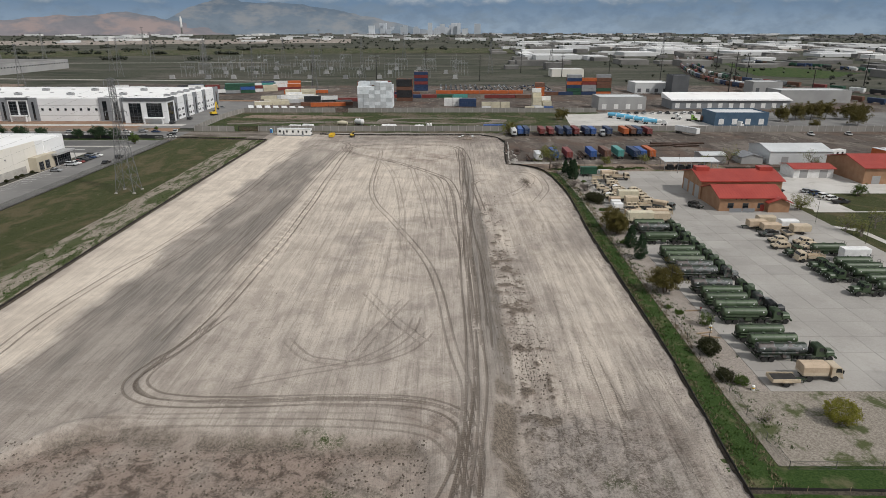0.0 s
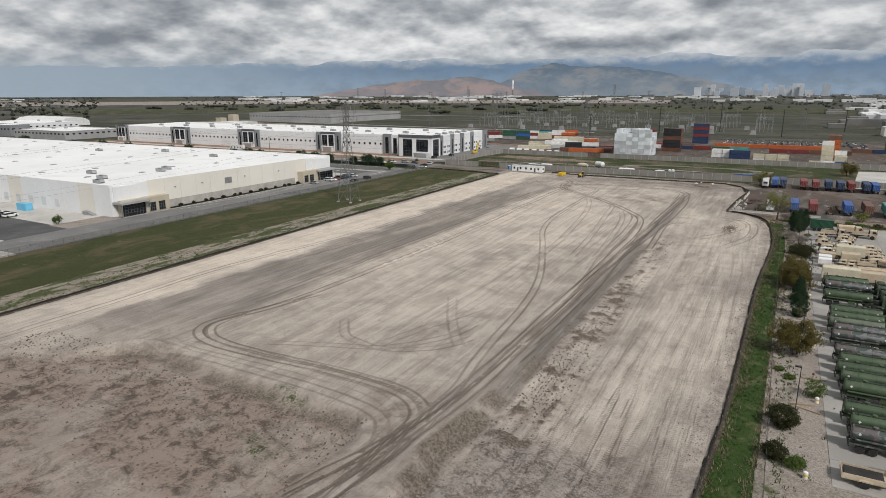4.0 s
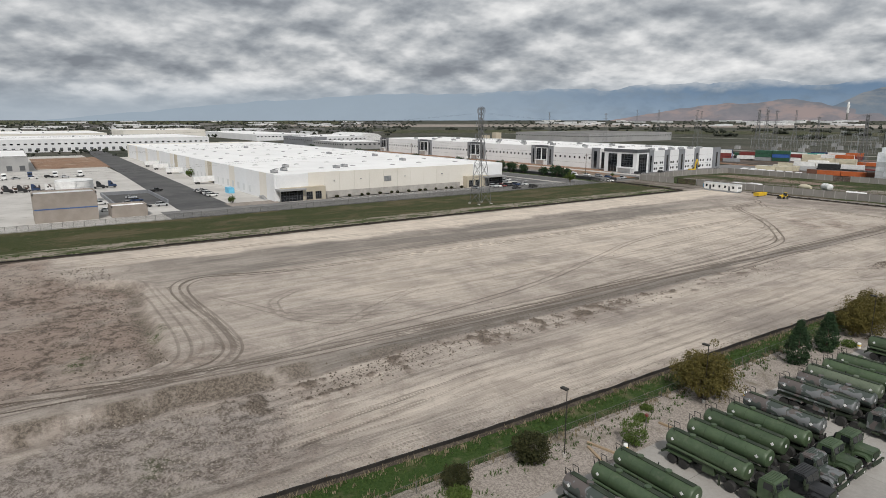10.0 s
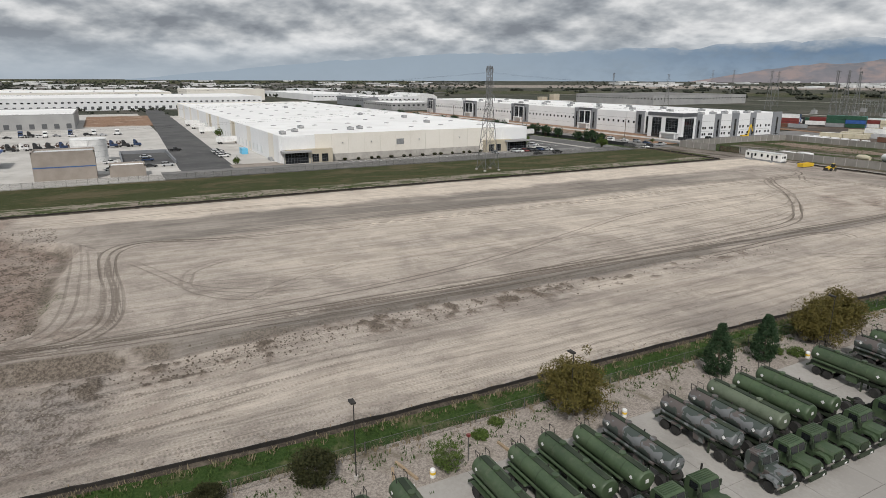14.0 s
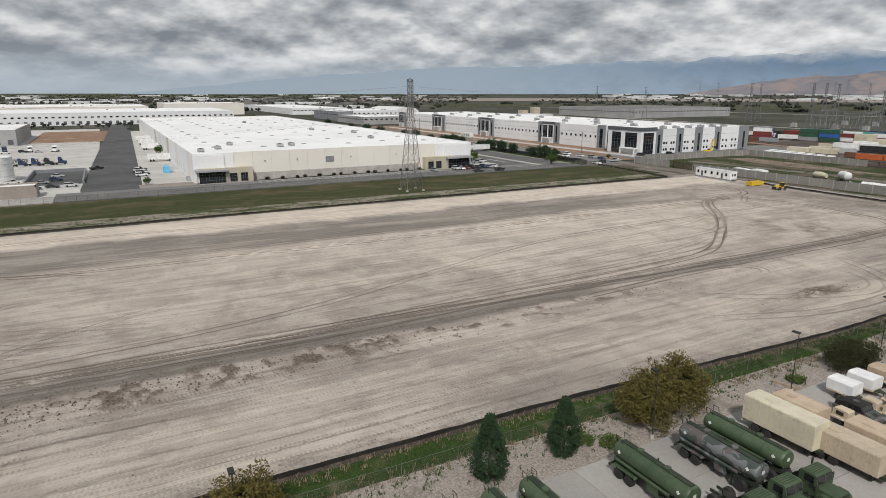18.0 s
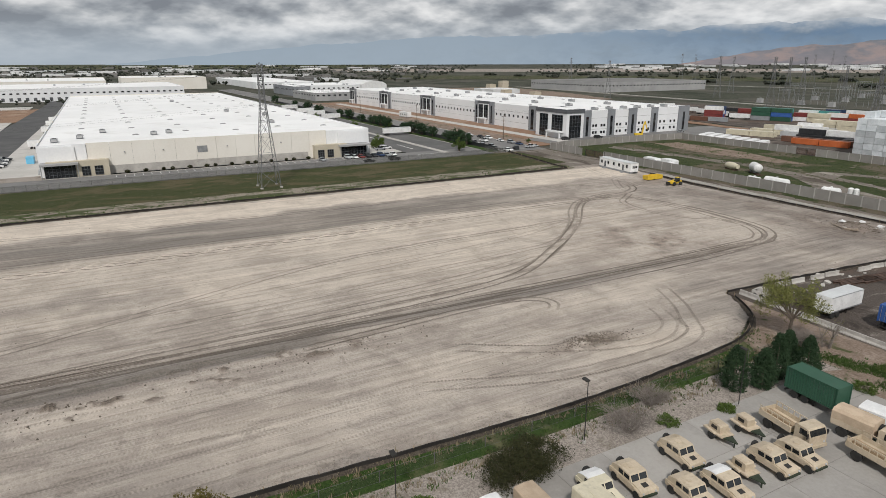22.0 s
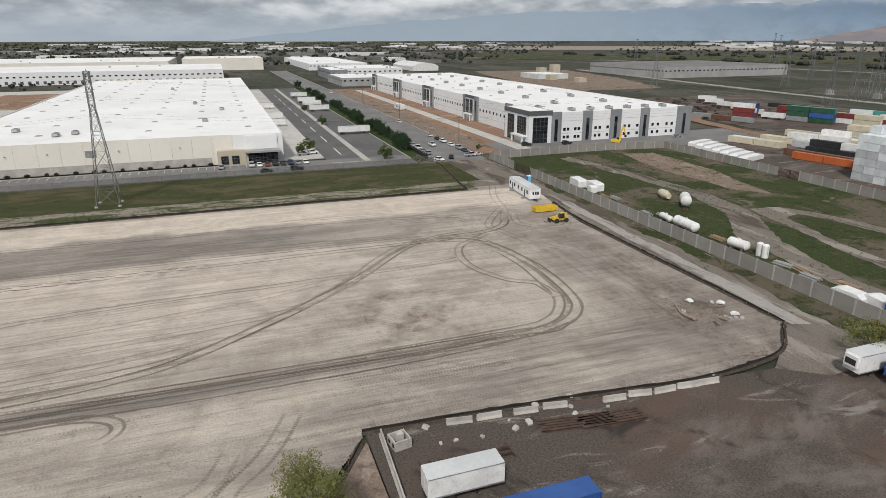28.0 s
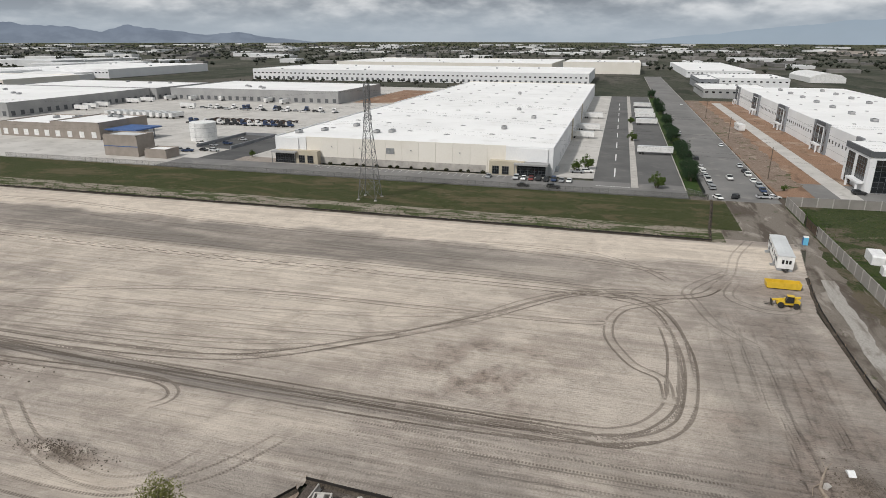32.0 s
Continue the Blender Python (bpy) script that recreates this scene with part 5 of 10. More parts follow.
    for k, (a, b) in enumerate(strips):
        p = part("pier", S().box(x1 - 0.3, x1 + 0.5, a, b, 0, h + 0.35), MIDGREY, th, "mid-grey pier panel")
        block(p, "slot_window", x1 + 0.5, x1 + 0.55, (a + b) / 2 - 0.8, (a + b) / 2 + 0.8, 0.5, h - 3, DARK_GLASS)
    for (a0, a), (b, b1) in zip(strips, strips[1:]):
        panel_wall(th, "wall_panel", "y", x1, a, b, 0, h, 10, WHITE)
        n = 4 if b - a > 11 else 3
        for i in range(n):
            c = a + (b - a) * (i + 0.5) / n + (0.5 if i % 2 == 0 else -0.5)
            for z in (1.6, 5.2):
                window(th, "y", x1, 1, c, z, z + 1.2, 1.2)
        for z in (3.8, 9.6):
            block(th, "reveal", x1, x1 + 0.02, a, b, z, z + 0.12, GREYWALL)
    for i in range(7):
        roof_unit(3.4, 2.4, 1.6, pose(x1 - 10 - 14 * (i == 0), y0 + 8 + i * 10.5, h - 0.75))
    for i in range(9):
        for j in (0, 1):
            roof_unit(3.8, 2.6, 1.7, pose(x1 - 42 - i * 34, y0 + 27 + j * 30, h - 0.75))
    for i in range(9):
        for j in range(3):
            skylight(pose(x1 - 30 - i * 33, y0 + 14 + j * 26, h - 0.75))


cream_warehouse()
new_warehouse()

# ---- vehicles ----
def wheel(parent, x, y, r=0.5, w=0.3, rim=DARKSTEEL, face=1):
    me = shared(("wheel", r, w), lambda: S().lathe([(-w / 2, r * 0.62), (-w / 2, r * 0.92), (-w * 0.36, r), (w * 0.36, r), (w / 2, r * 0.92), (w / 2, r * 0.62)], "y", 18), RUBBER, True)
    t = part("wheel", me, RUBBER, parent, at=pose(x, y, r))
    me = shared(("rim", r, w, rim.name), lambda: S().lathe([(-w * 0.42, r * 0.6), (-w * 0.3, r * 0.5), (0, r * 0.2), (w * 0.3, r * 0.5), (w * 0.42, r * 0.6)], "y", 12), rim, True)
    part("rim", me, rim, t)
    return t


def tanker_trailer(paint, label, at):
    th = thing("tanker_trailer", label, "tanker trailer", "parked tanker trailers", at)
    barrel = S().lathe([(0.15, 0.55), (0.2, 0.86), (0.32, 0.95), (0.5, 0.97), (8.1, 0.97), (8.28, 0.95), (8.4, 0.86), (8.45, 0.55)], "x", 20, (0, 0, 2.28), 0.9)
    tank = part("tank", barrel, paint, th, smooth=True)
    for x in (2.2, 4.3, 6.4):
        part("weld_band", S().lathe([(x - 0.05, 0.97), (x - 0.04, 0.99), (x + 0.04, 0.99), (x + 0.05, 0.97)], "x", 20, (0, 0, 2.28), 0.9), paint, tank)
    part("walkway", S().box(0.5, 8.2, -0.26, 0.26, 3.14, 3.20), OLIVE_DARK, th, "narrow grated walkway")
    for x in (2.6, 5.6):
        part("manhole", S().cyl((x, 0, 3.15), (x, 0, 3.36), 0.3, n=14), paint, th)
    part("vent", S().cyl((4.3, 0.3, 3.1), (4.3, 0.3, 3.38), 0.07, n=8), DARKSTEEL, th)
    for y in (-0.95, 0.95):
        part("hose_tube", S().cyl((0.6, y * 1.06, 1.75), (6.8, y * 1.06, 1.75), 0.13, n=8), paint, th, "hose tube along the tank")
        part("frame_rail", S().box(0.1, 8.3, y * 0.5 - 0.07, y * 0.5 + 0.07, 1.02, 1.4), OLIVE_DARK, th)
        part("fender", S().prism([(0.45, 1.1), (0.6, 1.22), (3.1, 1.22), (3.25, 1.1), (3.25, 1.05), (3.05, 1.15), (0.65, 1.15), (0.45, 1.04)], y - 0.3, y + 0.3), paint, th)
        part("landing_leg", S().box(6.0, 6.16, y * 0.75 - 0.08, y * 0.75 + 0.08, 0.0, 1.2), OLIVE_DARK, th)
        part("handrail", S().wire([(0.2, y * 0.5, 3.0), (0.1, y * 0.5, 3.62), (0.75, y * 0.5, 3.62), (0.85, y * 0.5, 3.1)], 0.03, 6), DARKSTEEL, th)
        for x in (1.2, 2.5):
            wheel(th, x, y * 0.98, 0.52, 0.42, OLIVE_DARK)
    part("pump_cabinet", S().box(4.4, 5.6, -0.9, 0.9, 0.72, 1.5), paint, th)
    part("bumper", S().box(-0.05, 0.1, -1.1, 1.1, 0.72, 0.92), OLIVE_DARK, th)
    part("ladder", S().wire([(0.05, -0.25, 0.9), (0.05, -0.25, 3.1)], 0.03).wire([(0.05, 0.25, 0.9), (0.05, 0.25, 3.1)], 0.03).wire([(0.05, -0.25, 1.5), (0.05, 0.25, 1.5)], 0.03).wire([(0.05, -0.25, 2.0), (0.05, 0.25, 2.0)], 0.03).wire([(0.05, -0.25, 2.5), (0.05, 0.25, 2.5)], 0.03), DARKSTEEL, th)
    for x, s in ((1.0, 1), (7.6, 1)):
        for y in (-1, 1):
            m = pose(x, y * 0.9, 2.5, 0, 0, 0) @ pose(0, 0, 0, 0, 45, 0)
            part("placard", S().box(-0.14, 0.14, -0.012 + y * 0.055, 0.012 + y * 0.055, -0.14, 0.14, m), PAINTS["white"], th, "small white diamond placard")
    part("front_placard", S().box(8.45, 8.47, -0.16, 0.16, 2.2, 2.52), PAINTS["white"], th)
    return th


def tractor(paint, label, at):
    """A bonneted six-wheel-drive army tractor; its fifth wheel is at the origin, its nose towards +x."""
    th = thing("tractor_truck", label, "truck", "parked tractor trucks", at)
    for y in (-0.42, 0.42):
        part("frame_rail", S().box(-1.5, 4.9, y - 0.05, y + 0.05, 0.75, 1.02), OLIVE_DARK, th)
    part("fifth_wheel", S().cyl((0, 0, 1.02), (0, 0, 1.18), 0.5, n=16), DARKSTEEL, th)
    cab = part("cab", S().prism([(1.75, 0.95), (1.75, 2.35), (1.85, 2.72), (2.0, 2.8), (3.05, 2.8), (3.2, 2.7), (3.42, 1.95), (3.42, 0.95)], -1.08, 1.08), paint, th)
    part("windshield", S().prism([(3.23, 2.64), (3.40, 2.02), (3.44, 2.02), (3.27, 2.64)], -0.96, 0.96), CAR_GLASS, cab)
    part("window_post", S().prism([(3.22, 2.66), (3.41, 2.0), (3.46, 2.0), (3.28, 2.66)], -0.05, 0.05), paint, cab)
    for y in (-1.085, 1.085):
        part("side_window", S().prism([(2.25, 1.98), (2.25, 2.6), (3.02, 2.6), (3.2, 1.98)], y - 0.012, y + 0.012), CAR_GLASS, cab)
        part("mirror", S().box(3.2, 3.3, y * 1.16 - 0.12, y * 1.16 + 0.12, 1.95, 2.5), OLIVE_DARK, cab)
        part("step", S().box(2.3, 3.2, y * 0.95 - 0.16, y * 0.95 + 0.16, 0.55, 0.66), OLIVE_DARK, th)
        part("mudguard", S().prism([(3.45, 1.0), (3.55, 1.35), (3.9, 1.5), (4.6, 1.5), (4.95, 1.3), (5.05, 1.0), (4.85, 1.0), (4.6, 1.3), (3.9, 1.3), (3.65, 1.0)], y * 0.98 - 0.3, y * 0.98 + 0.22), paint, th)
        part("headlight", S().cyl((5.13, y * 0.72, 1.2), (5.2, y * 0.72, 1.2), 0.12, n=12), PAINTS["silver"], th)
        part("fuel_tank", S().cyl((1.0, y * 0.85, 0.85), (1.75, y * 0.85, 0.85), 0.3, n=12), OLIVE_DARK, th)
        wheel(th, 4.25, y * 0.93, 0.55, 0.34, OLIVE_DARK)
        for x in (-0.7, 0.7):
            wheel(th, x, y * 0.88, 0.55, 0.5, OLIVE_DARK)
    ribs = S()
    for i in range(5):
        ribs.box(1.98 + i * 0.22, 2.06 + i * 0.22, -0.9, 0.9, 2.79, 2.86)
    part("roof_rib", ribs, paint, cab)
    hood = part("hood", S().prism([(-0.82, 1.0), (-0.82, 1.62), (-0.6, 1.86), (0.6, 1.86), (0.82, 1.62), (0.82, 1.0)], 3.42, 5.05, "x"), paint, th)
    part("grille", S().box(5.05, 5.12, -0.6, 0.6, 1.02, 1.7), OLIVE_DARK, hood)
    part("bumper", S().box(5.2, 5.42, -1.15, 1.15, 0.62, 0.92), OLIVE_DARK, th)
    part("exhaust", S().cyl((1.6, 0.95, 1.0), (1.6, 0.95, 3.0), 0.09, n=8), DARKSTEEL, th)
    part("air_cleaner", S().cyl((3.3, -1.0, 1.5), (3.3, -1.0, 2.1), 0.2, n=10), OLIVE_DARK, th)
    part("spare_wheel", S().lathe([(1.35, 0.3), (1.35, 0.52), (1.65, 0.52), (1.65, 0.3)], "x", 16, (0, -0.1, 1.7)), RUBBER, th)
    part("number_plate", S().box(5.42, 5.44, 0.55, 0.85, 0.68, 0.85), PAINTS["white"], th)
    return th


def cabover(paint, label, at, load="stakes", name="cargo_truck"):
    """A cab-over army truck, centred on the origin, nose towards +x."""
    th = thing(name, label, "truck", "cab-over cargo trucks", at)
    for y in (-0.42, 0.42):
        part("frame_rail", S().box(-3.1, 3.0, y - 0.06, y + 0.06, 0.72, 1.0), OLIVE_DARK, th)
    cab = part("cab", S().prism([(1.35, 0.85), (1.35, 2.5), (1.5, 2.62), (2.75, 2.62), (2.9, 2.5), (3.15, 1.85), (3.2, 0.85)], -1.2, 1.2), paint, th)
    part("windshield", S().prism([(2.91, 2.46), (3.13, 1.88), (3.17, 1.88), (2.95, 2.46)], -1.05, 1.05), CAR_GLASS, cab)
    for y in (-1.205, 1.205):
        part("side_window", S().prism([(1.95, 1.75), (1.95, 2.4), (2.75, 2.4), (2.98, 1.75)], y - 0.012, y + 0.012), CAR_GLASS, cab)
        part("mirror", S().box(3.0, 3.1, y * 1.14 - 0.1, y * 1.14 + 0.1, 1.7, 2.25), DARKSTEEL, cab)
        part("headlight", S().cyl((3.2, y * 0.72, 1.05), (3.26, y * 0.72, 1.05), 0.12, n=10), PAINTS["silver"], th)
        for x in (-1.95, 2.05):
            wheel(th, x, y * 0.86, 0.58, 0.36, paint)
    part("bumper", S().box(3.15, 3.38, -1.2, 1.2, 0.55, 0.88), paint, th)
    part("spare_wheel", S().lathe([(-0.16, 0.32), (-0.16, 0.56), (0.16, 0.56), (0.16, 0.32)], "x", 16, (1.12, 0.35, 1.95)), RUBBER, th)
    part("bed_floor", S().box(-3.15, 0.85, -1.2, 1.2, 1.1, 1.24), paint, th)
    for y in (-1.17, 1.17):
        part("side_board", S().box(-3.15, 0.85, y - 0.03, y + 0.03, 1.24, 1.72), paint, th)
        if load == "stakes":
            for x in np.linspace(-3.0, 0.7, 6):
                part("stake", S().box(x - 0.04, x + 0.04, y - 0.04, y + 0.04, 1.72, 2.25), paint, th)
            part("rail", S().box(-3.1, 0.8, y - 0.03, y + 0.03, 2.18, 2.27), paint, th)
    for x in (-3.12, 0.82):
        part("end_board", S().box(x - 0.03, x + 0.03, -1.14, 1.14, 1.24, 1.78), paint, th)
    if load == "canvas":
        part("canvas_cover", S().prism([(-1.19, 1.5), (-1.2, 2.6), (-0.95, 2.88), (0, 2.98), (0.95, 2.88), (1.2, 2.6), (1.19, 1.5)], -3.18, 0.9, "x"), CANVAS, th, "tan canvas bed cover")
    else:
        part("bench", S().box(-3.0, 0.7, -0.35, 0.35, 1.24, 1.5), WOOD, th)
    return th


def humvee(paint, label, at, top=None, soft=None):
    th = thing("utility_vehicle", label, "army vehicle", "parked army utility vehicles", at)
    body = part("body", S().prism([(-2.2, 0.62), (-2.28, 1.05), (-2.2, 1.16), (1.0, 1.16), (2.15, 1.0), (2.22, 0.72), (1.95, 0.58)], -1.06, 1.06), paint, th)
    part("hood", S().prism([(0.85, 1.16), (0.85, 1.30), (2.0, 1.1), (2.15, 1.0)], -0.92, 0.92), paint, body)
    part("hood_vent", S().prism([(1.25, 1.235), (1.25, 1.26), (1.75, 1.18), (1.75, 1.155)], -0.3, 0.3), DARKSTEEL, body)
    cabin = part("cabin", S().prism([(-2.15, 1.14), (-1.95, 1.62), (-1.15, 1.86), (0.42, 1.86), (0.5, 1.80), (0.86, 1.18)], -0.98, 0.98), soft or paint, th, "slant-back cabin")
    part("windshield", S().prism([(0.50, 1.76), (0.80, 1.26), (0.84, 1.26), (0.54, 1.76)], -0.86, 0.86), CAR_GLASS, cabin)
    part("window_post", S().prism([(0.5, 1.78), (0.82, 1.24), (0.86, 1.24), (0.55, 1.78)], -0.05, 0.05), paint, cabin)
    if top:
        part("roof_cover", S().prism([(-1.98, 1.62), (-1.16, 1.9), (-0.55, 1.92), (-0.55, 1.86), (-1.15, 1.86), (-1.95, 1.6)], -1.0, 1.0), top, cabin, "white roof cover")
    else:
        part("roof_hatch", S().cyl((-0.5, 0, 1.86), (-0.5, 0, 1.92), 0.3, n=14), paint, cabin)
    for y in (-0.985, 0.985):
        for a, b in ((-1.0, -0.4), (-0.2, 0.45)):
            part("side_window", S().prism([(a, 1.3), (a, 1.72), (b, 1.72), (b + 0.05, 1.3)], y - 0.012, y + 0.012), CAR_GLASS, cabin)
        part("headlight", S().cyl((2.18, y * 0.72, 0.88), (2.26, y * 0.72, 0.88), 0.1, n=10), PAINTS["silver"], th)
        for x in (-1.5, 1.62):
            wheel(th, x, y * 0.93, 0.46, 0.3, paint)
            part("wheel_arch", S().prism([(x - 0.58, 0.75), (x - 0.45, 1.02), (x + 0.45, 1.02), (x + 0.58, 0.75), (x + 0.5, 0.75), (x + 0.38, 0.95), (x - 0.38, 0.95), (x - 0.5, 0.75)], y * 1.08 - 0.06, y * 1.08 + 0.06), paint, th)
    part("bumper", S().box(2.2, 2.38, -0.8, 0.8, 0.56, 0.74), OLIVE_DARK, th)
    part("spare_wheel", S().lathe([(-2.5, 0.2), (-2.5, 0.44), (-2.25, 0.44), (-2.25, 0.2)], "x", 14, (0, 0.3, 1.15)), RUBBER, th)
    return th


def small_trailer(label, at, kind="generator", paint=SAND):
    th = thing(kind + "_trailer", label, "trailer", "small army trailers", at)
    L, W = (1.3, 0.85) if kind == "generator" else (1.75, 1.05)
    part("bed", S().box(-L, L, -W, W, 0.68, 0.82), paint, th)
    part("drawbar", S().prism([(-0.6, L), (0.6, L), (0.07, L + 1.3), (-0.07, L + 1.3)], 0.62, 0.74, "z", pose(0, 0, 0, 0, 0, -90)), OLIVE_DARK, th)
    part("stand", S().box(L + 0.9, L + 1.0, -0.05, 0.05, 0, 0.64), OLIVE_DARK, th)
    for y in (-1, 1):
        wheel(th, 0, y * (W + 0.12), 0.42, 0.24, paint)
        part("mudguard", S().prism([(-0.55, 0.86), (-0.4, 0.98), (0.4, 0.98), (0.55, 0.86), (0.55, 0.82), (-0.55, 0.82)], y * (W + 0.12) - 0.14, y * (W + 0.12) + 0.14), paint, th)
    if kind == "generator":
        g = part("generator", S().prism([(-0.85, 0.82), (-0.85, 1.55), (-0.75, 1.66), (0.6, 1.66), (0.72, 1.55), (0.72, 0.82)], -0.55, 0.55), paint, th)
        part("louvre", S().box(-0.5, 0.3, -0.57, -0.55, 1.05, 1.45), DARKSTEEL, g)
        part("hatch", S().box(-0.6, 0.5, -0.4, 0.4, 1.66, 1.69), paint, g)
    elif kind == "cargo":
        for y in (-W, W):
            part("side_board", S().box(-L, L, y - 0.03, y + 0.03, 0.82, 1.35), paint, th)
        part("tail_board", S().box(-L - 0.03, -L + 0.03, -W, W, 0.82, 1.35), paint, th)
        part("load", S().box(-L + 0.2, L - 0.3, -W + 0.2, W - 0.2, 0.82, 1.2), DARKSTEEL, th)
    else:
        mat = {"covered": CANVAS, "box": paint, "wrapped": TARP_WHITE}[kind]
        part("cover", S().prism([(-W - 0.03, 0.9), (-W - 0.03, 2.05), (-W + 0.12, 2.2), (0, 2.26), (W - 0.12, 2.2), (W + 0.03, 2.05), (W + 0.03, 0.9)], -L - 0.04, L + 0.04, "x"), mat, th)
        part("skirt", S().box(-L - 0.02, L + 0.02, -W - 0.01, W + 0.01, 0.78, 0.95), paint, th)
    return th


def shelter(label, at, L=6.0, mat=SAND, H=2.6, base=1.05):
    """A boxy shelter or container on a two-axle trailer, towards +x."""
    th = thing("shelter_trailer", label, "trailer", "shelter trailers", at)
    b = part("body", S().prism([(-1.18, base), (-1.2, base + 0.1), (-1.2, base + H - 0.12), (-1.12, base + H), (1.12, base + H), (1.2, base + H - 0.12), (1.2, base + 0.1), (1.18, base)], -L / 2, L / 2, "x"), mat, th)
    for x in np.arange(-L / 2 + 0.6, L / 2 - 0.3, 1.2):
        for y in (-1.205, 1.205):
            part("rib", S().box(x - 0.04, x + 0.04, y - 0.015, y + 0.015, base + 0.12, base + H - 0.14), mat, b)
    part("hatch", S().box(-L * 0.3, -L * 0.12, -0.4, 0.4, base + H, base + H + 0.06), mat, b)
    part("chassis", S().box(-L / 2, L / 2 + 0.4, -0.5, 0.5, base - 0.3, base), OLIVE_DARK, th)
    part("landing_leg", S().box(L / 2 - 0.8, L / 2 - 0.65, -0.6, 0.6, 0, base - 0.3), OLIVE_DARK, th)
    part("bumper", S().box(-L / 2 - 0.1, -L / 2, -1.1, 1.1, base - 0.45, base - 0.25), mat, th)
    for y in (-1, 1):
        for x in (-L * 0.3, -L * 0.3 + 1.25):
            wheel(th, x, y * 0.95, 0.48, 0.36, mat)
    return th


# ---- army yard: tankers and tractors ----
tank_rows = [(94.2, "c"), (97.6, "g"), (101.2, "g"), (108.5, "g"), (112.1, "g"), (115.5, "g"), (119.0, "g"), (122.9, "c"), (130.4, "c"), (133.9, "c"), (137.3, "p"), (140.9, "g"), (144.5, "g"), (155.2, "g"), (163.0, "c"), (166.6, "g")]
PALE_OLIVE = surface("faded_olive_paint", (0.095, 0.120, 0.080), (0.125, 0.150, 0.105), 0.5, 4, 0.5, dirt=(0.08, 0.095, 0.06))
skins = {"c": (CAMO, "camouflage-painted"), "g": (OLIVE, "olive green"), "p": (PALE_OLIVE, "faded pale green")}
made = {}
for k, (y, skin) in enumerate(tank_rows):
    at = pose(53.2 + 0.3 * math.sin(k * 2.3), y, 0.13, 0, 0, 0.6 * math.sin(k * 1.7))
    if skin in made:
        copy_thing(made[skin], at)
    else:
        made[skin] = tanker_trailer(skins[skin][0], skins[skin][1] + " fuel tanker semi-trailer parked on the concrete", at)
tractors = {}
for k, (y, skin) in enumerate([(94.3, "g"), (108.6, "g"), (112.2, "d"), (115.7, "c"), (119.2, "g"), (123.0, "g"), (130.5, "c"), (134.0, "g"), (137.6, "g"), (141.2, "g"), (144.8, "g"), (149.6, "g"), (155.3, "g"), (159.4, "g"), (163.2, "g"), (166.8, "g")]):
    off = 0.9 if skin == "d" else 0.0
    at = pose(61.3 + off + 0.25 * math.sin(k * 3.1), y, 0.13, 0, 0, 0.8 * math.sin(k * 2.1))
    if skin in tractors:
        copy_thing(tractors[skin], at)
    else:
        paint, word = {"g": (OLIVE, "olive green"), "c": (CAMO, "camouflage-painted"), "d": (PAINTS["black"], "dark green-black")}[skin]
        tractors[skin] = tractor(paint, word + " bonneted army tractor coupled to a tanker trailer", at)
# the far side of the yard, facing the other way
for k, (x, y) in enumerate([(86.0, 145.2), (87.0, 136.2), (87.0, 132.6), (87.0, 129.2), (87.6, 121.6), (91.5, 111.5)]):
    copy_thing(tractors["g"], pose(x + 4.2, y, 0.13, 0, 0, 180))
for x, y in ((99.4, 146.0), (99.6, 136.4), (99.6, 132.8), (99.8, 129.4), (100.4, 125.6), (100.4, 121.8)):
    copy_thing(made["g"], pose(x + 0.6, y, 0.13, 0, 0, 180))

# tan vehicles
cabover(SAND, "sand-coloured cab-over truck with a tan canvas cover", pose(60.6, 88.0, 0.13), "canvas")
flat = small_trailer("sand-coloured flat cargo trailer with low boards", pose(54.2, 86.6, 0.13), "cargo")
flat.scale = (1.25, 1.1, 1.0)
shelter("long cream shelter semi-trailer on the concrete", pose(57.0, 173.0, 0.13), 7.4, PAINTS["buff"], 2.6)
shelter("tan canvas-covered trailer beside a shrub bed", pose(56.2, 176.8, 0.13), 4.8, CANVAS, 2.1, 0.95)
shelter("sand-coloured shelter trailer with roof hatches", pose(62.6, 174.2, 0.13), 6.4, SAND, 2.1, 0.9)
shelter("tan canvas-topped trailer in the vehicle park", pose(63.6, 177.9, 0.13), 6.0, CANVAS, 2.1, 0.9)
shelter("cream box shelter trailer in the vehicle park", pose(60.6, 198.4, 0.13), 6.4, PAINTS["buff"], 2.5)
shelter("sand-coloured box trailer with roof panels", pose(60.4, 193.4, 0.13), 4.0, SAND, 1.9, 0.9)
cv = small_trailer("small trailer with a tan canvas cover", pose(55.4, 194.9, 0.13), "covered")
small_trailer("small trailer wrapped in white tarpaulin", pose(54.6, 187.6, 0.13), "wrapped").scale = (0.8, 0.95, 0.98)
copy_thing(bpy.data.objects["wrapped_trailer"], pose(54.8, 191.2, 0.13))
gen = small_trailer("sand-coloured generator trailer with a drawbar", pose(54.9, 219.3, 0.13, 0, 0, -8), "generator")
for x, y, a in ((55.4, 222.9, -6), (60.3, 216.0, -6), (58.2, 186.4, 0), (58.8, 190.2, 4), (60.2, 186.8, 0), (60.6, 190.2, 0), (58.0, 181.6, -3)):
    copy_thing(gen, pose(x, y, 0.13, 0, 0, a))
car = small_trailer("sand-coloured cargo trailer with boarded sides", pose(60.8, 181.4, 0.13), "cargo")
copy_thing(car, pose(93.9, 161.6, 0.13, 0, 0, 90))
hum = humvee(SAND, "sand-coloured army utility vehicle on the concrete", pose(55.9, 212.5, 0.13, 0, 0, -3))
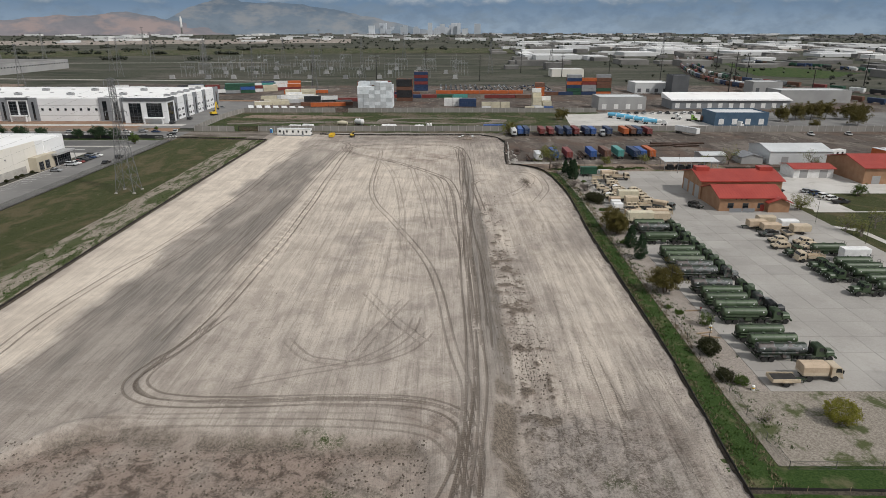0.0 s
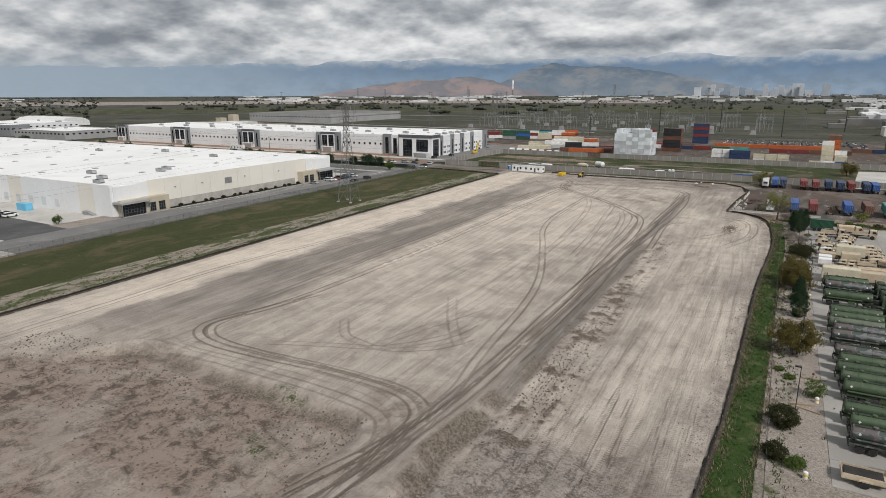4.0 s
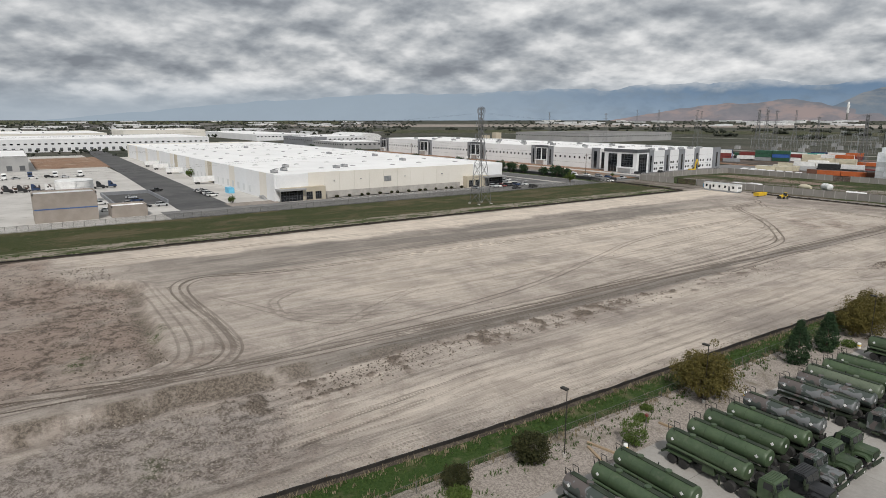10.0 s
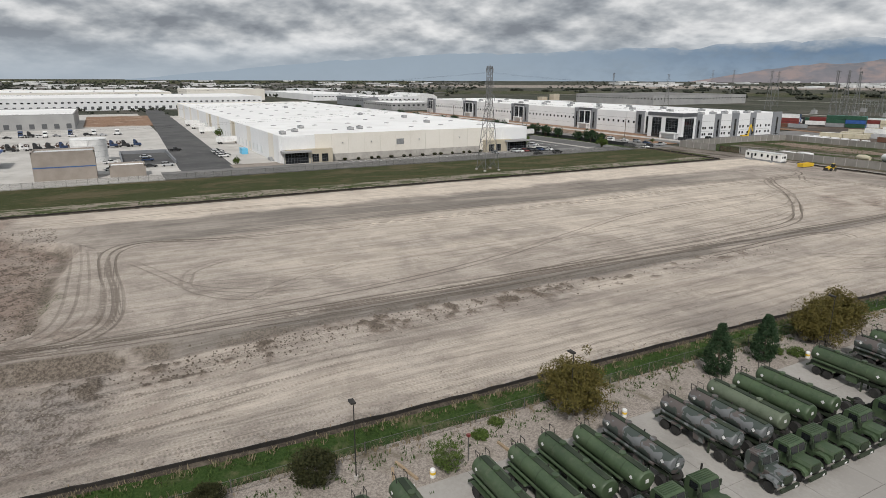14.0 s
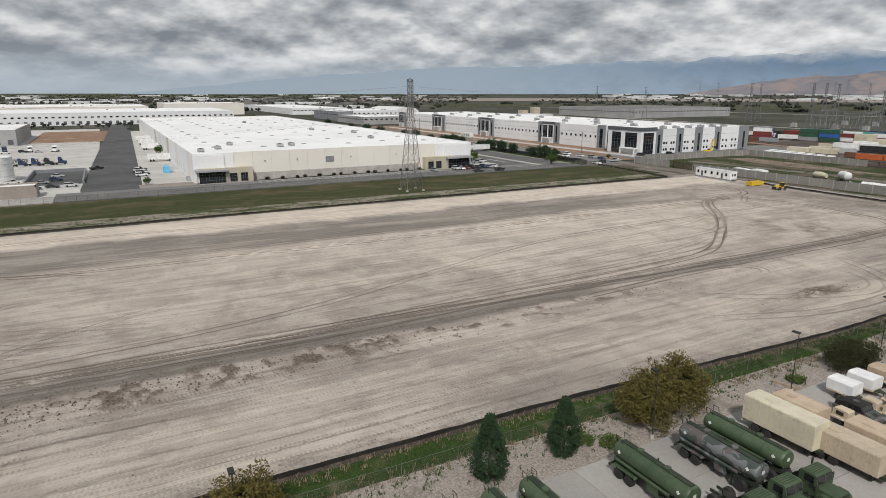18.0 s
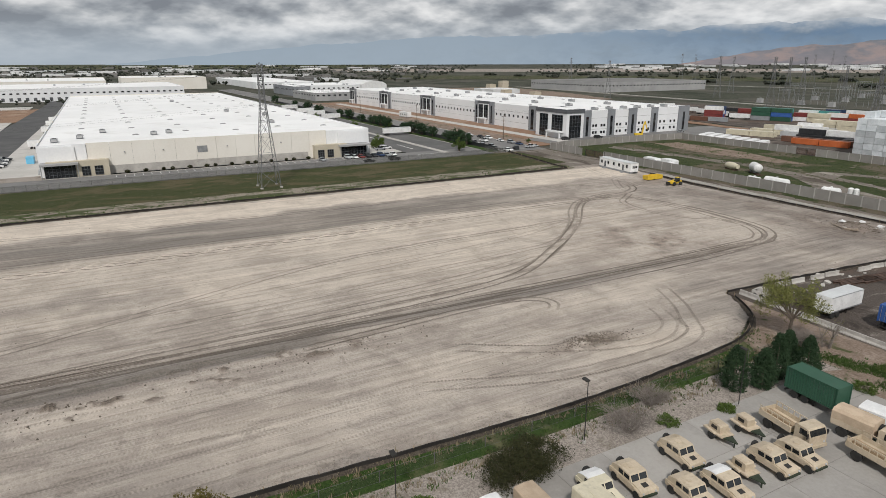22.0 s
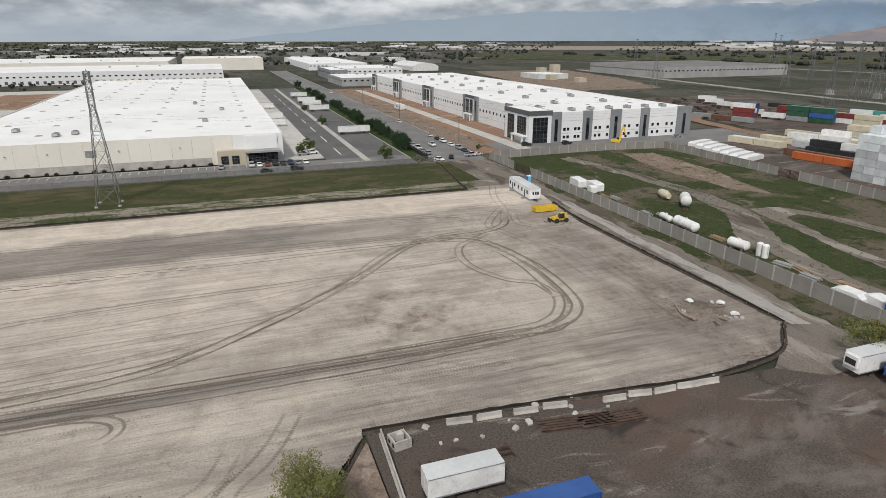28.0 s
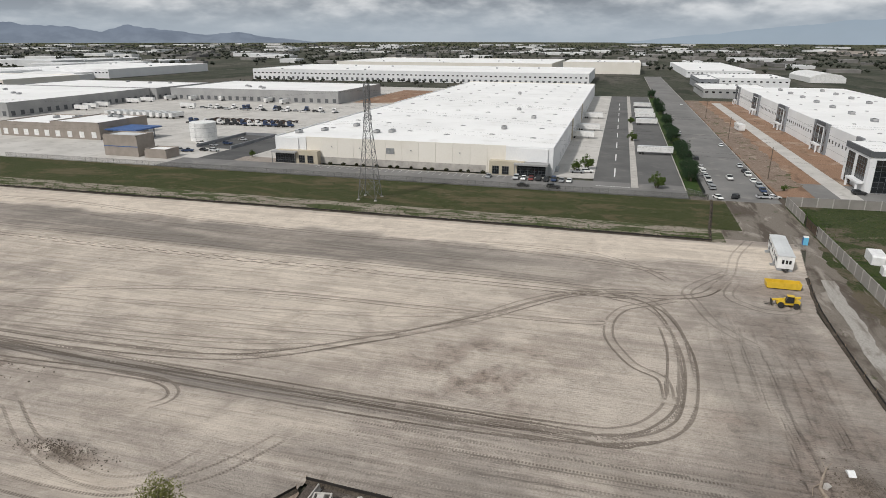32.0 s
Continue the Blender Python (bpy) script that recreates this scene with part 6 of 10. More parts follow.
for x, y, a in ((61.1, 219.4, -2), (61.7, 222.7, -2), (60.6, 208.6, -4), (56.6, 205.4, -5), (65.2, 177.2, 0), (66.5, 205.0, 0), (88.4, 155.8, 180), (86.9, 151.2, 180), (94.3, 154.4, 180), (94.0, 150.6, 180), (66.8, 197.6, 0), (66.2, 201.4, 0), (62.2, 201.9, 0), (66.4, 209.4, 0), (66.6, 193.8, 0)):
    copy_thing(hum, pose(x, y, 0.13, 0, 0, a))
humvee(SAND, "sand-coloured army utility vehicle with a white roof cover", pose(61.4, 212.3, 0.13, 0, 0, -4), TARP_WHITE)
humvee(PAINTS["buff"], "pale utility pickup beside the dark shrubs", pose(56.2, 201.6, 0.13, 0, 0, -3), TARP_WHITE)
ch = humvee(CAMO, "camouflage-painted utility vehicle with a dark soft top", pose(58.3, 184.0, 0.13), soft=SILT)
for x, y, a in ((64.4, 184.2, 0), (80.0, 190.4, -50), (88.6, 161.2, 180)):
    copy_thing(ch, pose(x, y, 0.13, 0, 0, a))
ct = cabover(SAND, "sand-coloured cab-over truck with a staked open bed", pose(58.4, 226.2, 0.13, 0, 0, -8))
for x, y, a in ((66.4, 228.6, -6), (89.0, 141.8, 180), (64.6, 189.2, 0), (66.0, 181.6, 0)):
    copy_thing(ct, pose(x, y, 0.13, 0, 0, a))
copy_thing(bpy.data.objects["cargo_truck"], pose(63.0, 232.0, 0.13, 0, 0, 4))
cabover(CAMO, "camouflage cab-over truck facing the tanker row", pose(68.8, 187.2, 0.13, 0, 0, -40), "canvas")
small_trailer("trailer with a torn white tarpaulin over its load", pose(62.4, 236.6, 0.13, 0, 0, 8), "wrapped").scale = (1.3, 1.1, 0.9)
for x, y, kind, lab in ((88.6, 168.4, "covered", "tan covered trailer on the far side of the yard"), (93.2, 172.4, "box", "sand-coloured box trailer beside the yard's edge"), (97.6, 168.4, "wrapped", "white-wrapped trailer beside the yard's edge"), (98.6, 163.8, "box", "sand-coloured box trailer in the vehicle park"), (91.0, 165.2, "covered", "tan covered trailer in the vehicle park")):
    small_trailer(lab, pose(x, y, 0.13, 0, 0, 180), kind).scale = (1.35, 1.2, 1.15)
shelter("white-wrapped box load on a trailer", pose(99.6, 141.6, 0.13, 0, 0, 180), 6.4, TARP_WHITE, 2.5)


# ---- plants ----
def leaf_cloud(s, rng, centres, count, size, flat=0.0):
    """Many small leaf blades scattered round twig ends."""
    for c, rad in centres:
        n = int(count)
        d = rng.normal(size=(n, 3))
        d /= np.linalg.norm(d, axis=1, keepdims=True)
        r = rad * rng.uniform(0.35, 1.05, (n, 1)) ** 0.6
        p = np.array(c) + d * r * np.array([1, 1, 0.85])
        a, b = rng.normal(size=(n, 3)), rng.normal(size=(n, 3))
        a /= np.linalg.norm(a, axis=1, keepdims=True)
        b -= a * np.sum(a * b, axis=1, keepdims=True)
        b /= np.linalg.norm(b, axis=1, keepdims=True)
        sz = size * rng.uniform(0.6, 1.4, (n, 1))
        k = len(s.v)
        q = np.stack([p - a * sz, p + b * sz * 0.45, p + a * sz, p - b * sz * 0.45], 1).reshape(-1, 3)
        s.v += [tuple(v) for v in q.tolist()]
        s.f += [(k + 4 * i, k + 4 * i + 1, k + 4 * i + 2, k + 4 * i + 3) for i in range(n)]


def broad_tree(label, at, h=6.0, spread=2.6, leaf=LEAF_OLIVE, seed=1, blades=52, size=0.2, bare=0.0, name="tree", trunk_h=0.25, group="yard trees"):
    rng = np.random.default_rng(seed)
    th = thing(name, label, "tree" if name == "tree" else "shrub", group, at)
    wood, centres = S(), []
    stems = 3 if h < 7 else 1
    for s0 in range(stems):
        a = rng.uniform(0, 6.28)
        base = np.array([0.15 * math.cos(a) * stems, 0.15 * math.sin(a) * stems, -0.05])
        fork = base + np.array([0.3 * math.cos(a), 0.3 * math.sin(a), h * trunk_h])
        wood.cyl(base, fork, 0.05 * h ** 0.7, 0.035 * h ** 0.7, 8)
        for b in range(7 if stems > 1 else 14):
            az = a + rng.uniform(-1.6, 1.6) if stems > 1 else rng.uniform(0, 6.28)
            reach, up = spread * rng.uniform(0.35, 0.95), h * rng.uniform(0.35, 0.95)
            up *= 1 - 0.35 * (reach / spread) ** 2
            tip = np.array([reach * math.cos(az), reach * math.sin(az), up])
            mid = fork * 0.45 + tip * 0.55 + rng.normal(size=3) * 0.18
            wood.cyl(fork, mid, 0.02 * h ** 0.7, 0.012 * h ** 0.7, 5)
            wood.cyl(mid, tip, 0.012 * h ** 0.7, 0.004 * h ** 0.7, 4)
            for q in range(5):
                e = mid * 0.4 + tip * 0.6 + rng.normal(size=3) * spread * 0.24
                wood.cyl(mid, e, 0.012, 0.005, 3, False)
                centres.append((e, spread * rng.uniform(0.16, 0.30)))
            centres.append((tip, spread * 0.22))
    if stems > 1 and bare < 0.5 and size < 0.14:
        for q in range(90):
            d = rng.normal(size=3)
            d /= np.linalg.norm(d)
            k = rng.uniform(0.62, 0.98) * (0.86 + 0.14 * math.sin(3 * math.atan2(d[1], d[0]) + seed))
            centres.append((np.array([spread * d[0] * k, spread * d[1] * k, h * (0.52 + 0.44 * d[2] * k)]), spread * rng.uniform(0.12, 0.24)))
    part("trunk", wood, TWIG if bare > 0.5 else BARK, th, smooth=False)
    crown = S()
    leaf_cloud(crown, rng, centres, max(2, blades * (1 - bare)), size)
    part("crown", crown, leaf, th)
    return th


def juniper(label, at, h=5.0, r=1.5, seed=3, leaf=None):
    """A dense pointed evergreen made of upright sprays."""
    rng = np.random.default_rng(seed)
    th = thing("tree", label, "tree", "evergreen trees", at)
    part("trunk", S().cyl((0, 0, -0.05), (0, 0, h * 0.8), 0.16, 0.04, 8), BARK, th)
    s = S()
    for i in range(330):
        z = h * rng.uniform(0.03, 0.97) ** 1.0
        lim = r * min(1, 0.55 + 1.6 * z / h) * (1 - (z / h) ** 1.9) * (0.9 + 0.12 * math.sin(9 * z + 3)) + 0.06
        a = rng.uniform(0, 6.28)
        c = (lim * math.cos(a) * rng.uniform(0.55, 1), lim * math.sin(a) * rng.uniform(0.55, 1), z)
        leaf_cloud(s, rng, [(c, 0.34)], 34, 0.10)
    part("crown", s, leaf or LEAF_PINE, th)
    return th


def twig_shrub(label, at, h=2.5, r=2.5, seed=1):
    """A leafless shrub: many fine stems that fork twice."""
    rng = np.random.default_rng(seed)
    th = thing("shrub", label, "shrub", "yard shrubs", at)
    stems, twigs = S(), S()
    for i in range(46):
        a, e = rng.uniform(0, 6.28), math.sqrt(rng.uniform(0.02, 1))
        foot = np.array([0.3 * e * math.cos(a), 0.3 * e * math.sin(a), -0.05])
        mid = np.array([0.55 * r * e * math.cos(a), 0.55 * r * e * math.sin(a), h * rng.uniform(0.35, 0.6)])
        stems.cyl(foot, mid, 0.03, 0.018, 4, False)
        for k in range(9):
            tip = mid + np.array([r * 0.45 * rng.normal() * 0.6 + 0.3 * r * e * math.cos(a), r * 0.45 * rng.normal() * 0.6 + 0.3 * r * e * math.sin(a), h * rng.uniform(0.05, 0.5)])
            twigs.cyl(mid, tip, 0.015, 0.007, 3, False)
            for q in range(3):
                twigs.cyl(mid * 0.4 + tip * 0.6, tip + rng.normal(size=3) * 0.28, 0.009, 0.004, 3, False)
    part("stem", stems, TWIG, th)
    part("twigs", twigs, TWIG, th)["kind"] = "stuff"
    return th


def round_bush(label, at, r=1.2, leaf=LEAF_DARK, seed=5, h=1.0, dense=170, size=0.1):
    rng = np.random.default_rng(seed)
    th = thing("shrub", label, "shrub", "yard shrubs", at)
    stems, s = S(), S()
    for i in range(16):
        a, e = rng.uniform(0, 6.28), rng.uniform(0.2, 1.0)
        stems.cyl((0, 0, -0.05), (r * e * math.cos(a), r * e * math.sin(a), r * h * rng.uniform(0.5, 1.4)), 0.03, 0.01, 4)
    part("stem", stems, BARK, th)
    for i in range(dense):
        d = rng.normal(size=3)
        d /= np.linalg.norm(d)
        k = rng.uniform(0.55, 1.0)
        c = (d[0] * r * k, d[1] * r * k, r * h * (0.85 + 0.85 * d[2] * k))
        if c[2] > 0.05:
            leaf_cloud(s, rng, [(c, 0.28)], 20, size)
    part("crown", s, leaf, th)
    return th


broad_tree("spreading olive-brown spring tree in the gravel bed", pose(47.8, 123.0, 0.08), 6.4, 3.3, LEAF_OLIVE, 11, 80, 0.12)
broad_tree("olive-green spring tree beside the tanker row", pose(48.2, 163.4, 0.08), 6.2, 3.1, LEAF_OLIVE, 12, 80, 0.12)
broad_tree("olive-green spring tree beside a lamp post", pose(48.0, 168.2, 0.08), 6.6, 3.3, LEAF_OLIVE, 13, 80, 0.12)
juniper("dark green pointed juniper in the gravel bed", pose(48.6, 144.0, 0.08), 6.4, 2.1, 21)
juniper("dark green pointed juniper beside a tanker", pose(48.6, 152.4, 0.08), 6.0, 1.9, 22)
for k, (x, y, h, r) in enumerate(((48.8, 229.6, 5.8, 2.2), (50.2, 233.0, 5.2, 1.9), (49.4, 236.8, 6.0, 2.1), (51.2, 240.2, 5.6, 2.0), (48.0, 241.0, 5.0, 1.7))):
    juniper("dark green evergreen in a dense cluster by the slope", pose(x, y, 0.06), h, r, 30 + k)
round_bush("rounded dark green shrub on the gravel", pose(46.2, 96.2, 0.08), 2.0, LEAF_DARK, 41, 0.9, 420)
round_bush("low dark shrub by the gravel's edge", pose(45.4, 87.6, 0.08), 1.5, LEAF_DARK, 42, 0.75, 250)
round_bush("bright green young shrub beside the pad", pose(50.0, 107.2, 0.08), 1.5, LEAF_GREEN, 43, 1.15, 130, 0.09)
round_bush("yellow-green shrub by the parked trucks", pose(57.4, 76.4, 0.08), 2.6, LEAF_YELLOW, 44, 0.75, 420)
round_bush("low green shrub at the gravel's edge", pose(47.6, 86.4, 0.08), 1.2, LEAF_GREEN, 45, 0.6, 120)
broad_tree("wide dark brown-green shrub behind the trailers", pose(50.2, 196.0, 0.08), 2.9, 3.2, LEAF_DARK, 46, 60, 0.09, name="shrub", trunk_h=0.12, group="yard shrubs")
broad_tree("dark brown-green shrub behind the trailers", pose(49.4, 199.6, 0.08), 2.7, 2.9, LEAF_DARK, 47, 60, 0.09, name="shrub", trunk_h=0.12, group="yard shrubs")
twig_shrub("leafless grey twiggy shrub by the fence", pose(49.6, 211.6, 0.08), 2.7, 3.0, 48)
twig_shrub("leafless grey twiggy shrub by the verge", pose(46.8, 217.6, 0.08), 2.2, 2.4, 49)
twig_shrub("leafless grey shrub under the tall spring tree", pose(46.0, 248.2, 0.05), 2.6, 2.4, 54)
broad_tree("bare grey shrub on the southern gravel", pose(46.6, 77.0, 0.08), 2.2, 1.6, LEAF_SPRING, 50, 8, 0.06, 0.8, name="shrub", trunk_h=0.1, group="yard shrubs")
broad_tree("tall thin spring tree by the lot's corner", pose(43.0, 248.8, 0.02), 13.0, 4.0, LEAF_SPRING, 51, 110, 0.12)
broad_tree("leafless brown sapling on the slope", pose(47.4, 251.0, 0.02), 5.2, 2.0, LEAF_SPRING, 52, 6, 0.07, 0.7)
broad_tree("pale green willow by the boundary wall", pose(34.5, 333.0, 0.0), 7.5, 4.2, LEAF_SPRING, 53, 26, 0.16)
for k, (x, y, r, lf) in enumerate(((49.6, 186.8, 1.1, LEAF_GREEN), (47.8, 155.2, 1.3, LEAF_GREEN), (49.6, 157.4, 1.2, LEAF_GREEN), (51.8, 224.6, 1.0, LEAF_GREEN), (50.6, 216.6, 1.3, LEAF_GREEN), (47.0, 112.6, 0.8, LEAF_GREEN), (45.6, 115.2, 0.7, LEAF_GREEN), (56.8, 243.0, 1.5, LEAF_GREEN), (60.5, 245.4, 1.4, LEAF_GREEN), (66.5, 246.6, 1.6, LEAF_GREEN), (64.0, 250.0, 1.2, LEAF_GREEN), (55.5, 250.6, 1.2, LEAF_GREEN), (72.0, 249.0, 1.5, LEAF_DARK))):
    round_bush("low green weed clump on the gravel" if k < 7 else "green weed clump on the brown slope", pose(x, y, 0.05), r, lf, 60 + k, 0.4, 70, 0.1)


# ---- lamps, posts and pad details ----
def yard_lamp(at, h=7.2):
    th = thing("street_lamp", "slim dark lamp post with a flat square head", "street lamp", "yard lamp posts", at)
    part("base", S().cyl((0, 0, -0.05), (0, 0, 0.35), 0.2, n=12), KERB, th)
    part("pole", S().cyl((0, 0, 0.35), (0, 0, h), 0.06, 0.045, n=8), DARKSTEEL, th)
    head = part("head", S().box(-0.75, 0.05, -0.22, 0.22, h, h + 0.16), DARKSTEEL, th)
    part("lens", S().box(-0.7, -0.2, -0.18, 0.18, h - 0.02, h), PAINTS["silver"], head)
    return th


lp = yard_lamp(pose(47.6, 99.6, 0.08))
for x, y in ((48.4, 122.3), (50.6, 162.0), (51.0, 183.6), (49.0, 206.0), (52.0, 226.4), (108.2, 173.0), (111.2, 154.9), (92, 240), (118, 222)):
    copy_thing(lp, pose(x, y, 0.08))


def bollard(at):
    th = thing("bollard", "short white bollard with a yellow band", "bollard", "bollards", at)
    part("post", S().cyl((0, 0, -0.05), (0, 0, 0.75), 0.26, n=12), PAINTS["white"], th)
    part("band", S().cyl((0, 0, 0.32), (0, 0, 0.55), 0.275, n=12), YELLOW, th)
    part("cap", S().lathe([(0.75, 0.26), (0.82, 0.2), (0.86, 0.08)], "z", 12), PAINTS["white"], th)
    return th


mk = thing("marker_post", "thin grey marker post with a red tip beside a shrub", "post", at=pose(49.8, 109.5, 0.08))
part("post", S().cyl((0, 0, -0.05), (0, 0, 2.6), 0.05, n=6), DULL_STEEL, mk)
part("tip", S().box(-0.14, 0.14, -0.14, 0.14, 2.5, 2.75), PAINTS["red"], mk, "red tip")
bl = bollard(pose(50.6, 127.6, 0.08))
for x, y in ((50.4, 105.6), (50.8, 157.8), (48.6, 84.6)):
    copy_thing(bl, pose(x, y, 0.08))
for x, y, r in ((48.6, 103.9, 12), (49.2, 102.4, -20), (50.2, 113.6, 5), (49.8, 184.6, 15)):
    tagged(part("timber", S().box(-1.6, 1.6, -0.12, 0.12, 0, 0.2), WOOD, at=pose(x, y, 0.08, 0, 0, r)), "weathered timber baulk lying on the gravel", "timber", "timber baulks")


# ---- red-roofed army buildings ----
def gable(parent, x0, x1, y0, y1, eave, ridge, axis="x", mat=RED_ROOF, over=0.7):
    s = S()
    if axis == "x":
        c = (y0 + y1) / 2
        s.prism([(y0 - over, eave - 0.15), (y0 - over, eave + 0.05), (c, ridge), (y1 + over, eave + 0.05), (y1 + over, eave - 0.15), (c, ridge - 0.25)], x0 - over, x1 + over, "x")
    else:
        c = (x0 + x1) / 2
        s.prism([(x0 - over, eave - 0.15), (x0 - over, eave + 0.05), (c, ridge), (x1 + over, eave + 0.05), (x1 + over, eave - 0.15), (c, ridge - 0.25)], y0 - over, y1 + over, "y")
    r = part("roof", s, mat, parent)
    n = int((x1 - x0 if axis == "x" else y1 - y0) / 0.9)
    near_by, rest = parent.name.startswith("maintenance_hall"), S()
    for i in range(0, n + 1):
        for sgn in (-1, 1):
            q = S() if near_by else rest
            if axis == "x":
                x = x0 + (x1 - x0) * i / n
                e = (y0 - over) if sgn < 0 else (y1 + over)
                q.wire([(x, e, eave + 0.07), (x, (y0 + y1) / 2, ridge + 0.02)], 0.035, 3)
            else:
                y = y0 + (y1 - y0) * i / n
                e = (x0 - over) if sgn < 0 else (x1 + over)
                q.wire([(e, y, eave + 0.07), ((x0 + x1) / 2, y, ridge + 0.02)], 0.035, 3)
            if near_by:
                part("seam", q, mat, r)
    if not near_by:
        part("seams", rest, mat, r)["kind"] = "stuff"
    return r


def gable_walls(parent, x0, x1, y0, y1, eave, ridge, axis, mat):
    s = S()
    if axis == "x":
        s.prism([(y0, -0.1), (y0, eave - 0.1), ((y0 + y1) / 2, ridge - 0.3), (y1, eave - 0.1), (y1, -0.1)], x0, x1, "x")
    else:
        s.prism([(x0, -0.1), (x0, eave - 0.1), ((x0 + x1) / 2, ridge - 0.3), (x1, eave - 0.1), (x1, -0.1)], y0, y1, "y")
    return part("wall", s, mat, parent)


def army_hall():
    th = thing("maintenance_hall", "tan brick maintenance hall with a red metal gable roof", "hall", "red-roofed buildings")
    w = gable_walls(th, 85, 111.6, 200, 216, 6.4, 8.8, "x", BRICK_TAN)
    gable(th, 85, 111.6, 200, 216, 6.4, 8.8, "x")
    for x in (87.5, 108.8):
        block(th, "roof_monitor", x - 2.2, x + 2.2, 206.4, 209.6, 8.0, 9.6, RED_ROOF)
    for y in (203, 208, 213):
        block(w, "bay_door", 84.94, 85, y - 1.7, y + 1.7, 0, 4.2, GREYWALL, "grey roller door")
    for k in range(5):
        window(w, "x", 200, -1, 90 + k * 4.6, 3.2, 4.6, 1.5)
    low = gable_walls(th, 85.5, 105, 186, 200.2, 4.4, 7.0, "x", BRICK_TAN)
    gable(th, 85.5, 105, 186, 200, 4.4, 7.0, "x")
    for k in range(3):
        window(low, "x", 186, -1, 89 + k * 4.6, 1.2, 2.6, 1.6)
    block(low, "door", 98.2, 99.4, 185.94, 186, 0, 2.2, RED_ROOF, "red entrance door")
    for x in (91.5, 95.5):
        block(low, "screen_fence", x - 3.4, x + 0.4, 184.4, 184.5, 0, 1.4, MIDGREY)
    porch = gable_walls(th, 100, 106.5, 184.5, 190, 3.2, 4.8, "y", BRICK_TAN)
    gable(th, 100, 106.5, 184.5, 190, 3.2, 4.8, "y")
    for k in range(3):
        part("gable_vent", S().cyl((90.5 + k * 1.6, 185.93, 4.0), (90.5 + k * 1.6, 186, 4.0), 0.25, n=10), DARKSTEEL, low)


def red_shed(x0, x1, y0, y1, eave, ridge, mat, label, doors=2, axis="x"):
    th = thing("garage_building", label, "building", "red-roofed buildings")
    w = gable_walls(th, x0, x1, y0, y1, eave, ridge, axis, mat)
    gable(th, x0, x1, y0, y1, eave, ridge, axis)
    for k in range(doors):
        c = x0 + (x1 - x0) * (k + 0.5) / doors
        block(w, "garage_door", c - 1.5, c + 1.5, y0 - 0.06, y0, 0, 3.0, GREYWALL, "grey roller door")
    return th


army_hall()
red_shed(133, 148, 232, 242, 3.6, 4.8, PAINTS["white"], "low white garage with a red metal roof")
red_shed(153, 190, 222, 246, 6.0, 9.0, BRICK_TAN, "tan brick hall with a large red metal roof", 4)


def open_shed(x0, x1, y0, y1, h, label, mat=PALEROOF):
    th = thing("open_shed", label, "shed")
    part("roof", S().prism([(y0, h), (y1, h + 0.5), (y1, h + 0.65), (y0, h + 0.15)], x0, x1, "x"), mat, th)
    for x in np.linspace(x0 + 0.5, x1 - 0.5, 5):
        for y in (y0 + 0.4, y1 - 0.4):
            part("post", S().box(x - 0.1, x + 0.1, y - 0.1, y + 0.1, -0.1, h + 0.05), STEEL, th)
    return th


open_shed(88, 110, 244.5, 251, 3.6, "open pole shed with a pale metal roof")
for k, x in enumerate((91.5, 95.6, 99.8, 104.0)):
    tagged(part("pallet_stack", S().box(x - 1.4, x + 1.4, 246, 249, 0, 1.2 + 0.4 * (k % 2)).box(x - 1.0, x + 1.0, 246.4, 248.4, 1.2, 1.9), PAINTS["black"]), "dark stacked goods under the open shed", "stack", "stacks under the shed")

# ---- boundary walls, fences and gates ----
def precast_wall(route, label, skip=()):
    """Grey precast panels between paler posts, along straight runs."""
    th = thing("boundary_wall", label, "wall", "precast boundary walls")
    for (ax, ay), (bx, by) in zip(route, route[1:]):
        d = math.hypot(bx - ax, by - ay)
        n = max(1, round(d / 4.4))
        ang = math.degrees(math.atan2(by - ay, bx - ax))
        step = d / n
        pm = shared(("wall_panel", round(step, 2)), lambda: S().box(0.14, step - 0.14, -0.07, 0.07, -0.3, 2.95).box(0.1, step - 0.1, -0.1, 0.1, 2.95, 3.05), PRECAST)
        qm = shared(("wall_post",), lambda: S().box(-0.16, 0.16, -0.16, 0.16, -0.3, 3.12), PRECAST_POST)
        for i in range(n):
            m = pose(ax, ay, 0, 0, 0, ang) @ pose(i * step, 0, 0)
            if (ax + (bx - ax) * (i + 0.5) / n, ay + (by - ay) * (i + 0.5) / n) and any(a <= ax + (bx - ax) * (i + 0.5) / n <= b for a, b in skip):
                continue
            part("panel", pm, PRECAST, th, at=m)
            part("post", qm, PRECAST_POST, th, at=m)
    return th


precast_wall([(-137, 345.6), (260, 346.4)], "long grey precast concrete wall behind the lot", skip=((-113, -101),))
precast_wall([(-137, 345.6), (-139, 396), (-134.5, 428)], "grey precast concrete wall beside the new warehouse")
precast_wall([(-134.5, 428), (104, 428.6)], "grey precast concrete wall before the container stacks", skip=((-74, -62),))


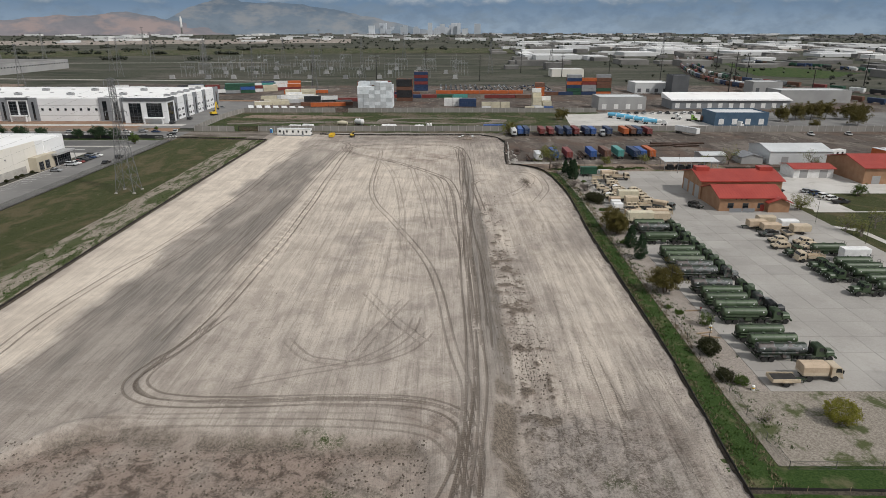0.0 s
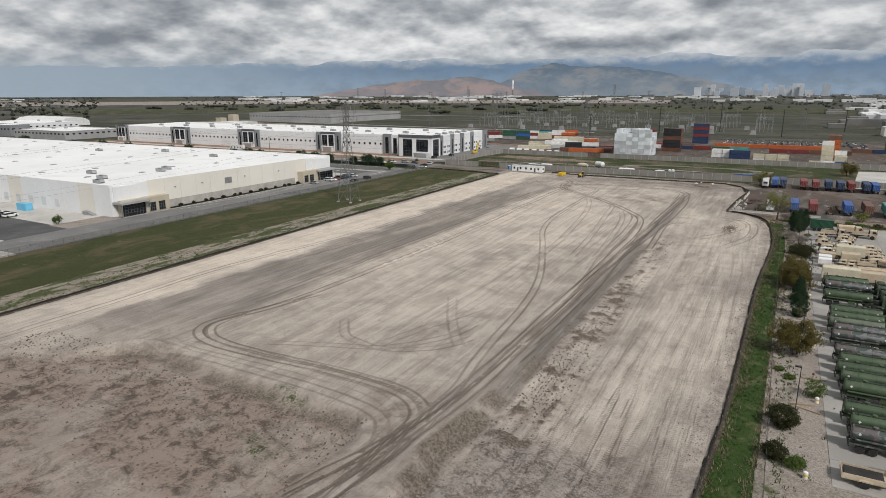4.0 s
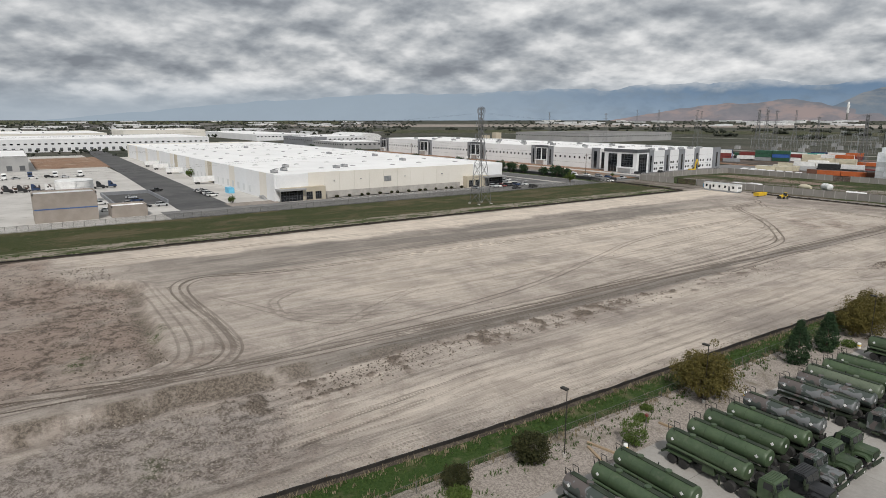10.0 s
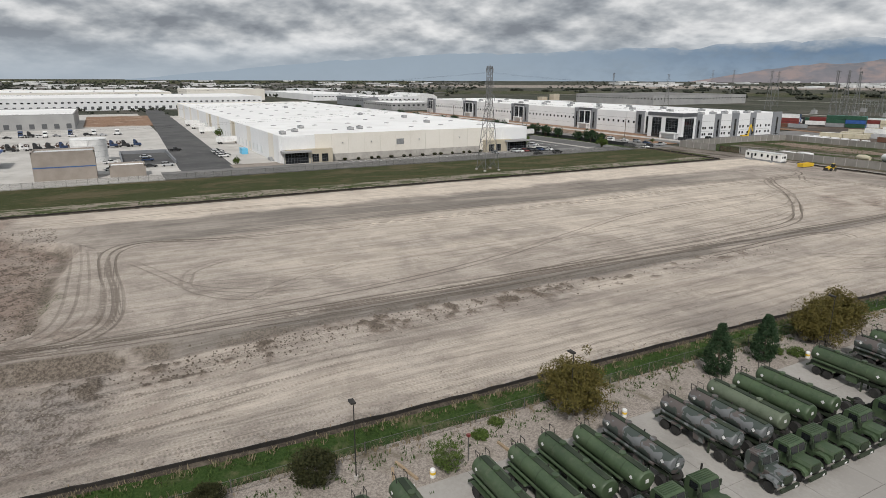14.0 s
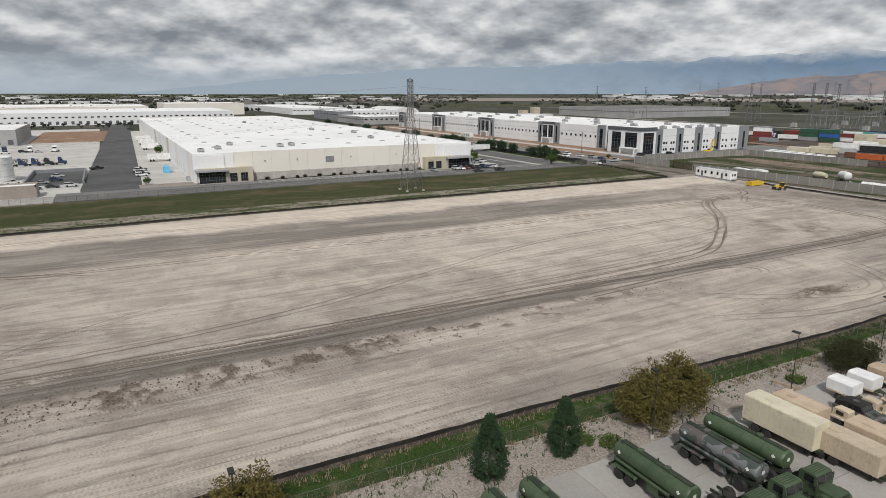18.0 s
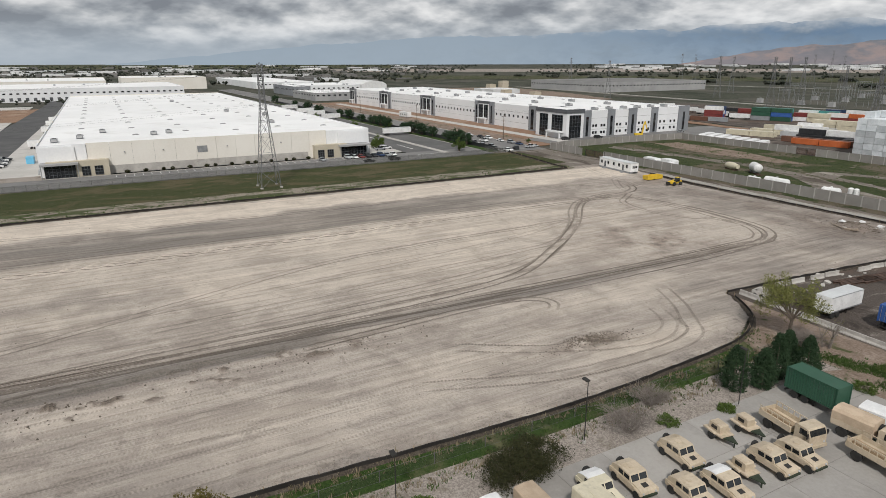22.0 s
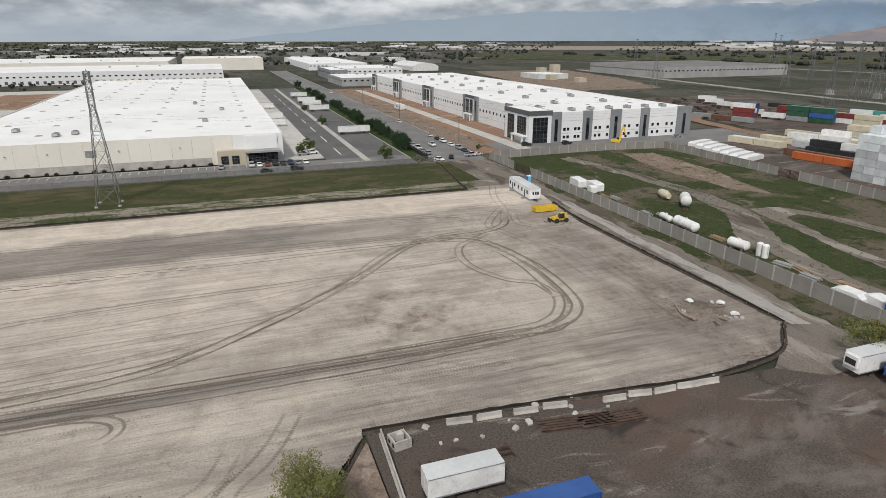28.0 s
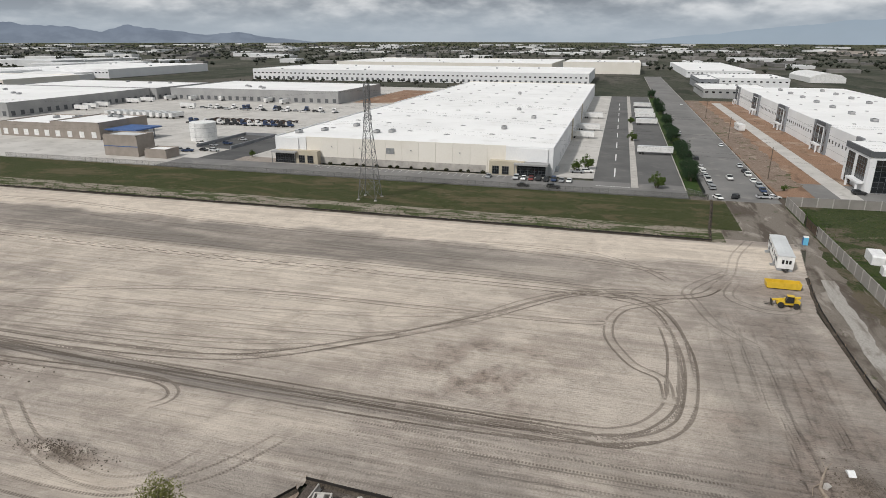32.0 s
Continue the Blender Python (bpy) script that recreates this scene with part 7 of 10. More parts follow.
def metal_gate(x0, x1, y, label):
    th = thing("metal_gate", label, "gate", "gates")
    for a, b in ((x0, (x0 + x1) / 2 - 0.1), ((x0 + x1) / 2 + 0.1, x1)):
        f = part("gate_frame", S().wire([(a, y, 0.15), (b, y, 0.15), (b, y, 2.7), (a, y, 2.7), (a, y, 0.15)], 0.06, 5), DARKSTEEL, th)
        part("brace", S().wire([(a, y, 0.15), (b, y, 2.7)], 0.04, 4), DARKSTEEL, f)
        for i in range(11):
            x = a + (b - a) * (i + 0.5) / 11
            part("slat", S().box(x - 0.12, x + 0.12, y - 0.02, y + 0.02, 0.2, 2.65), RUST, f)
    for x in (x0 - 0.2, x1 + 0.2):
        part("post", S().cyl((x, y, -0.2), (x, y, 3.2), 0.12, n=8), DARKSTEEL, th)


metal_gate(-112.6, -101.6, 345.6, "brown slatted double gate in the boundary wall")
metal_gate(-73, -63, 428.3, "open-slatted steel gate in the far wall")


def chain_fence(ax, ay, bx, by, label, h=2.0, step=3.0, cloth=LINK, metal=STEEL):
    th = thing("chain_link_fence", label, "fence", "chain-link fences")
    d = math.hypot(bx - ax, by - ay)
    n = round(d / step)
    ang = math.degrees(math.atan2(by - ay, bx - ax))
    th.matrix_basis = pose(ax, ay, 0, 0, 0, ang)
    qm = shared(("fence_post", h), lambda: S().cyl((0, 0, -0.2), (0, 0, h + 0.1), 0.045, n=6), metal)
    for i in range(n + 1):
        part("post", qm, metal, th, at=pose(i * d / n, 0, 0))
    part("top_rail", S().cyl((0, 0, h), (d, 0, h), 0.022, n=5), metal, th)
    part("bottom_rail", S().cyl((0, 0, 0.12), (d, 0, 0.12), 0.015, n=5), metal, th)
    part("wire_mesh", S().box(0, d, -0.006, 0.006, 0.1, h), cloth, th)
    for i in range(0, n, 8):
        part("brace", S().cyl((i * d / n, 0, h * 0.9), ((i + 1) * d / n, 0, 0.2), 0.02, n=5), metal, th)


chain_fence(-138, 20, -138, 322, "long chain-link fence on steel posts beside the grass", 2.0, 3.0, LINK_FAR, DULL_STEEL)
chain_fence(44.5, 66, 44.6, 250, "low wire fence along the green verge", 1.3, 6, LINK_THIN, DULL_STEEL)
chain_fence(44.5, 66, 140, 65, "low wire fence along the southern verge", 1.3, 6, LINK_THIN, DULL_STEEL)
chain_fence(-138, 322, -146, 316, "dark chain-link fence at the road corner")
tagged(part("screen_fence", S().box(-545, -144, 321.4, 321.5, 0, 1.9), PAINTS["black"]), "black screened fence along the road", "fence", kind="structure")


# ---- lattice pylons and wires ----
def pylon(at, h=38.0, base=6.2, label="tall galvanised lattice power pylon in the grass", detail=True):
    th = thing("power_pylon", label, "pylon", "power pylons", at)
    levels = [0, 0.14, 0.28, 0.42, 0.54, 0.64, 0.72, 0.79, 0.85, 0.91, 0.96, 1.0] if detail else [0, 0.28, 0.54, 0.72, 0.85, 0.96, 1.0]

    def half(t):
        return (base / 2) * (1 - t / 0.72) + 0.75 * (t / 0.72) if t < 0.72 else 0.75 + 0.0 * t

    r = 0.085 if detail else 0.12
    rings = [[(sx * half(t), sy * half(t), t * h) for sx, sy in ((-1, -1), (1, -1), (1, 1), (-1, 1))] for t in levels]
    if detail:
        for k in range(4):
            part("leg", S().wire([rg[k] for rg in rings], r * 1.3, 5), PYLON_STEEL, th)
            part("footing", S().box(rings[0][k][0] - 0.4, rings[0][k][0] + 0.4, rings[0][k][1] - 0.4, rings[0][k][1] + 0.4, -0.2, 0.35), KERB, th)
    every = S()
    for k in range(4):
        s = S() if detail else every
        if not detail:
            s.wire([rg[k] for rg in rings], r * 1.3, 4)
        for a, b in zip(rings, rings[1:]):
            s.wire([a[k], b[(k + 1) % 4]], r * 0.7, 4).wire([a[(k + 1) % 4], b[k]], r * 0.7, 4).wire([b[k], b[(k + 1) % 4]], r * 0.6, 4)
        if detail:
            part("lattice_face", s, PYLON_STEEL, th)
    if not detail:
        part("lattice", every, PYLON_STEEL, th)
    for t, w in ((0.72, 3.6), (0.85, 3.0), (0.98, 2.4)):
        z = t * h
        arm = part("crossarm", S().wire([(-w, 0, z + 0.1), (-0.75, 0.7, z), (0.75, 0.7, z), (w, 0, z + 0.1), (0.75, -0.7, z), (-0.75, -0.7, z), (-w, 0, z + 0.1)], r * 0.8, 4).wire([(-w, 0, z + 0.1), (0, 0, z + 1.3), (w, 0, z + 0.1)], r * 0.7, 4), PYLON_STEEL, th)
        for sx in (-1, 1) if detail else ():
            part("insulator", S().cyl((sx * w, 0, z + 0.1), (sx * w, 0, z - 1.5), 0.1, n=6), MIDGREY, arm)
    return th


PYLON = (-109.2, 211.0)
main_pylon = pylon(pose(*PYLON, 0.05, 0, 0, 0))
pylon(pose(-109.2, -130, 0, 0, 0, 0), detail=False)
pylon(pose(-112, 560, 0, 0, 0, 4), detail=False, h=36)


def conductor(a, b, sag, parent=None):
    a, b = Vector(a), Vector(b)
    pts = []
    for i in range(25):
        t = i / 24
        p = a.lerp(b, t)
        p.z -= sag * 4 * t * (1 - t)
        pts.append(tuple(p))
    tube = S()
    tube.add([(x + 0.013 * math.cos(a_), y, z + 0.013 * math.sin(a_)) for x, y, z in pts for a_ in (0.5, 2.6, 4.7)], [(3 * i + j, 3 * i + (j + 1) % 3, 3 * i + 3 + (j + 1) % 3, 3 * i + 3 + j) for i in range(24) for j in range(3)])
    return tube


lines = thing("power_line", "thin dark power lines between the pylons", "power line")
for t, w in ((0.72, 3.6), (0.85, 3.0), (0.98, 2.4)):
    for sx in (-1, 1):
        z = 38 * t - 1.4
        part("conductor", conductor((PYLON[0] + sx * w, PYLON[1], z), (-109.2 + sx * w, -130, z), 7), DARKSTEEL, lines)
        part("conductor", conductor((PYLON[0] + sx * w, PYLON[1], z), (-112 + sx * w, 560, z), 7), DARKSTEEL, lines)


# ---- containers, trailers and cars ----
def ribbed(L, H, W=2.44, pitch=0.3):
    """Corrugated container walls as one profile swept upwards."""
    pts, n = [], max(6, int(L / pitch))
    for k in range(n):
        x = -L / 2 + L * k / n
        q = L / n
        pts += [(x, -W / 2), (x + q * 0.35, -W / 2), (x + q * 0.5, -W / 2 + 0.05), (x + q * 0.85, -W / 2 + 0.05)]
    pts += [(L / 2, -W / 2)]
    pts += [(x, -y) for x, y in reversed(pts)]
    return S().prism(pts, 0.12, H - 0.06, "z")


CONTAINER = {}


def container(paint, at, L=12.19, H=2.75, label="", detail=True, chassis=0.0):
    key = (paint.name, L, detail, chassis)
    if key in CONTAINER:
        c = copy_thing(CONTAINER[key], at)
        if label:
            c["label"] = label
        return c
    word = paint.name.split("_")[0]
    if not detail:
        fr = ribbed(L, H, 2.44, 0.7).box(-L / 2, L / 2, -1.2, 1.2, H - 0.06, H)
        for x in (-L / 2, L / 2):
            for y in (-1.22, 1.22):
                fr.box(x - 0.07, x + 0.07, y - 0.07, y + 0.07, 0, H + 0.02)
        fr.box(-L / 2 - 0.06, -L / 2 + 0.02, -1.16, -0.03, 0.14, H - 0.12).box(-L / 2 - 0.06, -L / 2 + 0.02, 0.03, 1.16, 0.14, H - 0.12)
        th = part("shipping_container", fr, paint, at=at)
        tagged(th, label or word + " ribbed steel shipping container in the storage yard", "container", "shipping containers")
        CONTAINER[key] = th
        return th
    th = thing("shipping_container", label or word + " ribbed steel shipping container in the storage yard", "container", "shipping containers", at)
    body = part("body", shared(("container_body", L, H, paint.name), lambda: ribbed(L, H), paint), paint, th, at=pose(0, 0, chassis))
    part("roof", S().box(-L / 2, L / 2, -1.2, 1.2, H - 0.06, H), paint, body)
    fr = S()
    for x in (-L / 2, L / 2):
        for y in (-1.22, 1.22):
            fr.box(x - 0.07, x + 0.07, y - 0.07, y + 0.07, 0, H + 0.02)
    for z in (0.06, H - 0.04):
        for y in (-1.22, 1.22):
            fr.box(-L / 2, L / 2, y - 0.05, y + 0.05, z - 0.07, z + 0.07)
    part("frame", fr, paint, body)
    for y in (-0.6, 0.6):
        d = part("door", S().box(-L / 2 - 0.06, -L / 2 + 0.02, y - 0.58, y + 0.58, 0.14, H - 0.12), paint, body)
        if detail:
            for o in (-0.3, 0.3):
                part("lock_rod", S().cyl((-L / 2 - 0.09, y + o, 0.12), (-L / 2 - 0.09, y + o, H - 0.1), 0.03, n=6), STEEL, d)
    if chassis:
        for y in (-0.45, 0.45):
            part("chassis_rail", S().box(-L / 2, L / 2 + 0.4, y - 0.08, y + 0.08, chassis - 0.32, chassis - 0.01), DARKSTEEL, th)
        for y in (-1, 1):
            for x in ((-L / 2 + 1.2, -L / 2 + 2.5) if paint is not PAINTS["maroon"] else (-L / 2 + 0.9, -L / 2 + 2.1, -L / 2 + 3.3, -L / 2 + 4.6)):
                wheel(th, x, y * 0.95, 0.5, 0.45, PAINTS["silver"])
            part("landing_leg", S().box(L / 2 - 2.8, L / 2 - 2.62, y * 0.7 - 0.09, y * 0.7 + 0.09, 0.0, chassis - 0.3), DARKSTEEL, th)
        part("bumper", S().box(-L / 2 - 0.05, -L / 2 + 0.1, -1.15, 1.15, 0.5, 0.66), DARKSTEEL, th)
    CONTAINER[key] = th
    return th


def box_trailer(label, at, L=14.0, paint=None, reefer=False, H=2.75, far_off=False):
    paint = paint or PAINTS["white"]
    th = thing("box_trailer", label, "trailer", "box trailers", at)
    b = part("box", S().box(-L / 2, L / 2, -1.28, 1.28, 1.2, 1.2 + H), paint, th)
    part("roof", S().box(-L / 2 + 0.04, L / 2 - 0.04, -1.24, 1.24, 1.2 + H, 1.24 + H), PALEROOF, b)
    if far_off:
        wh = S()
        for y in (-1, 1):
            for x in (-L / 2 + 1.3, -L / 2 + 2.6):
                wh.lathe([(-0.22, 0.3), (-0.22, 0.5), (0.22, 0.5), (0.22, 0.3)], "y", 12, (x, y * 0.95, 0.5))
        part("wheels", wh, RUBBER, th, smooth=True)["kind"] = "stuff"
        part("landing_gear", S().box(L / 2 - 3, L / 2 - 2.85, -0.8, 0.8, 0, 1.2), DARKSTEEL, th)
        return th
    for y in (-1.29, 1.29):
        part("side_rail", S().box(-L / 2, L / 2, y - 0.02, y + 0.02, 1.16, 1.34), STEEL, b)
        part("top_rail", S().box(-L / 2, L / 2, y - 0.02, y + 0.02, 1.1 + H, 1.2 + H), STEEL, b)
    for y in (-0.63, 0.63):
        part("door", S().box(-L / 2 - 0.05, -L / 2, y - 0.58, y + 0.58, 1.3, 1.1 + H), paint, b)
    if reefer:
        u = part("cooling_unit", S().box(L / 2, L / 2 + 0.45, -1.0, 1.0, 2.0, 3.7), PAINTS["white"], b)
        part("grille", S().box(L / 2 + 0.45, L / 2 + 0.48, -0.8, 0.8, 2.3, 3.2), DARKSTEEL, u)
    for y in (-1, 1):
        for x in (-L / 2 + 1.3, -L / 2 + 2.6):
            wheel(th, x, y * 0.95, 0.5, 0.45, PAINTS["silver"])
        part("landing_leg", S().box(L / 2 - 3, L / 2 - 2.85, y * 0.7 - 0.08, y * 0.7 + 0.08, 0, 1.2), DARKSTEEL, th)
    part("underride_bar", S().box(-L / 2, -L / 2 + 0.12, -1.1, 1.1, 0.5, 0.62), DARKSTEEL, th)
    return th


def flat_chassis(label, at, L=12.0, far_off=False):
    th = thing("trailer_chassis", label, "trailer chassis", "bare trailer chassis", at)
    if far_off:
        fr = S().box(-L / 2, L / 2, -0.57, -0.4, 0.95, 1.25).box(-L / 2, L / 2, 0.4, 0.57, 0.95, 1.25).box(-L / 2, -L / 2 + 0.2, -1.2, 1.2, 1, 1.2).box(L / 2 - 0.2, L / 2, -1.2, 1.2, 1, 1.2).box(L / 2 - 2.8, L / 2 - 2.6, -0.7, 0.7, 0, 1)
        part("frame", fr, RUST, th)
        wh = S()
        for y in (-1, 1):
            for x in (-L / 2 + 1.4, -L / 2 + 2.7):
                wh.lathe([(-0.2, 0.3), (-0.2, 0.5), (0.2, 0.5), (0.2, 0.3)], "y", 12, (x, y * 0.95, 0.5))
        part("wheels", wh, RUBBER, th, smooth=True)["kind"] = "stuff"
        return th
    for y in (-0.48, 0.48):
        part("main_rail", S().box(-L / 2, L / 2, y - 0.09, y + 0.09, 0.95, 1.25), RUST, th)
    for x in np.linspace(-L / 2 + 0.1, L / 2 - 0.1, 8):
        part("cross_beam", S().box(x - 0.09, x + 0.09, -1.2 if abs(x) > L * 0.4 else -0.48, 1.2 if abs(x) > L * 0.4 else 0.48, 1.0, 1.2), RUST, th)
    for y in (-1, 1):
        for x in (-L / 2 + 1.4, -L / 2 + 2.7):
            wheel(th, x, y * 0.95, 0.5, 0.42, DARKSTEEL)
        part("landing_leg", S().box(L / 2 - 2.8, L / 2 - 2.62, y * 0.6 - 0.08, y * 0.6 + 0.08, 0, 0.96), RUST, th)
    return th


CARS = {}


def car(paint, at, style="sedan"):
    key = (paint.name, style)
    if key in CARS:
        return copy_thing(CARS[key], at)
    word = paint.name.split("_")[0]
    nice = {"sedan": "saloon car", "suv": "estate car", "pickup": "pickup truck"}[style]
    th = thing("car" if style != "pickup" else "pickup_truck", word + " " + nice + " parked on the asphalt", "car", "parked cars", at)
    L, W, H = {"sedan": (4.7, 1.82, 1.42), "suv": (4.8, 1.95, 1.75), "pickup": (5.7, 2.0, 1.85)}[style]
    z = 0.32 if style == "sedan" else 0.45
    belt = z + 0.55 if style == "sedan" else z + 0.68
    body = part("body", S().prism([(-L / 2, z + 0.1), (-L / 2 + 0.05, belt - 0.05), (-L / 2 + 0.3, belt), (L / 2 - 1.3, belt), (L / 2 - 0.25, belt - 0.12), (L / 2, belt - 0.35), (L / 2 - 0.03, z + 0.05), (L / 2 - 0.3, z), (-L / 2 + 0.3, z)], -W / 2, W / 2), paint, th)
    a, b = {"sedan": (-1.75, 0.95), "suv": (-2.25, 0.95), "pickup": (-0.55, 1.2)}[style]
    g = part("cabin_glass", S().prism([(a, belt), (a + (0.55 if style == "sedan" else 0.22), H - 0.05), (b - 0.85, H - 0.05), (b, belt)], -W / 2 + 0.1, W / 2 - 0.1), CAR_GLASS, th)
    part("roof", S().prism([(a + (0.5 if style == "sedan" else 0.18), H - 0.06), (a + (0.65 if style == "sedan" else 0.3), H), (b - 0.95, H), (b - 0.8, H - 0.06)], -W / 2 + 0.09, W / 2 - 0.09), paint, g)
    if style == "pickup":
        part("load_bed", S().box(-L / 2 + 0.15, -0.7, -W / 2 + 0.15, W / 2 - 0.15, belt - 0.02, belt + 0.02), DARKSTEEL, th)
    wh = S()
    for y in (-1, 1):
        for x in (-L * 0.3, L * 0.31):
            q = 0.34 if style == "sedan" else 0.4
            wh.lathe([(-0.11, q * 0.5), (-0.11, q * 0.95), (-0.07, q), (0.07, q), (0.11, q * 0.95), (0.11, q * 0.5)], "y", 12, (x, y * (W / 2 - 0.1), q))
    part("wheels", wh, RUBBER, th, smooth=True)["kind"] = "stuff"
    lights = S()
    for y in ():
        part("headlight", S().box(L / 2 - 0.12, L / 2 - 0.02, y * W * 0.36 - 0.15, y * W * 0.36 + 0.15, belt - 0.33, belt - 0.2), PAINTS["silver"], body)
        part("tail_light", S().box(-L / 2 - 0.01, -L / 2 + 0.05, y * W * 0.4 - 0.1, y * W * 0.4 + 0.1, belt - 0.3, belt - 0.12), PAINTS["red"], body)
        for x in (-L * 0.3, L * 0.31):
            wheel(th, x, y * (W / 2 - 0.1), 0.34 if style == "sedan" else 0.4, 0.22, PAINTS["silver"])
    CARS[key] = th
    return th


def lorry(paint, at, label):
    """A road tractor with a sleeper cab."""
    th = thing("road_tractor", label, "truck", "road tractors", at)
    part("chassis", S().box(-3.2, 3.0, -0.45, 0.45, 0.6, 0.95), DARKSTEEL, th)
    cab = part("cab", S().prism([(-0.6, 0.9), (-0.6, 3.4), (-0.3, 3.7), (0.6, 3.5), (1.1, 2.9), (1.45, 2.0), (1.45, 0.9)], -1.2, 1.2), paint, th)
    part("hood", S().prism([(1.45, 0.8), (1.45, 1.95), (2.9, 1.65), (3.05, 0.8)], -0.95, 0.95), paint, cab)
    part("windshield", S().prism([(1.14, 2.85), (1.44, 2.05), (1.48, 2.05), (1.18, 2.85)], -1.05, 1.05), CAR_GLASS, cab)
    for y in (-1, 1):
        part("side_window", S().box(0.3, 1.1, y * 1.205 - 0.012, y * 1.205 + 0.012, 1.9, 2.6), CAR_GLASS, cab)
    wh = S()
    for y in (-1, 1):
        for x, w in ((2.1, 0.15), (-2.6, 0.25), (-1.3, 0.25)):
            wh.lathe([(-w, 0.3), (-w, 0.46), (-w * 0.7, 0.5), (w * 0.7, 0.5), (w, 0.46), (w, 0.3)], "y", 14, (x, y * 0.93, 0.5))
    part("wheels", wh, RUBBER, th, smooth=True)["kind"] = "stuff"
    return th


# near row in the container yard; door ends towards the slope
box_trailer("plain white box trailer with a grey roof", pose(40.7, 264.8, 0, 0, 0, 90), 8.6, H=2.5)
cb = container(PAINTS["blue"], pose(48.3, 270.0, 0, 0, 0, 90), 12.19, 2.65, "bright blue ribbed container on a trailer chassis", chassis=1.25)
for k, (dx, w) in enumerate(((0.0, 0.5), (0.75, 0.5), (1.5, 0.42))):
    part("emblem", S().box(0.2 + dx, 0.2 + dx + w, -1.27, -1.24, 1.0, 1.95), PAINTS["white"], cb.children[0], "white lettering bar")
part("emblem_stripe", S().box(0.4, 2.4, -1.27, -1.24, 2.05, 2.35), PAINTS["red"], cb.children[0], "red slanted stripe")
cm = container(PAINTS["maroon"], pose(54.3, 270.8, 0, 0, 0, 90), 12.19, 2.65, "dull red ribbed container on a four-axle chassis", chassis=1.25)
part("emblem", S().box(-4.9, -4.0, -1.27, -1.24, 1.9, 2.15), PAINTS["white"], cm.children[0], "small white marking")
fc = flat_chassis("rusty skeleton trailer chassis on the dark ground", pose(59.9, 271.6, 0, 0, 0, 86), 11)
flat_chassis("black skeleton chassis leaning beside the white trailer", pose(36.9, 266.8, 0, 0, 0, 90), 11)
for k, (x, c) in enumerate(((65.0, "blue"), (71.0, "brown"), (77.0, "teal"), (83.4, "navy"), (86.6, "blue"), (90.6, "orange"))):
    container(PAINTS[c], pose(x, 272.4 + 0.4 * (k % 3), 0, 0, 0, 90 + (k % 2)), 12.19, 2.8, c + " container on a trailer chassis in the yard", chassis=1.25)
copy_thing(fc, pose(61.8, 276.0, 0, 0, 0, 90))
box_trailer("white refrigerated trailer parked by the wall", pose(37.2, 333.0, 0, 0, 0, -90), 14.6, reefer=True)
for x, c in ((41.0, "blue"), (44.2, "navy"), (52.4, "maroon"), (57.0, "maroon"), (62.0, "navy"), (66.4, "navy"), (70.4, "red"), (76.0, "navy"), (79.2, "blue"), (87.6, "navy"), (96.2, "orange"), (100.2, "brown"), (103.4, "navy"), (108.6, "maroon")):
    container(PAINTS[c], pose(x, 334 + (x % 3) * 0.5, 0, 0, 0, 90), 12.19, 2.8, c + " container on a chassis by the wall", chassis=1.25)
lorry(PAINTS["grey"], pose(84, 330, 0, 0, 0, -90), "grey road tractor between parked containers")
box_trailer("long white trailer beside the wall", pose(131, 336, 0, 0, 0, -62), 14.5)
for x, y in ((196, 333), (216, 333)):
    car(PAINTS["white"], pose(x, y, 0, 0, 0, 80), "pickup")
# scrap steel and beams lying in the yard
for k, (x, y, L, a) in enumerate(((104, 300, 14, 8), (112, 303, 16, 12), (121, 306, 15, 10), (108, 306, 12, -4), (117, 299, 13, 14), (33.6, 283.0, 10, 82), (34.4, 287.6, 9, 86))):
    th = thing("beam_stack", "stack of rusty steel beams lying on the dark ground", "steel beams", "beam stacks", pose(x, y, 0, 0, 0, a))
    for i in range(5):
        for z in range(1 + (k < 5)):
            part("beam", S().prism([(-0.2, 0), (0.2, 0), (0.2, 0.04), (0.03, 0.04), (0.03, 0.3), (0.2, 0.3), (0.2, 0.34), (-0.2, 0.34), (-0.2, 0.3), (-0.03, 0.3), (-0.03, 0.04), (-0.2, 0.04)], -L / 2 + 0.4 * (i % 3), L / 2 - 0.3 * (i % 2), "x", pose(0, -1.1 + i * 0.52, z * 0.35)), RUST, th)
# concrete barriers
def barrier(at, L=3.4, label="pale concrete jersey barrier, chipped at its ends"):
    key = ("jersey", L)
    me = shared(key, lambda: S().prism([(-0.3, 0), (-0.28, 0.1), (-0.13, 0.32), (-0.09, 0.84), (0.09, 0.84), (0.13, 0.32), (0.28, 0.1), (0.3, 0)], -L / 2, L / 2, "x"), KERB)
    return tagged(part("concrete_barrier", me, KERB, at=at), label, "barrier", "concrete barriers")


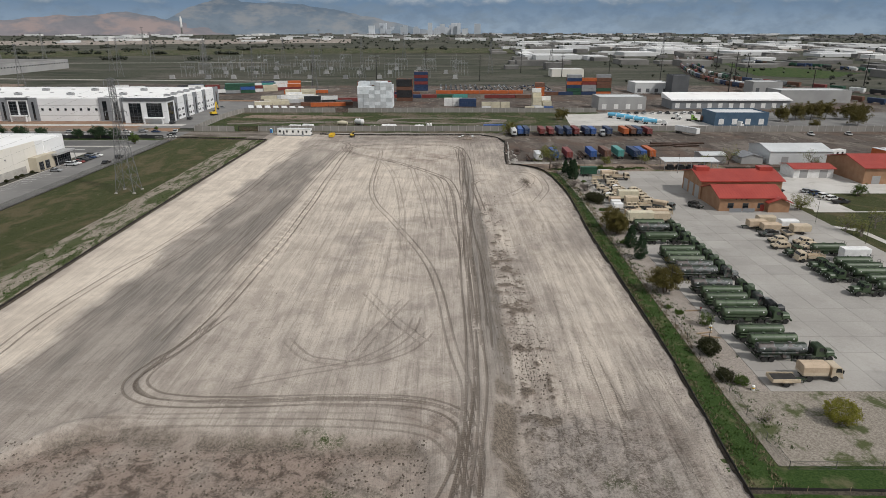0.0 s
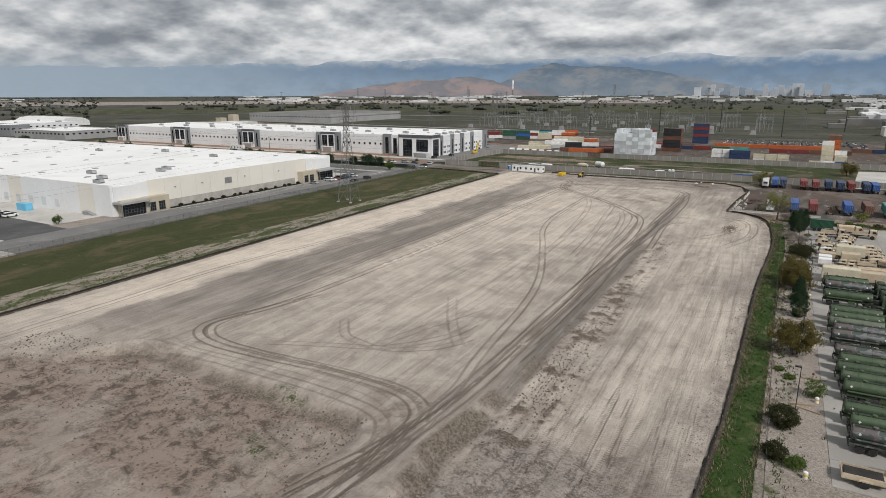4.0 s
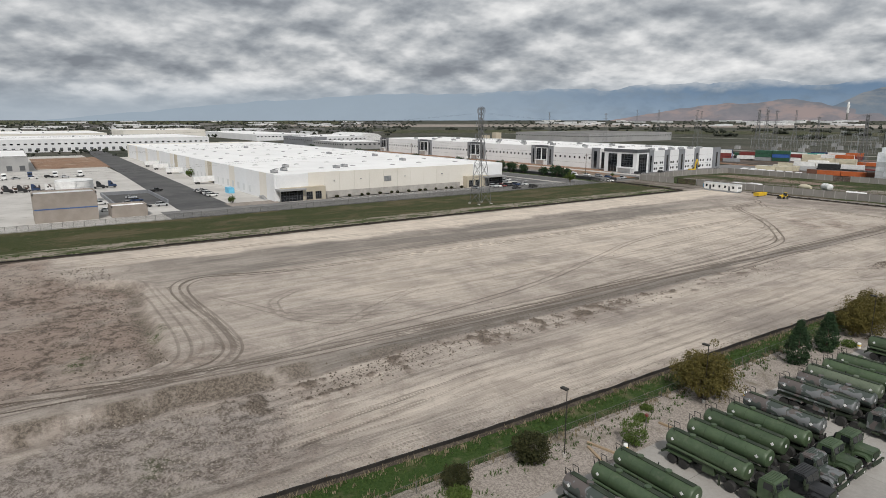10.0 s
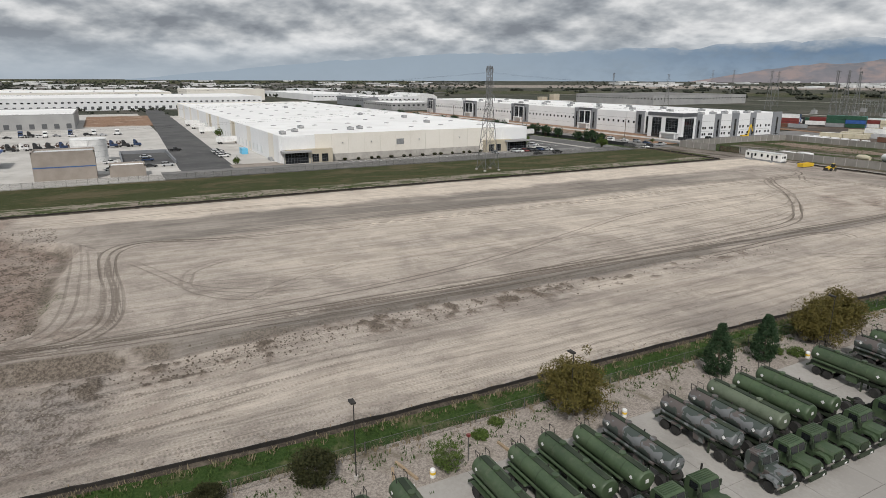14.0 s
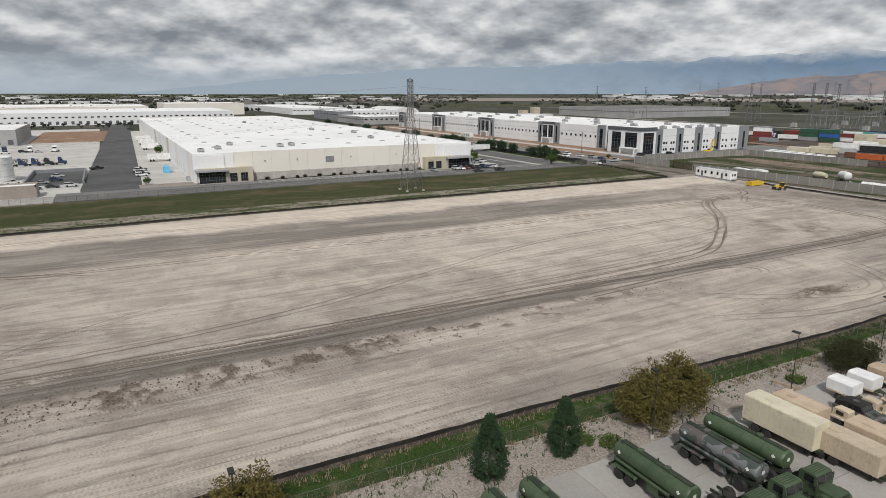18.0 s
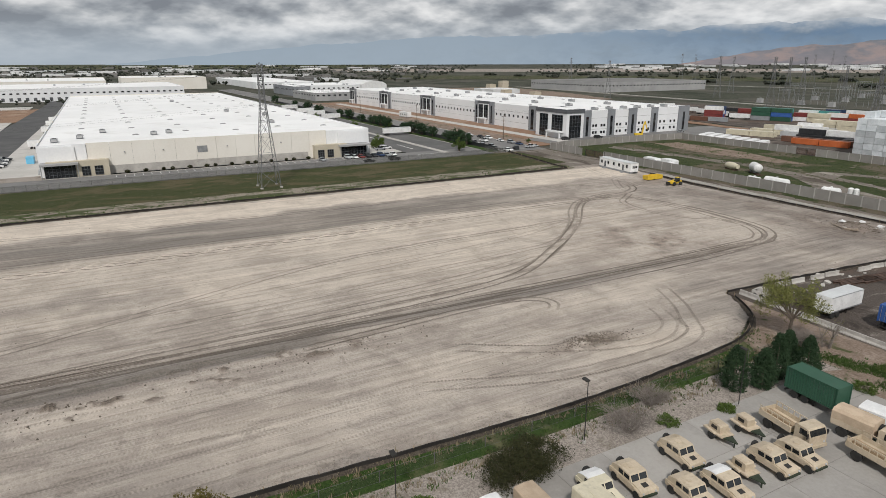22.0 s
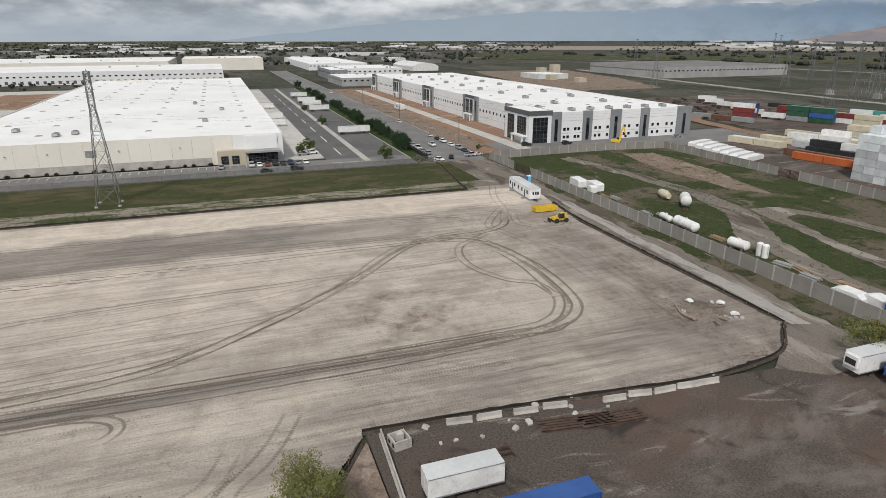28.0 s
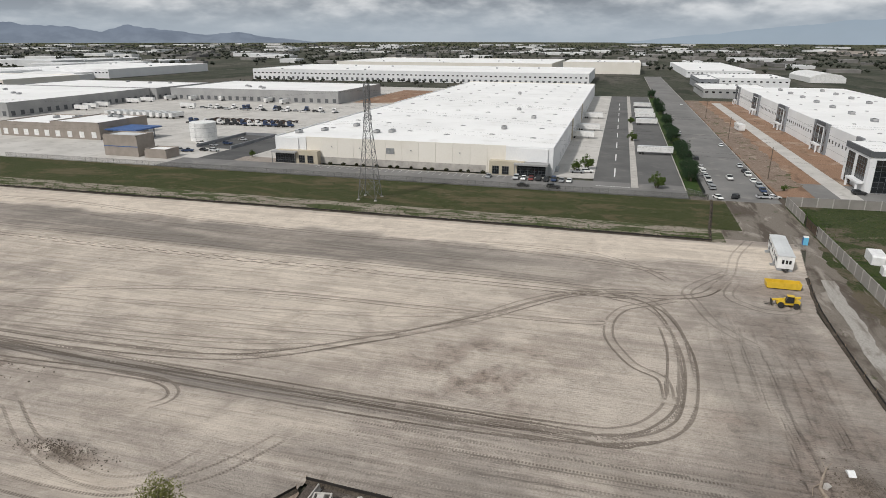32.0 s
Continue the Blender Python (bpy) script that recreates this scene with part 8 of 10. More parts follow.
for i in range(8):
    barrier(pose(29.4 + i * 3.6, 258.9 - i * 0.17, 0, 0, 0, -2.7), 3.55)
for i, (x, y, a) in enumerate(((28.6, 269, 82), (28.9, 273, 86), (29.4, 278.0, 84), (29.6, 282.2, 80), (30.8, 290.6, 84), (30.9, 294.6, 80), (31.3, 298.4, 88), (31.4, 302.2, 84), (31.6, 305.6, 86))):
    barrier(pose(x, y, 0, 0, 0, a))
for k, (x, y) in enumerate(((30.4, 260.6),)):
    th = thing("concrete_vault", "open pale concrete vault box with round holes", "concrete box", at=pose(x, y, 0, 0, 0, 10))
    for a, b, c, d in ((-1.1, 1.1, -1.1, -0.9), (-1.1, 1.1, 0.9, 1.1), (-1.1, -0.9, -0.9, 0.9), (0.9, 1.1, -0.9, 0.9)):
        part("side", S().box(a, b, c, d, 0, 1.25), KERB, th)
    part("riser", S().box(-0.5, 0.4, -0.4, 0.4, 0.6, 1.7), KERB, th)
    # flat dark discs stand for the shade inside the round holes
    for x0 in (-0.55, 0.55):
        part("opening", S().cyl((x0, -1.105, 0.6), (x0, -1.09, 0.6), 0.32, n=14), DARKSTEEL, th)
rng = np.random.default_rng(77)
for k in range(26):
    a, b = rng.uniform(27.8, 33), rng.uniform(263, 310)
    if k > 15:
        a, b = rng.uniform(7, 18), rng.uniform(318, 327)
    w = rng.uniform(0.15, 0.55)
    tagged(part("concrete_lump", S().prism([(-w, -w * 0.6), (w * 0.8, -w * 0.7), (w, w * 0.4), (0.1, w * 0.8), (-w * 0.9, w * 0.5)], -0.1, w * 0.8, "z"), KERB, at=pose(a, b, 0.9 * math.exp(-((a - 11.5) / 4.0) ** 2 - ((b - 322) / 3.0) ** 2) * (k > 15), rng.uniform(-20, 20), rng.uniform(-20, 20), rng.uniform(0, 180))), "broken pale concrete lump on the ground", "rubble", "broken concrete lumps")
tagged(part("dead_branch", S().cyl((-3.6, 0.6, 0.35), (-1.9, 0.1, 0.25), 0.09, 0.16, 7).cyl((-1.9, 0.1, 0.25), (0.6, -0.5, 0.22), 0.16, 0.2, 7).cyl((0.6, -0.5, 0.22), (2.6, 0.0, 0.3), 0.2, 0.3, 7).cyl((2.5, 0.0, 0.3), (3.3, 0.3, 0.5), 0.3, 0.42, 7).wire([(-0.4, -0.3, 0.25), (0.8, -1.3, 0.2), (2.6, -1.5, 0.3)], 0.07, 5).wire([(-3.6, 0.6, 0.35), (-4.6, 1.3, 0.7)], 0.05, 5).wire([(-3.6, 0.6, 0.35), (-4.8, 0.3, 0.5)], 0.04, 5), DEADWOOD, at=pose(11.2, 317.9, 0.22, 0, 0, -8)), "long pale dead tree trunk beside the dirt heap", "branch")
for k, (x, y, z) in enumerate(((8.6, 321.4, 0.95), (10.4, 327.0, 0.45), (15.4, 325.6, 0.6))):
    tagged(part("plastic_sheet", S().prism([(-0.7, 0.0), (-0.5, 0.28), (-0.1, 0.42), (0.25, 0.3), (0.75, 0.12), (0.8, 0.0)], -0.4, 0.45), TARP_WHITE, at=pose(x, y, z, 6, -4, 35 * k)), "crumpled white plastic sheet on the dirt heap", "plastic sheet", "plastic sheets")
for k, (x, y, a) in enumerate(((9.4, 320.0, 20), (13.0, 323.6, -40), (16.6, 322.0, 15), (12.2, 325.4, 70), (17.4, 319.8, -15))):
    tagged(part("timber", S().cyl((-0.9, 0, 0.1), (0.9, 0.1, 0.25), 0.1, 0.07, 6).cyl((-0.5, 0.3, 0.1), (0.7, -0.35, 0.3), 0.07, 0.05, 6), BARK, at=pose(x, y, 0.45, 0, 0, a)), "dark broken logs on the dirt heap", "logs", "logs on the heap")

# sheds in and behind the container yard
def shed(x0, x1, y0, y1, eave, ridge, wall, roof, label, axis="x", doors=1):
    th = thing("shed", label, "shed", "yard sheds")
    w = gable_walls(th, x0, x1, y0, y1, eave, ridge, axis, wall)
    gable(th, x0, x1, y0, y1, eave, ridge, axis, roof, 0.3)
    for k in range(doors):
        c = x0 + (x1 - x0) * (k + 0.5) / doors
        block(w, "door", c - 1.4, c + 1.4, y0 - 0.06, y0, 0, min(3.2, eave - 0.6), GREYWALL)
    return th


shed(109, 119, 259, 268, 3.4, 4.2, GREYWALL, PALEROOF, "small grey shed with a pale roof")
shed(125, 134, 258, 267, 2.8, 4.2, GREYWALL, MIDGREY, "small pale shed with a grey gable roof", "y")
shed(136, 162, 257, 276, 5.4, 7.4, PALEROOF, PALEROOF, "grey-blue metal hall with a pale roof", "x", 2)
lowb = thing("site_cabin", "white office cabin on blocks in the yard", "cabin", at=pose(172, 272, 0, 0, 0, 20))
part("body", S().box(-5, 5, -1.6, 1.6, 0.5, 3.4), PAINTS["white"], lowb)
for x in (-3, 0, 3):
    part("window", S().box(x - 0.6, x + 0.6, -1.63, -1.6, 1.6, 2.6), DARK_GLASS, lowb)
part("blocks", S().box(-4.6, 4.6, -1.2, 1.2, 0, 0.5), KERB, lowb)
for k in range(3):
    box_trailer("orange-red trailer in the far yard", pose(192 + k * 3.4, 268, 0, 0, 0, 100), 13, PAINTS["orange"])

# ---- by the lot's gate ----
def office_trailer(at):
    th = thing("office_trailer", "long white site office trailer with small windows", "office trailer", at=at)
    b = part("body", S().box(-8.9, 8.9, -1.75, 1.75, 0.7, 3.7), PAINTS["white"], th)
    part("roof", S().prism([(-1.85, 3.7), (-1.85, 3.78), (0, 3.92), (1.85, 3.78), (1.85, 3.7)], -9.0, 9.0, "x"), PALEROOF, b)
    for x in (-7.4, -3.6, -0.4, 2.6, 6.9):
        window(b, "x", -1.75, -1, x, 1.9, 2.9, 0.8)
    for x in (-5.4, 4.8):
        part("door", S().box(x - 0.45, x + 0.45, -1.79, -1.75, 0.75, 2.8), CHARCOAL, b, "dark entrance door")
        part("steps", S().prism([(-2.7, 0), (-1.76, 0), (-1.76, 0.7), (-2.1, 0.7), (-2.1, 0.35), (-2.7, 0.35)], x - 0.6, x + 0.6, "x"), STEEL, th)
    for y in (-0.6, 0.2, 0.9):
        part("end_window", S().box(8.9, 8.93, y - 0.25, y + 0.25, 1.9, 2.8), DARK_GLASS, b)
    for y in (-1, 1):
        for x in (-1.2, 0, 1.2):
            wheel(th, x, y * 1.4, 0.4, 0.25, PAINTS["silver"])
    part("drawbar", S().prism([(-0.8, 8.9), (0.8, 8.9), (0.08, 10.6), (-0.08, 10.6)], 0.55, 0.7, "z", pose(0, 0, 0, 0, 0, -90)), DARKSTEEL, th)
    part("skirting", S().box(-8.8, 8.8, -1.65, 1.65, 0.08, 0.7), PAINTS["grey"], th)


office_trailer(pose(-78.6, 331.6, 0, 0, 0, -5))
sk = thing("skip_container", "long yellow open waste skip on the dirt", "skip", at=pose(-58.3, 328.0, 0.05, 0, 0, 90))
part("tub", S().prism([(-3.4, 0.25), (-3.6, 1.5), (-3.5, 1.5), (-3.3, 0.35), (3.2, 0.35), (3.4, 1.5), (3.5, 1.5), (3.3, 0.25)], -1.15, 1.15), YELLOW, sk)
for y in (-1.15, 1.15):
    part("side", S().prism([(-3.35, 0.25), (-3.55, 1.55), (3.5, 1.55), (3.3, 0.25)], y - 0.05, y + 0.05), YELLOW, sk)
    for x in (-2.4, -1.2, 0, 1.2, 2.4):
        part("rib", S().box(x - 0.06, x + 0.06, y * 1.06 - 0.06, y * 1.06 + 0.06, 0.3, 1.5), YELLOW, sk)
part("skids", S().box(-3.2, 3.2, -0.7, -0.5, 0, 0.25).box(-3.2, 3.2, 0.5, 0.7, 0, 0.25), DARKSTEEL, sk)


def telehandler(at):
    th = thing("telehandler", "yellow telescopic forklift on four large wheels", "forklift", at=at)
    part("chassis", S().prism([(-2.0, 0.7), (-2.1, 1.5), (-1.2, 1.75), (1.9, 1.3), (2.1, 0.7)], -0.75, 0.75), YELLOW, th)
    cab = part("cab", S().prism([(-0.8, 1.3), (-0.7, 2.6), (0.4, 2.6), (0.8, 1.5), (0.8, 1.3)], 0.1, 1.05), CAR_GLASS, th)
    part("cab_roof", S().box(-0.8, 0.5, 0.05, 1.1, 2.6, 2.7), YELLOW, cab)
    part("boom", S().prism([(-2.2, 1.9), (-2.2, 2.3), (3.0, 1.4), (3.0, 1.05)], -0.45, -0.05), YELLOW, th)
    part("fork_carriage", S().box(3.0, 3.15, -1.0, 0.6, 0.3, 1.3), DARKSTEEL, th)
    for y in (-0.7, 0.2):
        part("fork", S().box(3.15, 4.3, y - 0.07, y + 0.07, 0.3, 0.38), DARKSTEEL, th)
    part("engine_cover", S().box(-1.7, 0.6, -1.1, -0.5, 0.9, 1.6), YELLOW, th)
    for y in (-1, 1):
        for x in (-1.4, 1.45):
            wheel(th, x, y * 1.0, 0.62, 0.42, YELLOW)


telehandler(pose(-47.4, 326.6, 0.05, 0, 0, -90))
toil = thing("portable_toilet", "blue portable toilet by the wall", "toilet cabin", at=pose(-93.5, 340.8, 0.02))
part("cabin", S().box(-0.6, 0.6, -0.6, 0.6, 0, 2.1), PAINTS["sky"], toil)
part("roof", S().prism([(-0.62, 2.1), (-0.4, 2.35), (0.4, 2.35), (0.62, 2.1)], -0.62, 0.62), PAINTS["white"], toil)
part("door", S().box(-0.45, 0.45, -0.63, -0.6, 0.1, 2.0), PAINTS["blue"], toil)

# ---- tanks and goods in the weedy yard ----
def steel_tank(at, L=6.0, r=1.1, label="white horizontal storage tank on saddles", vertical=False):
    th = thing("storage_tank", label, "tank", "storage tanks", at)
    if vertical:
        part("shell", S().lathe([(0, r), (L, r), (L + r * 0.35, r * 0.6), (L + r * 0.45, 0.1)], "z", 18), PAINTS["white"], th, smooth=True)
        part("ladder", S().wire([(r + 0.06, -0.2, 0), (r + 0.06, -0.2, L)], 0.03).wire([(r + 0.06, 0.2, 0), (r + 0.06, 0.2, L)], 0.03), STEEL, th)
        return th
    part("shell", S().lathe([(-L / 2 - r * 0.5, 0.1), (-L / 2 - r * 0.38, r * 0.6), (-L / 2, r), (L / 2, r), (L / 2 + r * 0.38, r * 0.6), (L / 2 + r * 0.5, 0.1)], "x", 18, (0, 0, r + 0.35)), PAINTS["white"], th, smooth=True)
    for x in (-L * 0.32, L * 0.32):
        part("saddle", S().box(x - 0.15, x + 0.15, -r * 0.8, r * 0.8, 0, r * 0.6), STEEL, th)
    part("manhole", S().cyl((0, 0, 2 * r + 0.3), (0, 0, 2 * r + 0.6), 0.3, n=12), PAINTS["white"], th)
    return th


steel_tank(pose(-49.0, 368.4, 0.5, 0, 0, -35), 5.0, 1.5, "white tank lying on a flat trailer")
flat_chassis("flat trailer under the white tank", pose(-48.4, 367.8, -0.7, 0, 0, -35), 9)
steel_tank(pose(-38.6, 353.6, 0, 0, 0, -8), 4.2, 0.8, "small white tank in the weeds")
steel_tank(pose(-30.4, 353.2, 0, 0, 0, -4), 7.6, 1.25, "long white tank in the weeds beside the wall")
steel_tank(pose(-13.4, 353.8, 0, 0, 0, 8), 4.4, 1.1, "white tank with a dark frame beside the wall")
for x in (-8.6, -7.0):
    steel_tank(pose(x, 355.2, 0), 2.8, 0.75, "upright white cylinder tank", True)
mx = thing("mixer_drum", "rusty cream mixer drum lying in the weeds", "drum", at=pose(-59, 369, 0, 0, 0, -14))
part("drum", S().lathe([(-3.4, 0.5), (-2.4, 1.1), (0.5, 1.35), (2.4, 1.0), (3.2, 0.8)], "x", 16, (0, 0, 1.4)), PAINTS["buff"], mx, smooth=True)
part("cradle", S().box(-2.6, 2.4, -0.8, 0.8, 0, 0.5), RUST, mx)
for x, y, w, d, h, m, lab in ((-83.5, 354.0, 6.5, 3.2, 2.4, TARP_WHITE, "white-wrapped goods behind the wall"), (-76.6, 356.0, 6.0, 3.2, 2.5, TARP_WHITE, "white-wrapped goods behind the wall"), (-73.8, 353.2, 2.6, 2.2, 2.0, TARP_WHITE, "small white-wrapped bale behind the wall")):
    tagged(part("wrapped_bale", S().prism([(-w / 2, 0), (-w / 2, h * 0.9), (-w / 2 + 0.3, h), (w / 2 - 0.4, h * 0.96), (w / 2, h * 0.8), (w / 2, 0)], -d / 2, d / 2), m, at=pose(x, y, 0, 0, 0, -5)), lab, "wrapped goods", "wrapped goods")
for k, (x, y) in enumerate(((-66, 353), (-63.5, 355), (-44, 350.5), (-46, 353), (-21, 355.2), (-1.5, 355), (2.5, 355.6), (6, 354), (12, 357), (-42.5, 356))):
    th = thing("pipe_stack", "stack of grey pipes and boards in the weeds", "pipes", "pipe stacks", pose(x, y, 0, 0, 0, 8 * (k % 3) - 6))
    for i in range(5):
        part("pipe", S().cyl((-2.2, -0.8 + i * 0.4, 0.2 + 0.32 * (i % 2)), (2.2 - 0.3 * (k % 2), -0.8 + i * 0.4, 0.2 + 0.32 * (i % 2)), 0.18, n=8), GREYWALL if k % 2 else WOOD, th)
for k, (x, y, a) in enumerate(((16, 352, 10), (20.5, 354, -6))):
    tagged(part("wrapped_bale", S().prism([(-3, 0), (-3, 1.2), (-1.5, 1.8), (2, 1.6), (3, 0.9), (3, 0)], -1.5, 1.5), TARP_WHITE, at=pose(x, y, 0, 0, 0, a)), "heap of white-wrapped goods by the wall", "wrapped goods", "wrapped goods")
container(PAINTS["blue"], pose(29, 353.5, 0, 0, 0, 4), 12.19, 2.75, "bright blue container behind the boundary wall")
for k in range(4):
    steel_tank(pose(44 + k * 6.2, 352, 0), 1.6, 1.3, "white domed tank behind the wall", True)
tagged(part("yard_track", S().prism(ragged([(-128, 372), (-90, 378), (-60, 380), (-40, 374), (-20, 360), (10, 356), (40, 360), (40, 364), (12, 361), (-14, 368), (-34, 381), (-58, 386), (-92, 384), (-130, 378)], 0.8), -0.25, 0.02, "z"), TRACK_MUD), "pale winding dirt track through the weeds", "track", kind="structure")
tagged(part("yard_bank", S().prism(ragged([(-128, 402), (-96, 396), (-60, 398), (-52, 404), (-90, 414), (-126, 416)], 0.8), -0.25, 0.03, "z"), SLOPE), "low bank of reddish soil in the weedy yard", "soil", kind="structure")
tagged(part("yard_loop", S().prism(ragged([(-40, 384), (-16, 378), (14, 372), (36, 378), (40, 392), (20, 402), (-20, 402), (-40, 394)], 0.8), -0.25, 0.025, "z"), TRACK_MUD), "bare turning loop in the weedy yard", "track", kind="structure")
tagged(part("yard_island", S().prism(ragged([(-30, 386), (-12, 381), (14, 377), (28, 382), (30, 390), (16, 397), (-16, 397), (-32, 392)], 0.8), -0.25, 0.06, "z"), SCRUB), "oval island of scrub inside the turning loop", "scrub", kind="structure")

# dark green army container on wheels beside the evergreens
gc = container(PAINTS["green"], pose(55.7, 234.9, 0.13, 0, 0, -3), 6.1, 2.6, "dark green ribbed army container on a wheeled chassis", True, 1.0)

# ---- ground east of the army pad ----
sheet("lawn", 112.2, 300, 60, 185, 0.02, GRASS, "mown lawn beside the vehicle pad", "grass")
sheet("visitor_park", 112.2, 300, 185.2, 243, 0.05, CONCRETE, "pale concrete apron and car park by the red-roofed halls", "car park")
sheet("lawn_island", 0, 0, 0, 0, 0.12, GRASS, "curved lawn island in front of the hall", "grass", [(106.5, 181.5), (114, 183.5), (116, 188), (112, 193), (107, 192)])
sheet("back_lawn", 128, 180, 186, 208, 0.1, GRASS, "lawn beside the car park", "grass")
sheet("lawn_path", 0, 0, 0, 0, 0.06, CONCRETE, "narrow pale path through the lawn", "path", [(112.2, 168), (116, 166), (118, 140), (132, 120), (300, 110), (300, 113), (133, 122.5), (120, 141), (118, 168), (112.2, 171)])
sheet("truck_yard", 104.4, 300, 347, 428, 0.03, OLD_ASPHALT, "grey asphalt tanker truck yard", "yard")
for k, (x, y, c, st) in enumerate(((127, 206, "navy", "suv"), (128, 202.4, "white", "suv"), (128.6, 199.0, "white", "suv"), (129, 195.4, "black", "pickup"), (115.6, 210, "black", "suv"), (126, 209.6, "grey", "sedan"))):
    car(PAINTS[c], pose(x, y, 0.05, 0, 0, 10), st)
for k, (x, y, h, r, lf, bare) in enumerate(((111.6, 188, 6.5, 3.4, LEAF_SPRING, 0.2), (112, 165.6, 5.5, 3.0, LEAF_SPRING, 0.6), (122.6, 168.5, 7, 3.2, LEAF_SPRING, 0.6), (114.4, 161, 5, 2.4, LEAF_SPRING, 0.6), (119, 257, 8, 4.2, LEAF_SPRING, 0.3), (150, 250, 8, 4, LEAF_SPRING, 0.4), (84, 258, 5, 2.6, LEAF_SPRING, 0.4), (141, 205, 4.5, 2.2, LEAF_GREEN, 0.1), (68, 256.5, 4, 2.2, LEAF_SPRING, 0.4), (108, 252.5, 5, 2.6, LEAF_SPRING, 0.3))):
    broad_tree("young spring tree with thin pale leaves", pose(x, y, 0.02), h, r, lf, 100 + k, 18, 0.17, bare)


# ---- plain halls further off ----
def hall(x0, x1, y0, y1, h, wall, label, roof=ROOF, docks="", windows="", band=None, units=0, name="warehouse", dock_mat=None):
    th = thing(name, label, "building", "industrial buildings")
    block(th, "wall", x0, x1, y0, y1, -0.3, h, wall)
    block(th, "roof", x0 + 0.4, x1 - 0.4, y0 + 0.4, y1 - 0.4, h - 0.02, h + 0.02, roof)
    rim = S()
    for a, b, c, d in ((x0, x1, y0, y0 + 0.35), (x0, x1, y1 - 0.35, y1), (x0, x0 + 0.35, y0, y1), (x1 - 0.35, x1, y0, y1)):
        rim.box(a - 0.03, b + 0.03, c - 0.03, d + 0.03, h - 0.1, h + 0.55)
    part("parapet", rim, wall, th)
    if band:
        block(th, "band", x0 - 0.06, x1 + 0.06, y0 - 0.06, y1 + 0.06, h * 0.5, h * 0.5 + 0.6, band)
    away = x1 < -600 or y0 < -290 or y0 > 600
    for name_, sides, pitch, half, z0, z1, deep, mat in (("dock_door", docks, 7, 1.5, 0.9, 4.1, 0.1, dock_mat or CHARCOAL), ("window", windows, 6, 1.3, h * 0.6, h * 0.6 + 1.4, 0.06, DARK_GLASS)):
        for way in sides:
            lo, hi = (y0, y1) if way == "e" else (x0, x1)
            n = int((hi - lo) / pitch)
            row = S()
            for i in range(n):
                c = lo + (hi - lo) * (i + 0.5) / n
                b = {"e": (x1, x1 + deep, c - half, c + half), "s": (c - half, c + half, y0 - deep, y0), "n": (c - half, c + half, y1, y1 + deep)}[way]
                if away:
                    row.box(*b, z0, z1)
                else:
                    block(th, name_, *b, z0, z1, mat)
            if away:
                part(name_ + "s", row, mat, th)["kind"] = "stuff"
    rng = np.random.default_rng(int(abs(x0) + abs(y0)))
    for i in range(units):
        at = pose(rng.uniform(x0 + 5, x1 - 5), rng.uniform(y0 + 4, y1 - 4), h)
        if away:
            tagged(part("rooftop_unit", S().box(-1.5, 1.5, -1.1, 1.1, 0, 1.4).cyl((-0.5, 0, 1.4), (-0.5, 0, 1.54), 0.7, n=10), STEEL, at=at), "grey rooftop air unit on a far white roof", "air unit", "rooftop units")
        else:
            roof_unit(3, 2.2, 1.4, at)
    return th


# west: the concrete lorry yard
pump = hall(-165, -153.6, 61, 79.6, 9.2, BROWNWALL, "tall brown masonry pump house with a thin blue band", PALEROOF, name="pump_house")
block(pump, "blue_band", -153.6, -153.54, 61.1, 79.5, 4.3, 4.65, BLUE, "thin blue band")
hall(-162, -153, 83.5, 95, 3.6, BROWNWALL, "low brown masonry store with a white roof", name="store")
hall(-226, -190, -43, -7.2, 7.4, BROWNWALL, "brown masonry service wing with white roller doors", docks="e", dock_mat=PAINTS["white"], units=3, name="service_building")
hall(-226, -189.6, -7, 25, 8.6, BROWNWALL, "taller brown masonry service building with white roller doors", docks="e", dock_mat=PAINTS["white"], units=4, name="service_building")
ft = thing("fire_tank", "round white steel water tank with a flat top", "water tank", at=pose(-206, 77, 0))
part("shell", S().lathe([(0, 6.8), (9.4, 6.8), (9.6, 6.6), (9.9, 0.2)], "z", 40), PAINTS["white"], ft, smooth=True)
for z in (2.3, 4.6, 6.9, 9.3):
    part("ring", S().lathe([(z - 0.06, 6.81), (z - 0.05, 6.87), (z + 0.05, 6.87), (z + 0.06, 6.81)], "z", 40), PAINTS["silver"], ft)
part("ladder", S().wire([(6.9, -0.25, 0), (6.9, -0.25, 9.6)], 0.04).wire([(6.9, 0.25, 0), (6.9, 0.25, 9.6)], 0.04), STEEL, ft)
cp = thing("fuel_canopy", "flat fuel canopy with a blue edge", "canopy", at=pose(-201, 37, 0))
part("roof", S().box(-9.9, 9.9, -9.9, 9.9, 5.2, 5.9), BLUE, cp)
part("edge", S().box(-10, 10, -10, 10, 5.25, 5.8), BLUE, cp, "blue canopy edge")
for x in (-7, 7):
    for y in (-7, 0, 7):
        part("column", S().box(x - 0.25, x + 0.25, y - 0.25, y + 0.25, 0, 5.2), STEEL, cp)
sump = thing("retaining_basin", "sunken dark basin with low concrete walls", "basin")
for a, b, c, d in ((-228, -184, 88, 88.6), (-228, -184, 107.4, 108), (-228, -227.4, 88, 108)):
    part("wall", S().box(a, b, c, d, -0.2, 1.5), MIDGREY, sump)
part("floor", S().box(-227.4, -184, 88.6, 107.4, 0.02, 0.06), ASPHALT, sump)
hall(-470, -395, -260, -105, 9.6, GREYWALL, "long grey warehouse with dock doors and a white roof", docks="en", units=3)
hall(-394.6, -255, -300, -112, 9.4, GREYWALL, "grey warehouse with dock doors facing the yard", docks="en", units=3)
